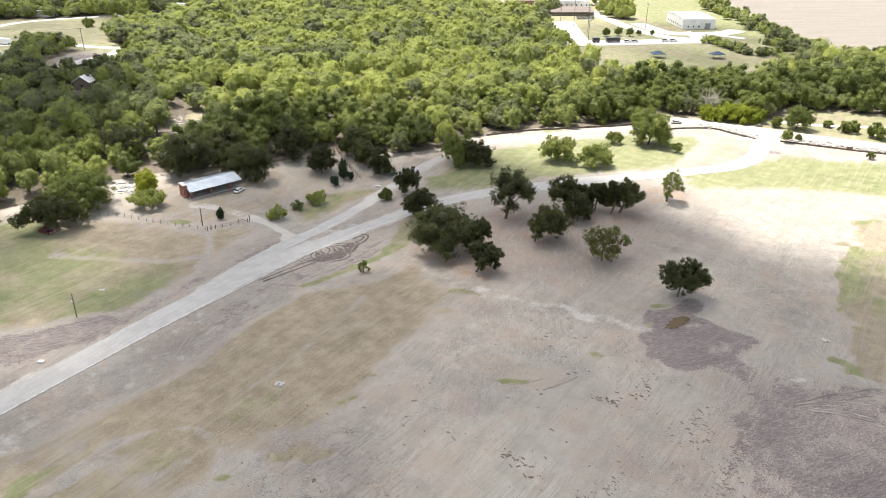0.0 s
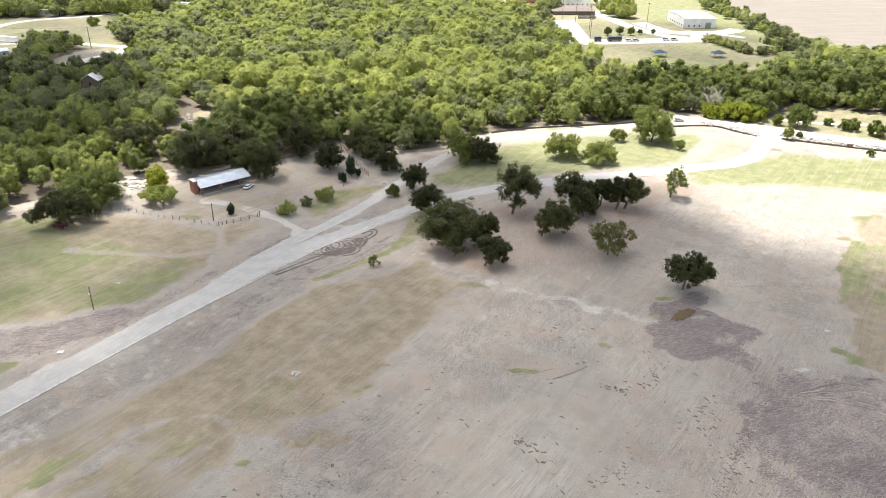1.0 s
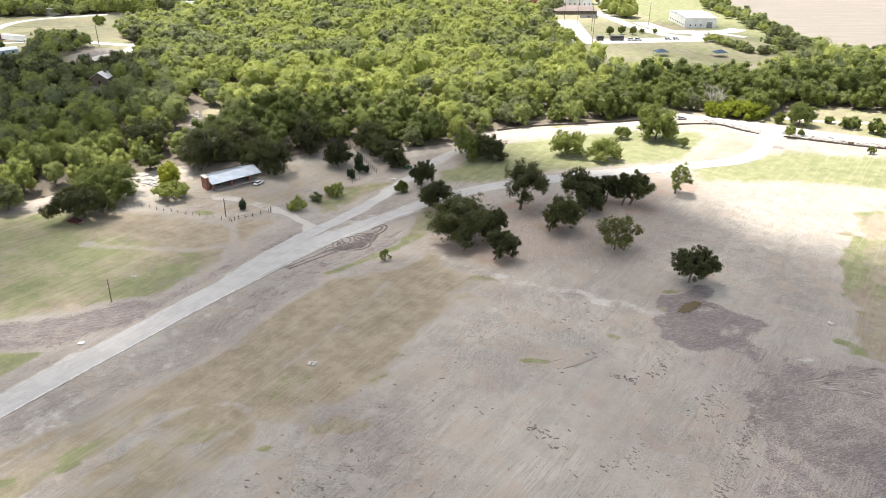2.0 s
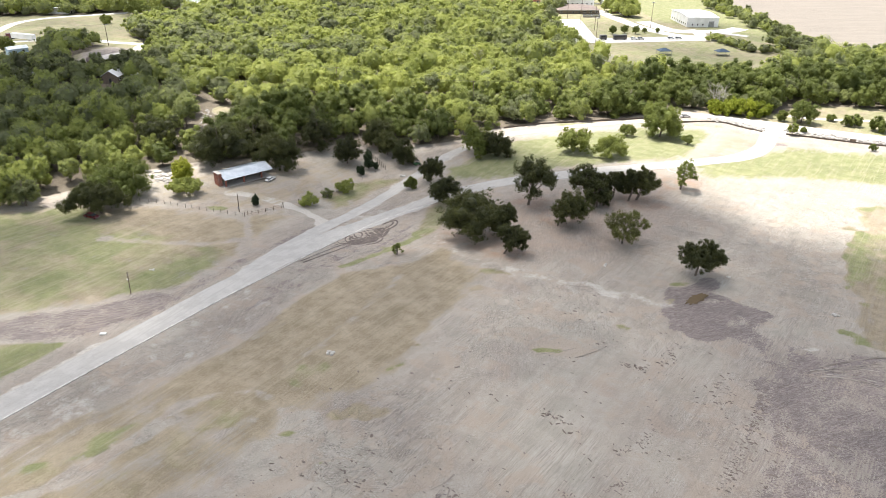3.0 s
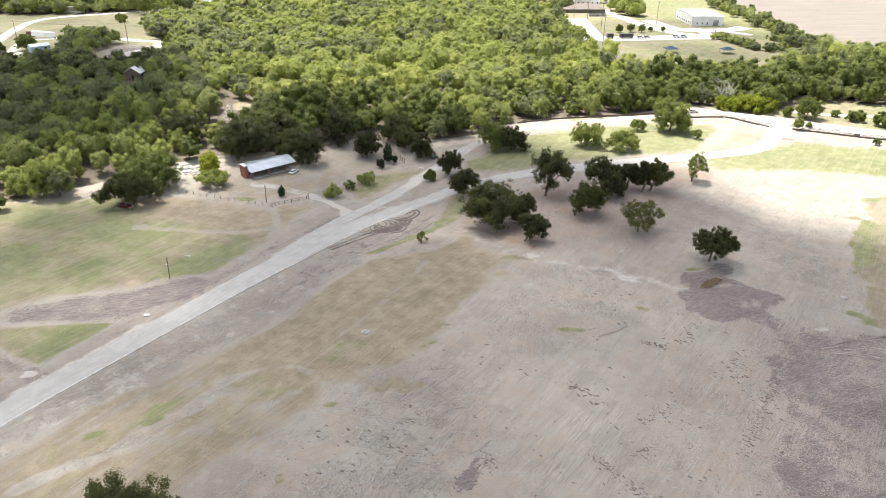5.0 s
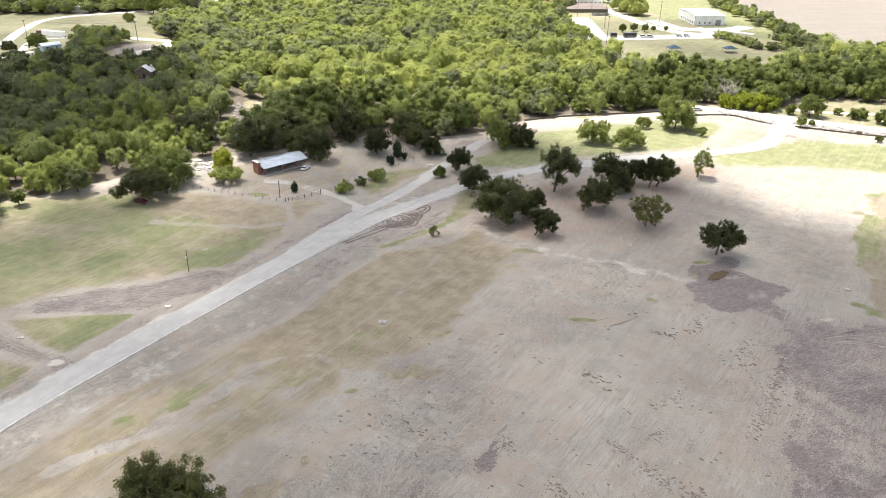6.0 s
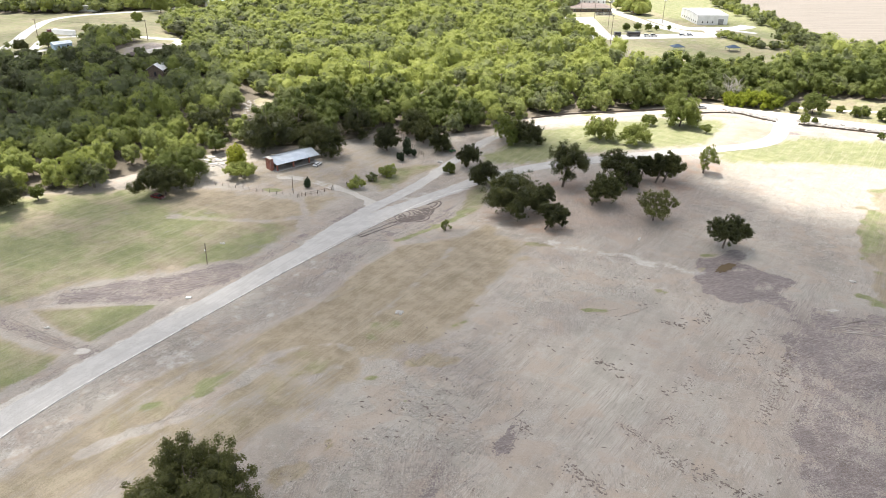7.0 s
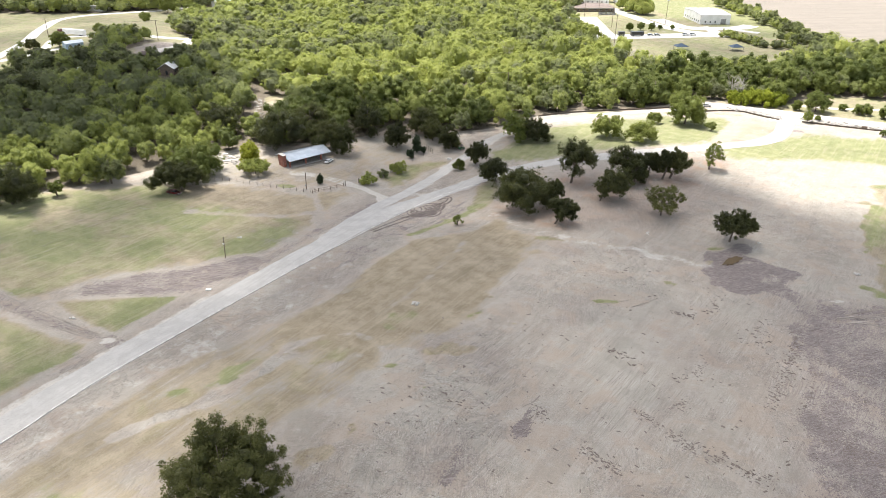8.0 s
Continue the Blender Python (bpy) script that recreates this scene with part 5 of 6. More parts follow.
def row_spots(line, width, spacing, seed):
    rng = np.random.default_rng(seed)
    q = curve_through(line, spacing)
    out = [p + rng.normal(0, width * 0.3, 2) for p in q for _ in range(max(1, int(width / spacing)))]
    return np.array(out)


hedge_low = row_spots([(-115.7, 520.2), (-102.6, 512.2), (-90.6, 503.2), (-80.5, 498.1), (-68.4, 503.2)], 8, 2.6, 32)
hedge = np.vstack([row_spots([(-171.1, 712.4), (-140.9, 658.1), (-106.7, 609.8), (-76.5, 559.5), (-56.3, 525.3), (-46.3, 503.2)], 14, 5.0, 31),
                   row_spots([(-72.4, 521.3), (-60.4, 523.3), (-48.3, 515.2), (-30.2, 513.2), (20.1, 523.3)], 16, 5.0, 33)])
wood_stuff("hedgerow", hedge, 340, 0.95, 34, "thick green hedgerow of trees between fields", 0.9, 0.75)
wood_stuff("hedgerow", hedge_low, 120, 0.7, 39, "low hedge of small trees beside the ball field", 0.8, 0.48)
wood_stuff("far_grove", np.vstack([row_spots([(-217.3, 595.7), (-201.2, 585.6), (-193.2, 581.6)], 14, 6.0, 35), row_spots([(-257.6, 631.9), (-231.4, 633.9), (-213.3, 631.9)], 10, 6.0, 36), row_spots([(-263.6, 563.5), (-255.6, 571.6)], 4, 5, 37)]), 420, 0.95, 38, "grove of grey-green trees by the school")


# ---- broken cloud, out of view far above, outlined to shade the ground ----
def cloud(name, outline, spacing, seed, height, size, material):
    rng = np.random.default_rng(seed)
    shift = SUN_DIR * (height / SUN_DIR.z)
    bm = bmesh.new()
    for x, y in scatter(outline, spacing, seed):
        r = size * rng.uniform(0.75, 1.25)
        bmesh.ops.create_icosphere(bm, subdivisions=2, radius=r, matrix=Matrix.Translation((x + shift.x, y + shift.y, height + rng.uniform(-8, 8))) @ Matrix.Diagonal((1, 1, 0.5, 1)))
    for v in bm.verts:
        v.co += Vector((1, 1, 0.5)) * (noise.noise(v.co * 0.03) * size * 0.35)
    me = bpy.data.meshes.new(name)
    bm.to_mesh(me), bm.free()
    me.materials.append(material)
    me.shade_smooth()
    structure(name, me, "small white cloud out of view, laid out to shade the park", "cloud")


cloud("cloud", [(-98, -70), (-110, 8), (-121, 36), (-137, 54), (-156, 67), (-158, 88), (-162, 110), (-170, 150), (-172, 195), (-150, 236), (-118, 234), (-92, 240), (-68, 243), (-52, 232), (-36, 212), (-15, 206), (40, 208), (120, 150), (100, -70)], 20, 51, 2600, 17, M_CLOUD)
cloud("cloud", [(-385, 150), (-392, 178), (-392, 205), (-378, 228), (-345, 226), (-312, 206), (-282, 196), (-262, 176), (-256, 152), (-258, 134), (-262, 110), (-286, 99), (-312, 88), (-345, 104)], 10, 52, 2600, 13, M_BANK)
cloud("cloud", [(-236, 190), (-236, 208), (-222, 218), (-197, 226), (-176, 218), (-176, 192), (-196, 180), (-218, 184)], 14, 54, 2600, 11, M_CLOUD)
cloud("cloud", [(-240, 0), (-160, -10), (-148, 30), (-150, 62), (-160, 90), (-165, 130), (-160, 212), (-188, 212), (-204, 186), (-208, 148), (-214, 110), (-232, 76)], 18, 53, 2600, 15, M_HAZE)
# thin unseen clouds added to dim over-bright grass and far fields
cloud("cloud", [(-100, -70), (-112, 8), (-123, 36), (-139, 54), (-156, 66), (-172, 40), (-172, -70)], 23, 57, 2600, 15, M_HAZE)
cloud("cloud", [(-640, 250), (-600, 120), (-420, 120), (-405, 200), (-372, 245), (-430, 300), (-500, 420), (-600, 420)], 24, 58, 2600, 19, M_DIM_VEIL)
cloud("cloud", [(-215, 430), (-130, 408), (-60, 440), (-50, 520), (-110, 600), (-200, 560)], 24, 59, 2600, 19, M_DIM_VEIL)


# ---- picnic shelter and its yard ----
def local(origin, turn):
    m = Matrix.Translation(origin) @ pose(0, 0, 0, 0, 0, turn)
    return lambda u, v, z=0.0: m @ Vector((u, v, z))


def shelter():
    s = thing("picnic_shelter", -197.9, 151.8, 73.0, "open picnic shelter with a pale metal roof and brick chimney", "shelter")
    part("floor_slab", block(8.4, 4.2, 0.02, 19.2, 9.6, 0.3, bevel=0.03), M_SLAB, s, "grey concrete floor slab")
    for v in (0.0, 8.4):
        for u in (0.0, 7.1, 14.2):
            part("brick_post", block(u, v, 1.45, 0.55, 0.55, 2.7, bevel=0.03), M_BRICK, s, "red brick post")
    part("beam", block(8.6, 0.0, 2.9, 18.6, 0.24, 0.28), M_TIMBER, s, "dark timber eaves beam")
    part("beam", block(8.6, 8.4, 2.9, 18.6, 0.24, 0.28), M_TIMBER, s, "dark timber eaves beam")
    part("beam", block(8.6, 4.2, 4.1, 18.6, 0.2, 0.3), M_TIMBER, s, "dark timber ridge beam")
    for side in (-1, 1):
        roof = prism([(-0.9, 0.0), (18.4, 0.0), (18.4, 0.07), (-0.9, 0.07)], 0, 5.6)
        for v in roof.verts:
            d = v.co.y
            v.co = Vector((v.co.x, 4.2 + side * d, 4.42 - d * 0.265 + v.co.z))
        for k in range(33):
            x = -0.8 + k * 0.595
            block(x, 4.2 + side * 2.8, 4.42 - 2.8 * 0.265 + 0.09, 0.05, 5.75, 0.05, tilt=-side * math.degrees(math.atan(0.265)), bm=roof)
        part("roof_slope", roof, M_ROOF, s, "pale corrugated metal roof slope")
    part("ridge_cap", block(8.75, 4.2, 4.52, 19.3, 0.4, 0.06), M_ROOF, s)
    for u in (0.0, 3.5, 7.1, 10.6, 14.2, 17.6):
        for side in (-1, 1):
            part("rafter", block(u, 4.2 + side * 2.6, 3.62, 0.12, 5.4, 0.18, tilt=-side * 14.8), M_TIMBER, s)
    # fireplace stack at the open end
    core = part("chimney", block(-1.35, 3.3, 2.3, 1.3, 3.5, 4.9), M_MORTAR, s, "tall red brick chimney stack")
    # no recess: the opening's inner shade is a near-black panel
    part("hearth_opening", block(-0.66, 3.3, 0.85, 0.12, 1.5, 1.1), M_DARK, core, "near-black panel standing for the fireplace opening")
    part("cap", block(-1.35, 3.3, 4.85, 1.6, 3.8, 0.18, bevel=0.03), M_STONE, core, "pale stone chimney cap")
    bricks = [mesh_of("brick", *box_arrays(0.42, 0.05, 0.2), m) for m in (M_BRICK, M_BRICKLIGHT)]
    rng = np.random.default_rng(5)
    for row in range(20):
        for k in range(8):
            for v, flip in ((-2.005, 1), (-0.695, 1)):
                if v > -1 and 2.3 < 1.75 + k * 0.44 < 4.2 and row < 6:
                    continue
                b = new("brick", bricks[int(rng.integers(2))])
                b.parent = core
                b.matrix_basis = pose(v, 1.76 + k * 0.44 + (0.1 if row % 2 else -0.02), 0.1 + row * 0.23 + 0.12, 0, 0, 90)
        for k in range(3):
            b = new("brick", bricks[int(rng.integers(2))])
            b.parent = core
            b.matrix_basis = pose(-1.78 + k * 0.44 + (0.06 if row % 2 else -0.05), 1.545, 0.1 + row * 0.23 + 0.12)


def box_arrays(x, y, z):
    v = [(sx * x / 2, sy * y / 2, sz * z / 2) for sx in (-1, 1) for sy in (-1, 1) for sz in (-1, 1)]
    return v, [(0, 1, 3, 2), (4, 6, 7, 5), (0, 4, 5, 1), (2, 3, 7, 6), (0, 2, 6, 4), (1, 5, 7, 3)]


shelter()


def picnic_table(u, v):
    p = local(at(-197.9, 151.8), 73)(u, v, 0.17)
    t = thing("picnic_table", p.x, p.y, 73, "weathered wooden picnic table under the shelter roof", "table", "picnic tables")
    t.location.z = p.z
    part("tabletop", block(0, 0, 0.75, 1.9, 0.75, 0.06), M_GREYWOOD, t)
    for s in (-1, 1):
        part("bench", block(0, s * 0.75, 0.44, 1.9, 0.28, 0.05), M_GREYWOOD, t)
        part("leg", block(s * 0.7, 0, 0.36, 0.08, 1.5, 0.72), M_TIMBER, t)


for u in (2.5, 6.0, 9.5, 13.0):
    picnic_table(u, 5.2)


def pole(name, x, y, h, r, label, lean=(0, 0), arms=0, turn=0.0, group="", box=False):
    p = thing(name, x, y, turn, label, "pole", group)
    part("shaft", rod((0, 0, -0.5), (lean[0], lean[1], h), r, r * 0.75, 10), M_TIMBER, p, soft=False)
    for k in range(arms):
        arm = part("crossarm", block(0, 0, h - 0.5 - k * 1.0, 2.4, 0.12, 0.14), M_TIMBER, p)
        for s in (-1.05, -0.4, 0.4, 1.05):
            part("insulator", rod((s, 0, h - 0.43 - k), (s, 0, h - 0.2 - k), 0.07, 0.05, 6), M_WHITE, arm)
    if box:
        part("meter_box", block(0, -r - 0.12, 1.6, 0.4, 0.22, 0.6, bevel=0.02), M_STEEL, p, "grey meter box")
        part("cap", rod((lean[0], lean[1], h), (lean[0], lean[1], h + 0.12), r, r * 0.5, 8), M_STEEL, p)
    return p


pole("power_pole", -178.3, 139.1, 6.4, 0.17, "dark wooden pole in the fenced yard", box=True)
red_pole = pole("meter_pole", -160.9, 83.3, 6.9, 0.14, "slim leaning wooden pole in dry grass", (0.15, 0.1))
part("marker_band", rod((0.1, 0.07, 5.6), (0.14, 0.09, 6.6), 0.165, 0.155, 10), M_GREYWOOD, red_pole, "weathered grey upper band")
part("sign_plate", block(0.03, -0.16, 4.7, 0.5, 0.06, 0.35), M_WHITE, red_pole, "small white plate")


def fence(name, line, spacing, h, r, label, rails, material, seed):
    pts = curve_through(line, spacing)
    rng = np.random.default_rng(seed)
    f = thing(name, *pts[0], 0, label, "fence")
    o = f.location
    tops = []
    for x, y in pts:
        z = float(land(x, y)) - o.z
        lean = rng.normal(0, 0.05, 2)
        part("post", rod((x - o.x, y - o.y, z - 0.3), (x - o.x + lean[0], y - o.y + lean[1], z + h * rng.uniform(0.92, 1.06)), r, r * 0.85, 7), material, f)
        tops.append(Vector((x - o.x, y - o.y, z)))
    for k, (lift, thick) in enumerate(rails):
        bm = bmesh.new()
        for a, b in zip(tops[:-1], tops[1:]):
            rod(a + Vector((0, 0, lift)), b + Vector((0, 0, lift)), thick, thick, 4, bm)
        part("rail", bm, material if thick > 0.02 else M_STEEL, f, "" if thick > 0.02 else "thin fence wire")


fence("yard_fence", [(-214, 123.6), (-206.1, 127.8), (-200.6, 129.3), (-194.8, 130.6), (-187.3, 132.9), (-182.2, 134.6), (-174.4, 137)], 2.6, 1.35, 0.1, "low fence of weathered posts and wire round the yard", ((0.5, 0.015), (1.1, 0.015)), M_GREYWOOD, 1)
fence("yard_fence", [(-174.0, 137.4), (-173.4, 140.1), (-171.7, 144.7), (-170.5, 151)], 2.2, 1.5, 0.13, "dark post-and-rail fence beside the shelter drive", ((0.55, 0.045), (1.15, 0.045)), M_TIMBER, 2)
fence("track_fence", [(-192, 222), (-189.5, 219.7), (-179.5, 212.5), (-164.6, 204.0)], 1.9, 2.1, 0.12, "tall tan wooden fence along the limestone track", ((0.6, 0.05), (1.3, 0.05), (1.95, 0.05)), M_GREYWOOD, 3)
fence("wire_fence", [(-166.5, 203.5), (-166.8, 196), (-166.5, 186), (-166.5, 172), (-167.4, 158)], 3.4, 1.2, 0.07, "low wire fence with thin posts on the verge", ((0.5, 0.012), (1.0, 0.012)), M_GREYWOOD, 4)
for x, y in ((-170.2, 151.6), (-168.6, 157.8)):
    g = thing("gate_post", x, y, 0, "thick dark wooden gate post at the drive", "post", "gate posts")
    part("post", rod((0, 0, -0.4), (0, 0, 1.9), 0.17, 0.15, 9), M_TIMBER, g)
    part("cap", block(0, 0, 1.94, 0.4, 0.4, 0.08), M_TIMBER, g)


def stones(name, spots, lo, hi, material, seed, label, flat=0.6, dz=0.0):
    """Loose stones, too many to count, in one mesh."""
    rng = np.random.default_rng(seed)
    base = bmesh.new()
    bmesh.ops.create_icosphere(base, subdivisions=1, radius=1.0)
    bv = np.array([v.co[:] for v in base.verts])
    bf = [[v.index for v in f.verts] for f in base.faces]
    base.free()
    verts, faces = [], []
    for x, y in spots:
        s = rng.uniform(lo, hi)
        m = bv * (1 + rng.uniform(-0.28, 0.28, (len(bv), 1))) * np.array([1, rng.uniform(0.6, 1), flat]) * s
        a = rng.uniform(0, 6.28)
        m = m @ np.array([[math.cos(a), math.sin(a), 0], [-math.sin(a), math.cos(a), 0], [0, 0, 1]])
        off = len(verts)
        verts.extend(m + np.array([x, y, float(land(x, y)) + s * flat * 0.3 + dz]))
        faces.extend([i + off for i in f] for f in bf)
    structure(name, mesh_of(name, verts, faces, material), label, "stones", "stuff")


def band(line, width, count, seed):
    rng = np.random.default_rng(seed)
    q = curve_through(line, 0.5)
    return q[rng.integers(0, len(q), count)] + rng.normal(0, width * 0.32, (count, 2))


stones("riprap", np.vstack([band([(-70, 334.5), (-60, 334), (-52, 331.5), (-47, 330)], 3.6, 300, 1), band([(-37, 335), (-26, 334.5), (-11, 335.5), (3, 337), (40, 343)], 3.6, 460, 2)]), 0.45, 1.15, M_RUBBLE, 3, "heap of broken pale limestone along the road bank")
stones("creek_rocks", np.vstack([band([(-228, 146), (-222, 142), (-219, 146)], 6, 60, 4), band([(-266, 206), (-258, 197), (-250, 190)], 5, 40, 5)]), 0.3, 1.0, M_RUBBLE, 7, "flat pale limestone rocks along the creek bed", 0.3)
for x, y, sx, sy, a in ((-226.7, 142.9, 3.4, 1.5, 20), (-224.3, 145.9, 2.8, 1.2, -10), (-222.4, 141.8, 3.0, 1.6, 35), (-220.0, 144.2, 2.2, 1.2, 5), (-228.2, 146.2, 2.6, 1.4, 50)):
    sl = thing("stone_slab", x, y, a, "flat pale limestone slab lying on bare ground", "stone", "limestone slabs")
    part("slab", block(0, 0, 0.18, sx, sy, 0.42, bevel=0.12), M_STONE, sl)


def silt_barrier(line, h, label):
    pts = curve_through(line, 2.5)
    o = at(*pts[0])
    f = thing("silt_barrier", *pts[0], 0, label, "barrier", "silt barriers")
    bm = bmesh.new()
    rows = []
    for x, y in pts:
        z = float(land(x, y))
        sag = random.uniform(-0.1, 0.1)
        rows.append([bm.verts.new((x - o.x + d, y - o.y - d, z - o.z + k)) for d, k in ((0.03, -0.2), (0.03, h + sag), (-0.03, h + sag), (-0.03, -0.2))])
    for a, b in zip(rows[:-1], rows[1:]):
        for i in range(3):
            bm.faces.new((a[i], b[i], b[i + 1], a[i + 1]))
    part("sheet", bm, M_SILT, f)
    for x, y in pts[::2]:
        part("stake", block(x - o.x, y - o.y - 0.08, float(land(x, y)) - o.z + h * 0.5, 0.07, 0.07, h + 0.3), M_TIMBER, f)


silt_barrier([(-80.6, 319.3), (-74, 326), (-64.7, 331.5), (-56.6, 329), (-46, 326)], 0.7, "dark sagging silt barrier along the road bank")
silt_barrier([(-36.5, 328.9), (-25.5, 329.6), (-11, 331.2), (3, 333), (40, 339)], 0.65, "dark silt barrier below the limestone road")
silt_barrier([(-143, 263), (-132, 277), (-120, 289), (-106, 304), (-96, 316)], 0.8, "black silt barrier along the woodland edge")


# ---- vehicles ----
def car(name, x, y, turn, paint, label, kind="suv", scale=1.0, dz=0.1):
    c = thing(name, x, y, turn, label, "car", "", "", dz)
    c.scale = (scale, scale, scale)
    roof = 1.72 if kind == "suv" else 1.45
    bonnet, boot = (1.0, 0.95) if kind == "suv" else (0.92, 0.95)
    back = -2.2 if kind == "suv" else -1.75
    lower = [(-2.35, 0.35), (2.35, 0.35), (2.4, 0.6), (2.3, bonnet - 0.12), (1.25, bonnet), (-2.25, boot), (-2.4, 0.7)]
    body = prism(lower, -0.92, 0.92)
    bmesh.ops.bevel(body, geom=[e for e in body.edges if abs(e.verts[0].co.y - e.verts[1].co.y) < 0.01], offset=0.07, segments=2, affect="EDGES")
    bd = part("body", body, paint, c, soft=False)
    glass = prism([(1.2, bonnet - 0.03), (0.45, roof - 0.06), (back + 0.35, roof - 0.06), (back, boot - 0.02)], -0.8, 0.8)
    for v in glass.verts:
        if v.co.z > 1.2:
            v.co.y *= 0.86
    part("window_band", glass, M_GLASS, c, "dark tinted windows")
    top = prism([(0.5, roof - 0.07), (0.42, roof), (back + 0.38, roof), (back + 0.3, roof - 0.07)], -0.72, 0.72)
    part("roof", top, paint, c)
    for s in (-1, 1):
        for px in (0.35, -0.75):
            part("pillar", block(px, s * 0.745, (roof + boot) / 2 - 0.03, 0.09, 0.1, roof - boot, tilt=s * 9), paint, c)
        for wx in (1.45, -1.45):
            w = part("wheel", rod((wx, s * 0.7, 0.34), (wx, s * 0.94, 0.34), 0.34, 0.34, 14), M_TYRE, c)
            part("rim", rod((wx, s * 0.93, 0.34), (wx, s * 0.955, 0.34), 0.21, 0.19, 10), M_STEEL, w, "grey wheel rim")
        part("headlight", block(2.32, s * 0.68, 0.72, 0.1, 0.32, 0.14, bevel=0.02), M_WHITE, c, "clear headlight")
        part("tail_light", block(-2.34, s * 0.74, 0.78, 0.08, 0.22, 0.2, bevel=0.02), M_RED, c, "red tail light")
    part("bumper", block(2.38, 0, 0.42, 0.14, 1.7, 0.2, bevel=0.04), M_STEEL, c)
    part("bumper", block(-2.4, 0, 0.45, 0.14, 1.7, 0.2, bevel=0.04), M_STEEL, c)
    return c


car("car", -212.6, 107.6, 10, M_RED, "dark red car parked in the shade of an oak", "sedan", 1.08, 0.0)
car("car", -81.5, 330.5, 40, M_SILVER, "silver car parked beside the limestone road", "sedan")
car("car", -190.8, 166.8, 100, M_WHITECAR, "white car parked at the end of the shelter", "sedan", 0.95, 0.05)
car("car", -366, 252.5, 20, M_BLACKCAR, "black car on the farm road", "suv")
car("car", -345, 262, 15, M_BLACKCAR, "black car on the farm road", "suv")


def buggy():
    b = thing("utility_vehicle", -155.6, 213.0, 60, "small dark green utility vehicle on the gravel track", "vehicle", "", "", 0.1)
    part("body", block(0, 0, 0.75, 2.7, 1.3, 0.5, bevel=0.08), M_GREENPAINT, b)
    part("cargo_bed", block(-0.9, 0, 1.05, 1.0, 1.35, 0.35, bevel=0.03), M_GREENPAINT, b)
    part("roof", block(0.2, 0, 1.95, 1.4, 1.25, 0.08, bevel=0.03), M_DARK, b, "black canopy roof")
    part("seat", block(0.0, 0, 1.15, 0.5, 1.1, 0.45, bevel=0.08), M_DARK, b, "black seat")
    for s in (-1, 1):
        for px in (0.85, -0.4):
            part("roof_post", rod((px, s * 0.58, 0.9), (px * 0.9, s * 0.56, 1.95), 0.03, 0.03, 6), M_DARK, b)
        for wx in (0.95, -0.95):
            w = part("wheel", rod((wx, s * 0.5, 0.32), (wx, s * 0.76, 0.32), 0.32, 0.32, 12), M_TYRE, b)
            part("rim", rod((wx, s * 0.75, 0.32), (wx, s * 0.775, 0.32), 0.17, 0.15, 8), M_STEEL, w)


buggy()


def lorry(x, y, turn):
    t = thing("articulated_lorry", x, y, turn, "maroon lorry with a long plain white trailer", "lorry", "", "", 0.12)
    part("trailer", block(-2.5, 0, 2.6, 15.8, 2.6, 2.8, bevel=0.06), M_WHITE, t, "long white box trailer")
    part("chassis", block(-2.5, 0, 1.05, 15.0, 1.0, 0.25), M_STEEL, t)
    cab = part("cab", block(8.2, 0, 2.2, 2.4, 2.4, 2.7, bevel=0.2), M_MAROON, t)
    part("windscreen", block(9.38, 0, 2.75, 0.1, 2.0, 0.9, bevel=0.02), M_GLASS, cab)
    part("bonnet", block(10.2, 0, 1.45, 1.9, 2.0, 1.2, bevel=0.2), M_MAROON, t)
    for wx in (-8.6, -7.4, 5.9, 7.1, 10.3):
        for s in (-1, 1):
            w = part("wheel", rod((wx, s * 0.85, 0.5), (wx, s * 1.2, 0.5), 0.5, 0.5, 12), M_TYRE, t)
            part("rim", rod((wx, s * 1.19, 0.5), (wx, s * 1.22, 0.5), 0.28, 0.24, 8), M_STEEL, w)


lorry(-440.5, 222.5, 194)


def coach(x, y, turn, length, paint, label):
    b = thing("coach", x, y, turn, label, "bus", "parked coaches", "", 0.2)
    part("body", block(0, 0, 1.85, length, 2.5, 2.7, bevel=0.12), paint, b)
    part("skirt", block(0, 0, 0.62, length * 0.98, 2.4, 0.5), M_WHITE, b, "pale lower skirt")
    for s in (-1, 1):
        for k in range(int(length / 1.6)):
            part("window", block(-length / 2 + 1.2 + k * 1.5, s * 1.26, 2.3, 1.2, 0.05, 0.85), M_GLASS, b)
        for wx in (-length * 0.32, length * 0.34):
            part("wheel", rod((wx, s * 0.95, 0.5), (wx, s * 1.27, 0.5), 0.5, 0.5, 12), M_TYRE, b)
    part("windscreen", block(length / 2 + 0.01, 0, 2.2, 0.06, 2.1, 1.2), M_GLASS, b)


coach(-169.8, 485, 40, 9.5, M_BUS, "dark coach parked on the bright concrete")
coach(-179.2, 478, 40, 4.6, M_BUS, "short dark van parked on bright concrete")
for x, y, p, what in ((-161.5, 490.5, M_WHITECAR, "white"), (-157.5, 493.5, M_SILVER, "silver"), (-141, 507.5, M_WHITECAR, "white"), (-136.5, 511, M_WHITECAR, "white")):
    car("car", x, y, 40, p, what + " car parked on the bright concrete", "suv", 1.05, 0.25)
for k, (x, y) in enumerate(((-197, 579), (-200, 582), (-203, 585.5), (-206, 589), (-209.5, 592.5), (-213, 596))):
    car("car", x, y, 130, (M_BLACKCAR, M_SILVER, M_RED, M_WHITECAR)[k % 4], ("dark", "silver", "red", "white")[k % 4] + " car parked in a row by the street", "sedan", 1.0, 0.25)


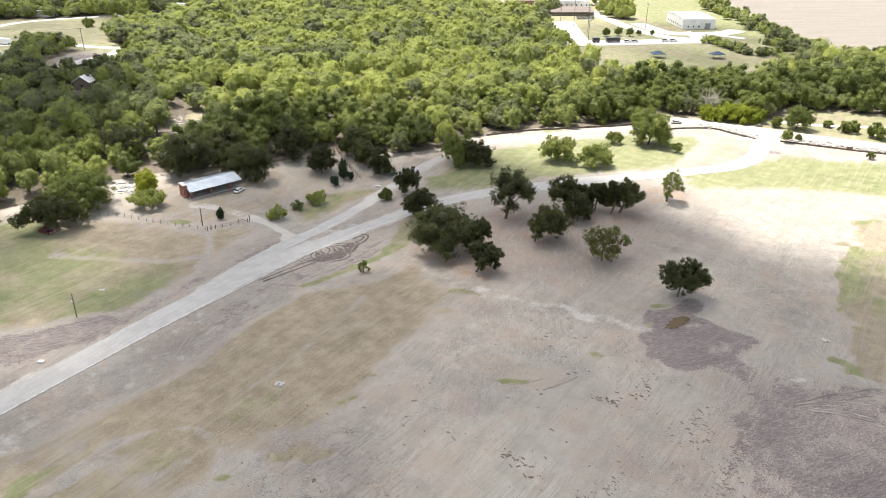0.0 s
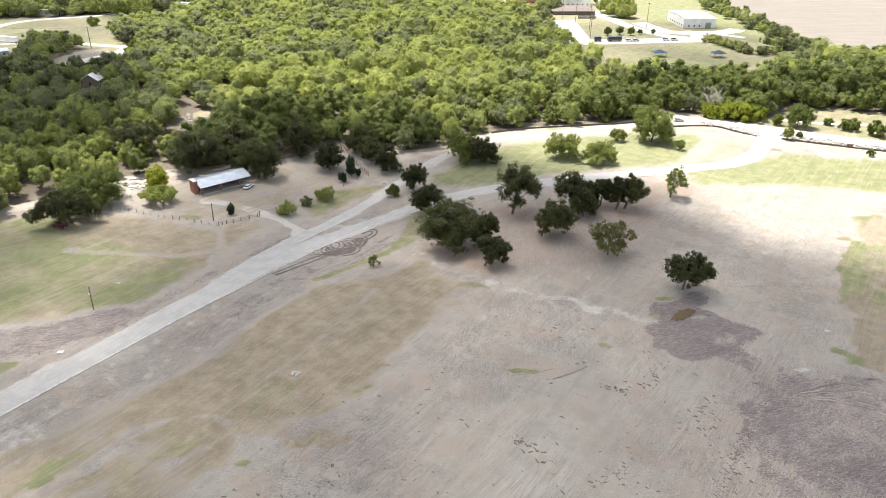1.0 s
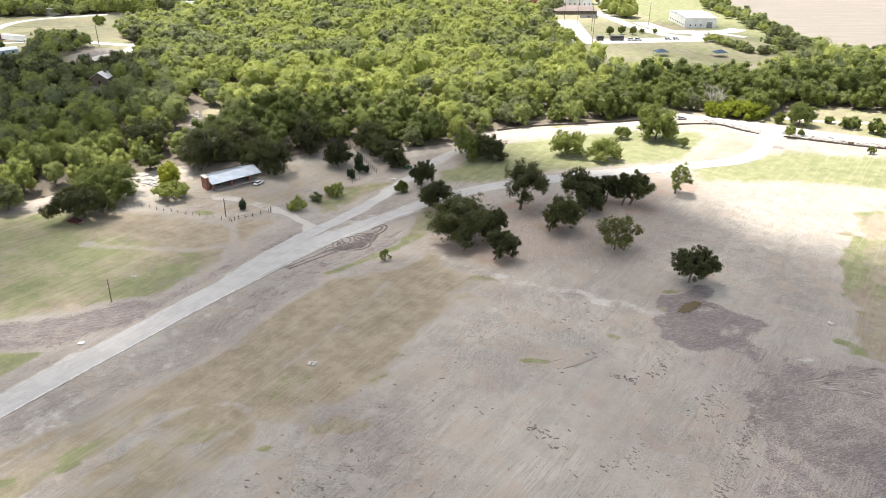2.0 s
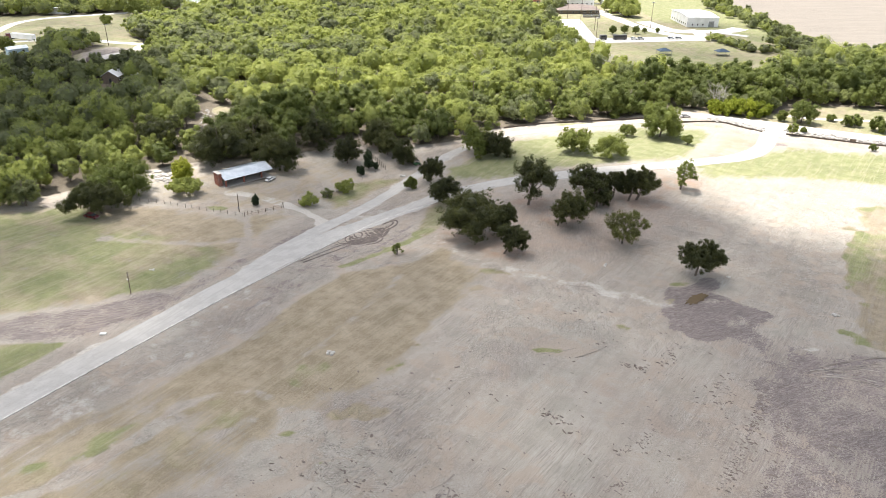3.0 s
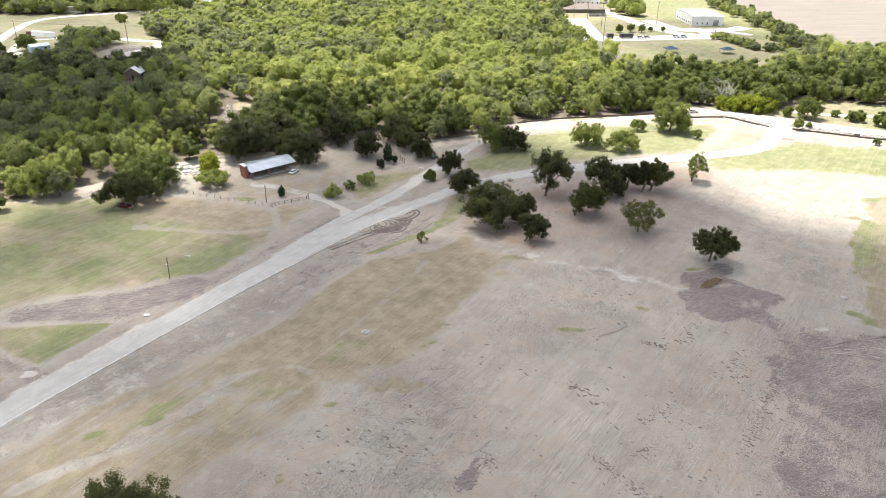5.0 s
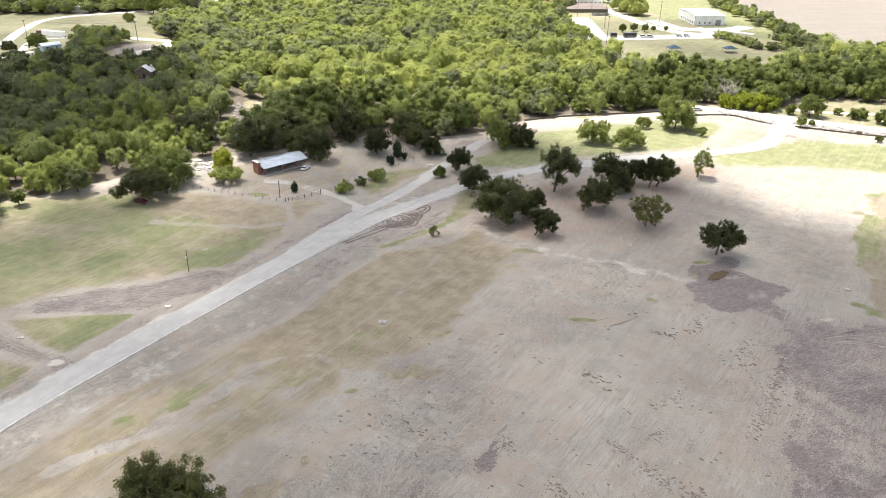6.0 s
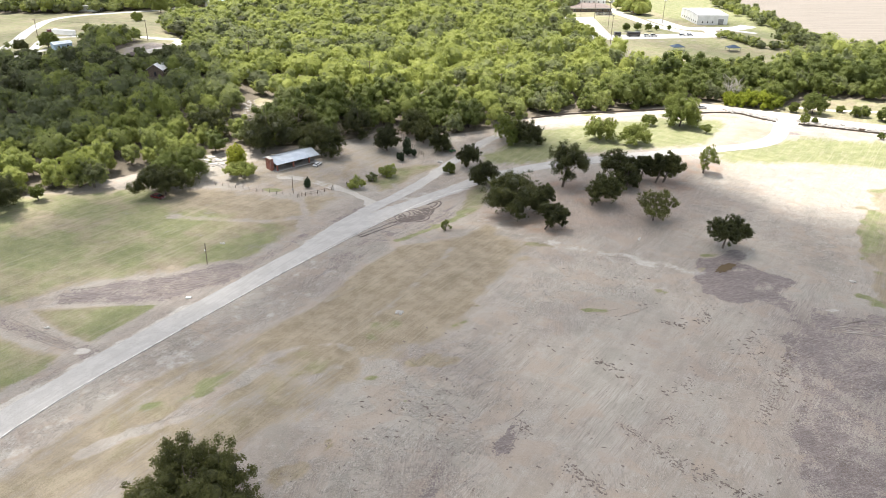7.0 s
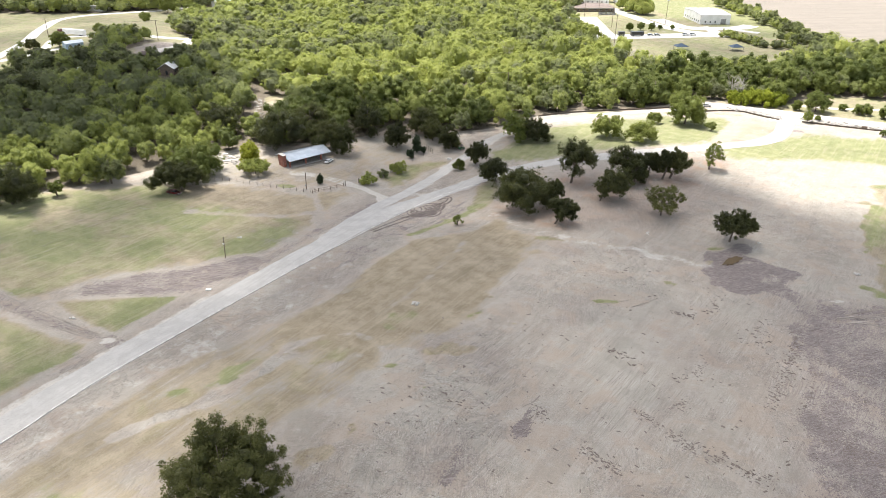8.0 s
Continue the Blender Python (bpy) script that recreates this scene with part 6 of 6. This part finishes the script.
# ---- buildings ----
def wall_openings(house, walls, win_w, win_h, sill, gap, material=M_GLASS):
    """Windows along walls given as (x0, y0, x1, y1) in the house's own frame, frames proud of the wall."""
    for x0, y0, x1, y1 in walls:
        a, b = Vector((x0, y0, 0)), Vector((x1, y1, 0))
        n = max(1, int((b - a).length / gap))
        turn = math.degrees(math.atan2(y1 - y0, x1 - x0))
        for k in range(n):
            p = a.lerp(b, (k + 0.5) / n)
            w = part("window", block(p.x, p.y, sill + win_h / 2, win_w + 0.2, 0.16, win_h + 0.2, turn), M_WHITE, house)
            part("pane", block(p.x, p.y, sill + win_h / 2, win_w, 0.2, win_h, turn), material, w, "dark window pane")


def gabled(name, x, y, turn, lx, ly, h, rise, wall_mat, roof_mat, label, over=0.5, windows=True, door=True, category="building"):
    b = thing(name, x, y, turn, label, category)
    part("wall", prism([(-ly / 2, -0.5), (ly / 2, -0.5), (ly / 2, h), (0, h + rise), (-ly / 2, h)], -lx / 2, lx / 2), wall_mat, b)
    b.children[0].matrix_basis = pose(0, 0, 0, 0, 0, 90)
    for s in (-1, 1):
        slope = math.hypot(ly / 2 + over, rise * (1 + 2 * over / ly))
        part("roof", block(0, s * (ly / 4 + over / 2), h + rise / 2 - rise * over / ly + 0.09, lx + 2 * over, slope, 0.14, 0, 0, -s * math.degrees(math.atan2(rise, ly / 2))), roof_mat, b)
    if windows:
        wall_openings(b, [(-lx / 2, -ly / 2, lx / 2, -ly / 2), (-lx / 2, ly / 2, lx / 2, ly / 2)], 1.2, 1.2, h * 0.35, 4.0)
    if door:
        # doorway without depth, its shade given by a near-black panel
        part("door", block(lx / 2, 0, 1.05, 0.16, 1.1, 2.1), M_DARK, b, "near-black panel standing for the doorway")
    return b


hall = gabled("metal_hall", -145.4, 583.6, 35.6, 24.0, 36.0, 7.0, 1.1, M_WHITE, M_WHITE, "large white metal hall with a low roof", 0.3, False, False)
wall_openings(hall, [(-12, -16, -12, 16)], 1.3, 1.2, 1.3, 4.0)
wall_openings(hall, [(-10, -18, 2, -18)], 1.0, 1.2, 1.3, 4.0)
part("rolling_door", block(6.5, -18, 2.1, 4.2, 0.2, 4.2), M_STEEL, hall, "grey rolling door")
part("downpipe", rod((-12.08, -18.08, 0), (-12.08, -18.08, 6.8), 0.09, 0.09, 6), M_STEEL, hall)
for k in range(4):
    part("roof_vent", rod((-6 + k * 4, 2, 7.6), (-6 + k * 4, 2, 8.8), 0.35, 0.25, 8), M_STEEL, hall, "small grey roof vent")


def hipped(name, x, y, turn, lx, ly, h, rise, wall_mat, roof_mat, label):
    b = thing(name, x, y, turn, label, "building")
    part("wall", block(0, 0, h / 2 - 0.25, lx, ly, h + 0.5), wall_mat, b)
    bm = bmesh.new()
    o, run = 1.0, min(lx, ly) / 2
    low = [bm.verts.new(p) for p in ((-lx / 2 - o, -ly / 2 - o, h), (lx / 2 + o, -ly / 2 - o, h), (lx / 2 + o, ly / 2 + o, h), (-lx / 2 - o, ly / 2 + o, h))]
    if lx >= ly:
        top = [bm.verts.new((-lx / 2 + run, 0, h + rise)), bm.verts.new((lx / 2 - run, 0, h + rise))]
        faces = ((low[0], low[1], top[1], top[0]), (low[1], low[2], top[1]), (low[2], low[3], top[0], top[1]), (low[3], low[0], top[0]))
    else:
        top = [bm.verts.new((0, -ly / 2 + run, h + rise)), bm.verts.new((0, ly / 2 - run, h + rise))]
        faces = ((low[0], low[1], top[0]), (low[1], low[2], top[1], top[0]), (low[2], low[3], top[1]), (low[3], low[0], top[0], top[1]))
    for f in faces:
        bm.faces.new(f)
    bm.faces.new(low[::-1])
    part("roof", bm, roof_mat, b)
    part("fascia", block(0, 0, h - 0.14, lx + 2.0, ly + 2.0, 0.25), M_WHITE, b, "pale eaves fascia")
    wall_openings(b, [(-lx / 2, -ly / 2, lx / 2, -ly / 2), (lx / 2, -ly / 2, lx / 2, ly / 2)], 1.6, 1.4, 1.0, 4.5)
    return b


hipped("school_building", -242, 580, 36, 34, 22, 3.2, 2.8, M_TIMBER, M_BROWNROOF, "long low school wing with a dark hipped roof")
gabled("school_hall", -262, 612, 36, 38, 26, 6.5, 0.8, M_WHITE, M_WHITE, "large pale flat-roofed school building", 0.4)
hipped("school_building", -299, 601, 36, 24, 14, 4.2, 2.2, M_BRICKLIGHT, M_BROWNROOF, "brick school wing with a brown hipped roof")
hipped("school_building", -300, 628, 36, 22, 14, 4.2, 2.2, M_BRICKLIGHT, M_BROWNROOF, "brick school wing with a brown hipped roof")
hipped("brick_house", -212, 600, 36, 12, 9, 3.2, 2.0, M_BRICK, M_BRICKLIGHT, "small house with a reddish roof near the street")
gabled("metal_shed", -232, 634, 36, 16, 10, 4, 1, M_WHITE, M_WHITE, "white metal shed behind the school", 0.3)
stand = thing("bleachers", -221, 562, 36, "dark metal bleachers beside the playing field", "bleachers")
for k in range(5):
    part("bench_row", block(0, k * 0.8 - 1.6, 0.4 + k * 0.4, 14, 0.5, 0.08), M_STEEL, stand)
    part("riser", block(0, k * 0.8 - 1.3, 0.2 + k * 0.4, 14, 0.06, 0.4), M_DARK, stand)
for s in (-6.5, 0, 6.5):
    part("support", block(s, 0.4, 0.9, 0.12, 3.6, 1.8), M_STEEL, stand)


def canopy(x, y, turn):
    c = thing("shade_canopy", x, y, turn, "dark blue pyramid shade canopy on steel posts", "canopy", "ball field canopies")
    bm = bmesh.new()
    low = [bm.verts.new(p) for p in ((-4.2, -3.2, 2.7), (4.2, -3.2, 2.7), (4.2, 3.2, 2.7), (-4.2, 3.2, 2.7))]
    inner = [bm.verts.new(p) for p in ((-4.1, -3.1, 2.6), (4.1, -3.1, 2.6), (4.1, 3.1, 2.6), (-4.1, 3.1, 2.6))]
    top = [bm.verts.new((-0.8, 0, 4.3)), bm.verts.new((0.8, 0, 4.3))]
    for f in ((low[0], low[1], top[1], top[0]), (low[1], low[2], top[1]), (low[2], low[3], top[0], top[1]), (low[3], low[0], top[0])):
        bm.faces.new(f)
    bm.faces.new(inner)
    for i in range(4):
        bm.faces.new((low[i], inner[i], inner[(i + 1) % 4], low[(i + 1) % 4]))
    part("fabric", bm, M_BLUE, c)
    for px in (-3.8, 3.8):
        for py in (-2.8, 2.8):
            part("post", rod((px, py, -0.3), (px, py, 2.7), 0.08, 0.08, 6), M_STEEL, c)
    part("bench", block(0, 1.6, 0.45, 5.5, 0.5, 0.08), M_STEEL, c)


canopy(-130.0, 455.5, 40)
canopy(-98.7, 474.5, 40)

cabin = gabled("cabin", -322.5, 199.0, -62, 9.0, 7.6, 3.4, 2.4, M_TIMBER, M_WHITE, "dark timber cabin with a pale metal roof among trees", 0.6)
gabled("lean_to", -317, 205.5, -62, 5.0, 4.0, 2.6, 1.0, M_TIMBER, M_WHITE, "small pale-roofed outbuilding beside the cabin", 0.4, False)
gabled("house", -354, 174.5, 30, 8.5, 5.5, 2.8, 1.4, M_BLUEPAINT, M_ROOF, "small house with a bluish metal roof in the trees", 0.6)
gabled("carport", -347.5, 176, 30, 5.0, 5.0, 2.4, 0.8, M_BLUEPAINT, M_ROOF, "pale-roofed carport beside the house", 0.3, False, False)
gabled("blue_shed", -402.5, 198.5, 75, 9.5, 6.0, 3.0, 1.0, M_BLUEPAINT, M_ROOF, "pale blue metal shed beside the farm road", 0.4, True)
gabled("dog_house", -348.5, 205, 30, 3.2, 2.6, 1.8, 1.2, M_TIMBER, M_BROWNROOF, "small dark timber hut by the drive", 0.3, False)
gabled("barn", -572, 330, 20, 20, 12, 4.5, 1.6, M_WHITE, M_WHITE, "long white barn beyond the far trees", 0.4, False)
gabled("barn", -505, 408, 20, 22, 12, 4.5, 1.6, M_WHITE, M_ROOF, "pale metal barn beyond the far trees", 0.4, False)
gabled("barn", -436, 402, 20, 20, 12, 5.0, 1.8, M_WHITE, M_WHITE, "white-roofed barn in the woods", 0.4, False)
gabled("house", -392, 430, 20, 14, 10, 5.0, 2.2, M_WHITE, M_WHITE, "white-roofed house in the woods", 0.4, False)

left_poles = [pole("power_pole", -453.3, 215.1, 11.5, 0.2, "tall wooden power pole beside the country road", (0.2, 0), 1, 60, "power poles"),
              pole("power_pole", -371.5, 232.0, 11.5, 0.2, "tall wooden power pole beside the farm road", (0, 0), 1, 60, "power poles"),
              pole("power_pole", -306.0, 246.0, 13.5, 0.2, "tall wooden power pole in the woodland", (0, 0), 1, 60, "power poles"),
              pole("power_pole", -236.0, 262.0, 14.5, 0.2, "tall wooden power pole in the woodland", (0, 0), 1, 60, "power poles"),
              pole("power_pole", -168.0, 279.0, 14.5, 0.2, "tall wooden power pole in the woodland", (0, 0), 1, 60, "power poles"),
              pole("power_pole", -100.0, 352.0, 14.5, 0.2, "tall wooden power pole in the woodland", (0, 0), 1, 30, "power poles")]
spans = [o.location + Vector((0, 0, h)) for o, h in zip(left_poles, (11.2, 11.2, 13.2, 14.2, 14.2, 14.2))]
for off in (-0.9, 0.0, 0.9):
    bm = bmesh.new()
    for a, b in zip(spans[:-1], spans[1:]):
        pts = [a.lerp(b, k / 8) + Vector((0.4 * off, off, -6.0 * (k / 8) * (1 - k / 8))) for k in range(9)]
        for p, q in zip(pts[:-1], pts[1:]):
            rod(p, q, 0.014, 0.014, 4, bm)
    me = bpy.data.meshes.new("power_line")
    bm.to_mesh(me), bm.free()
    me.materials.append(M_WIRE)
    tagged(new("power_line", me), "thin sagging black power line above the trees", "cable", "power lines", "structure")
for x, y in ((-233.2, 541.7), (-214.8, 523.8), (-197.7, 509.2), (-165.7, 539.7), (-174.3, 451.2)):
    p = pole("field_light", x, y, 19.0, 0.18, "tall dark floodlight pole at the playing field", (0, 0), 0, 40, "field lights")
    part("light_bar", block(0, 0, 18.6, 2.4, 0.2, 0.25), M_STEEL, p)
    for s in (-0.9, -0.3, 0.3, 0.9):
        part("floodlight", block(s, -0.2, 18.95, 0.4, 0.3, 0.4), M_WHITE, p)
for k, (x, y) in enumerate(((-181.4, 502.8), (-175.2, 509.9), (-167.9, 512.5), (-164, 520.6), (-156.3, 526.1))):
    tree("street_tree", x, y, 6.0 if k < 3 else 3.6, 5.0 if k < 3 else 3.2, 70 + k, "small round green tree at the field's edge", 0.2, M_ELM, 0.3, 0.7, 0.6, group="school field trees")
for k, (x, y, h, w) in enumerate(((-414.5, 198, 9.0, 9.6), (-428, 190, 6.5, 8), (-512, 352, 13, 13), (-458, 333, 13, 14), (-440, 320, 10, 10), (-560, 345, 5, 6), (-486, 310, 6, 8), (-478, 305, 4, 5), (-432, 236, 6, 6), (-354, 246, 7, 6))):
    tree("field_tree", x, y, h, w, 80 + k, "rounded green tree in the dry field by the road", 0.12, M_OAK if k == 1 else M_ELM, 0.6, 0.8, 0.5, group="field trees")


# bare grey trees standing in the wood
def snag(x, y, h, seed, label):
    rng = np.random.default_rng(seed)
    s = thing("dead_tree", x, y, 0, label, "tree", "dead trees")
    v, f = wood_frame(rng, h, h * 0.8, 0.3, 2, 0.8, 14, 1.0)
    part("trunk", mesh_of("trunk", v, f, M_DEAD, True), None, s)
    for k in range(26):
        a, z = rng.uniform(0, 6.28), rng.uniform(0.45, 0.95) * h
        start = Vector((math.cos(a), math.sin(a), 0)) * rng.uniform(0, 0.16) * h + Vector((0, 0, z))
        part("branch", rod(start, start + Vector((math.cos(a), math.sin(a), rng.uniform(0.4, 1.3))) * h * 0.2, 0.08, 0.02, 5), M_DEAD, s)


snag(-136.5, 375, 14, 1, "bare pale dead tree rising from the wood")
snag(-205, 350, 13, 2, "leafless grey tree among green crowns")
snag(-74.5, 351, 13, 3, "pale dead trunks at the woodland edge")
snag(-70.5, 352, 12, 4, "pale dead trunks at the woodland edge")


# ---- small things on the ground ----
w = thing("utility_box", -150.8, 67.6, 35, "white concrete utility box lid set by the road", "utility box")
part("frame", block(0, 0, 0.12, 1.5, 1.0, 0.3, bevel=0.03), M_KERB, w)
part("lid", block(0, 0, 0.3, 1.25, 0.8, 0.08, bevel=0.02), M_WHITE, w, "white lid")
part("handle", block(0.2, 0, 0.36, 0.25, 0.06, 0.04), M_DARK, w)
b = thing("concrete_trough", -154.9, 201.9, 20, "short white concrete block beside the track", "block")
part("block", block(0, 0, 0.3, 1.9, 0.7, 0.6, bevel=0.06), M_KERB, b)
for x, y, r, s in ((-95.3, 87.8, 0.9, 1), (-27, 175, 0.5, 2), (-58, 163, 0.6, 3), (0.5, 170, 0.8, 4), (-168, 38, 0.6, 5), (-167, 95, 0.5, 6)):
    heap = thing("rubble_heap", x, y, s * 40, "small heap of pale broken rubble on the soil", "rubble", "rubble heaps")
    bm = bmesh.new()
    rng = np.random.default_rng(s)
    for k in range(7):
        made = bmesh.ops.create_icosphere(bm, subdivisions=1, radius=r * rng.uniform(0.3, 0.6), matrix=Matrix.Translation((rng.normal(0, r * 0.7), rng.normal(0, r * 0.4), r * 0.15)))
        for v in made["verts"]:
            v.co += Vector(rng.normal(0, r * 0.06, 3))
    part("stones", bm, M_STONE, heap)
hose = curve_through([(-68.5, 253), (-66.7, 249.7), (-64.6, 246.5), (-61.9, 245.6), (-58.5, 245.8)], 0.5)
bm = bmesh.new()
for (ax, ay), (bx, by) in zip(hose[:-1], hose[1:]):
    rod(at(ax, ay, 0.1), at(bx, by, 0.1), 0.11, 0.11, 6, bm)
me = bpy.data.meshes.new("hose")
bm.to_mesh(me), bm.free()
me.materials.append(M_HOSE)
tagged(new("hose", me), "curved pale hose lying on dry grass", "hose")

board = thing("notice_board", -10.4, 330.6, 8, "small brown notice board at the silt barrier", "sign")
part("panel", block(0, 0, 1.25, 2.3, 0.08, 1.0, bevel=0.02), M_TIMBER, board, "weathered brown panel")
for x in (-0.9, 0.9):
    part("post", rod((x, 0.06, -0.3), (x, 0.06, 1.7), 0.06, 0.055, 7), M_GREYWOOD, board)

# puddle in a shallow pit
bm = bmesh.new()
ring = [bm.verts.new((math.cos(a) * 4.0 * (1 + 0.4 * noise.noise(Vector((math.cos(a) * 3, math.sin(a) * 3, 1)))), math.sin(a) * 1.5 * (1 + 0.5 * noise.noise(Vector((math.cos(a) * 4, math.sin(a) * 4, 4)))), 0)) for a in np.linspace(0, 2 * math.pi, 90)[:-1]]
bm.faces.new(ring)
me = bpy.data.meshes.new("puddle")
bm.to_mesh(me), bm.free()
me.materials.append(M_WATER)
puddle = structure("puddle", me, "shallow brown puddle in dark wet clay", "water")
puddle.matrix_world = Matrix.Translation(at(-31.2, 158.4, -0.05)) @ pose(0, 0, 0, 0, 0, 70)

# looping tyre tracks on the graded verge, and long ruts in the clay
rng = np.random.default_rng(77)
for k in range(12):
    cx, cy, rx, ry = -133.0 + rng.normal(0, 1.3), 150 + rng.normal(0, 6.0), rng.uniform(2.0, 4.6), rng.uniform(3.0, 8.0)
    a0, span = rng.uniform(-0.9, 0.9), rng.uniform(1.2, 2.4)
    for gap in (-0.8, 0.8):
        arc = [(cx + (rx + gap) * math.cos(a0 + t), cy + (ry + gap) * math.sin(a0 + t)) for t in np.linspace(-span, span, 12)]
        structure("tyre_track", ribbon("tyre_track", arc, rng.uniform(0.34, 0.62), M_TRACK, rng.uniform(0.045, 0.085), 0.7, 0.24, k), "dark looping tyre track in graded clay", "track")
for k, line in enumerate((((-136, 122), (-135, 131), (-134, 139), (-132, 145)), ((-134.5, 122), (-133, 132), (-131.5, 142), (-129, 150)))):
    structure("tyre_track", ribbon("tyre_track", line, 0.42, M_TRACK, 0.06, 1.0, 0.24, 30 + k), "dark rut pressed into graded clay", "track")

for k in range(7):
    off = (k - 3) * 1.5 + rng.uniform(-0.3, 0.3)
    line = [(-178.5 + 0.5 * off, 48.5 - 0.5 * off), (-169 + 0.7 * off, 58.5 - 0.6 * off), (-159.5 + 0.8 * off, 71 - 0.5 * off), (-152 + 0.45 * off, 82 - 0.2 * off), (-149.5 + 0.2 * off, 95)]
    structure("tyre_track", ribbon("tyre_track", line[k % 2:5 - k % 3 // 2], rng.uniform(0.14, 0.26), M_RUT, 0.035, 0.9, 0.3, 90 + k), "faint curved wheel rut in grey graded clay", "track")
for k in range(5):
    off = (k - 2) * 1.0
    structure("tyre_track", ribbon("tyre_track", [(-205, 31 + off), (-186, 32.5 + off), (-170, 34.2 + 0.8 * off), (-156, 36.3 + 0.6 * off)], rng.uniform(0.14, 0.26), M_RUT, 0.035, 0.9, 0.3, 110 + k), "faint wheel rut along the dirt lane", "track")

# crumbled ridges left by machines, fanning out over the damp clay
def rut_bundle(line, count, spread, material, label, seed, width=(0.14, 0.3), splay=0.0):
    rng = np.random.default_rng(seed)
    q = np.array(line, float)
    way = q[-1] - q[0]
    side = np.array((-way[1], way[0])) / np.hypot(*way)
    for k in range(count):
        off = (k - (count - 1) / 2) * spread / max(1, count - 1) + rng.normal(0, 0.12 * spread)
        a, b = rng.uniform(0, 0.25), rng.uniform(0.75, 1.0)
        full = curve_through(q, 1.5)
        grow = 1 + splay * np.linspace(0, 1, len(full))[:, None]
        full = full + side * off * grow + np.cumsum(rng.normal(0, 0.05, (len(full), 2)), 0)
        cut = full[int(a * len(full)):max(int(a * len(full)) + 4, int(b * len(full)))]
        structure("tyre_track", ribbon("tyre_track", cut, rng.uniform(*width), material, 0.045, 0.8, 0.3, seed * 20 + k), label, "track")


FAN = "pale crumbled ridge between wheel ruts in damp clay"
rut_bundle([(-1.8, 140), (4.1, 146.5), (9, 151.5), (15, 156)], 5, 1.6, M_RUT, FAN, 301, (0.06, 0.13), 2.6)
rut_bundle([(-1, 139.5), (6.3, 144), (15, 146)], 5, 1.6, M_RIDGE, FAN, 302, (0.06, 0.12), 3.0)
for k, line in enumerate((((-55.6, 111), (-48.8, 118.7)), ((-47.2, 115.4), (-43, 123.5)), ((-61.8, 146.3), (-56.7, 148.6)), ((-53, 64.5), (-51.4, 69.8)), ((-49, 60), (-50.4, 66.5)))):
    mid = ((line[0][0] + line[1][0]) / 2 + 0.3, (line[0][1] + line[1][1]) / 2)
    structure("tyre_track", ribbon("tyre_track", (line[0], mid, line[1]), (0.1, 0.09, 0.45, 0.12, 0.12)[k], M_RUT, 0.08, 0.7, 0.25, 350 + k), "short dark furrow scraped in bare soil", "track")


def clods():
    """Dark clods and bucket marks strewn over the scraped soil."""
    rng = np.random.default_rng(9)
    spots = [rng.uniform((-72, 25), (12, 145), (520, 2)), rng.uniform((-85, 5), (0, 60), (200, 2)), band([(-9.8, 129), (-7.7, 119.3), (-8.6, 110), (-9, 92)], 3.0, 260, 10), band([(-32.8, 76.2), (-26.3, 74), (-14.9, 71.7), (-6, 71)], 3.4, 240, 11), band([(-5, 60), (-3, 100), (-3, 118)], 2.5, 110, 16),
             band([(-45, 95), (-38, 92)], 3, 30, 12), band([(-37.5, 60), (-30, 58)], 3.4, 110, 13), band([(-48, 63), (-50, 66)], 4, 60, 14), band([(-27.5, 92), (-23.8, 102)], 2.4, 60, 17), band([(-27.3, 80.8), (-24, 85.1)], 2.4, 40, 18),
             band([(0.8, 91.7), (7.1, 88.7), (12.8, 89)], 3.5, 110, 19), band([(-17.2, 126.8), (-14.3, 114.8)], 4, 70, 20), band([(-38, 118.8), (-33, 120)], 2, 40, 21), band([(-29.6, 124.4), (-28.9, 133.1)], 2.4, 40, 22), rng.normal((-68, 62), (10, 18), (230, 2))]
    verts, faces = [], []
    for x, y in np.vstack(spots):
        a = rng.normal(-0.18, 0.3) if rng.random() < 0.75 else rng.uniform(0, 3.1)
        lx = 0.07 + 0.55 * rng.random() ** 2.5
        ly, h = lx * rng.uniform(0.3, 0.75) * min(1.0, 0.34 / lx), rng.uniform(0.02, 0.08)
        c, s = math.cos(a), math.sin(a)
        z = float(land(x, y)) + 0.06
        off = len(verts)
        for u, v, k in ((-1, -1, -0.12), (1, -1, -0.12), (1.1, 0.9, -0.12), (-0.9, 1, -0.12), (-0.5, -0.4, h), (0.6, -0.5, h * 0.8), (0.4, 0.5, h * 1.1), (-0.5, 0.4, h * 0.7)):
            u, v = u * rng.uniform(0.55, 1.3), v * rng.uniform(0.5, 1.4)
            verts.append((x + u * lx * c - v * ly * s, y + u * lx * s + v * ly * c, z + k))
        faces.extend(tuple(i + off for i in f) for f in ((4, 5, 6, 7), (0, 1, 5, 4), (1, 2, 6, 5), (2, 3, 7, 6), (3, 0, 4, 7)))
    structure("clods", mesh_of("clods", verts, faces, M_CLOD), "dark clods of clay strewn over scraped soil", "soil", "stuff")


clods()
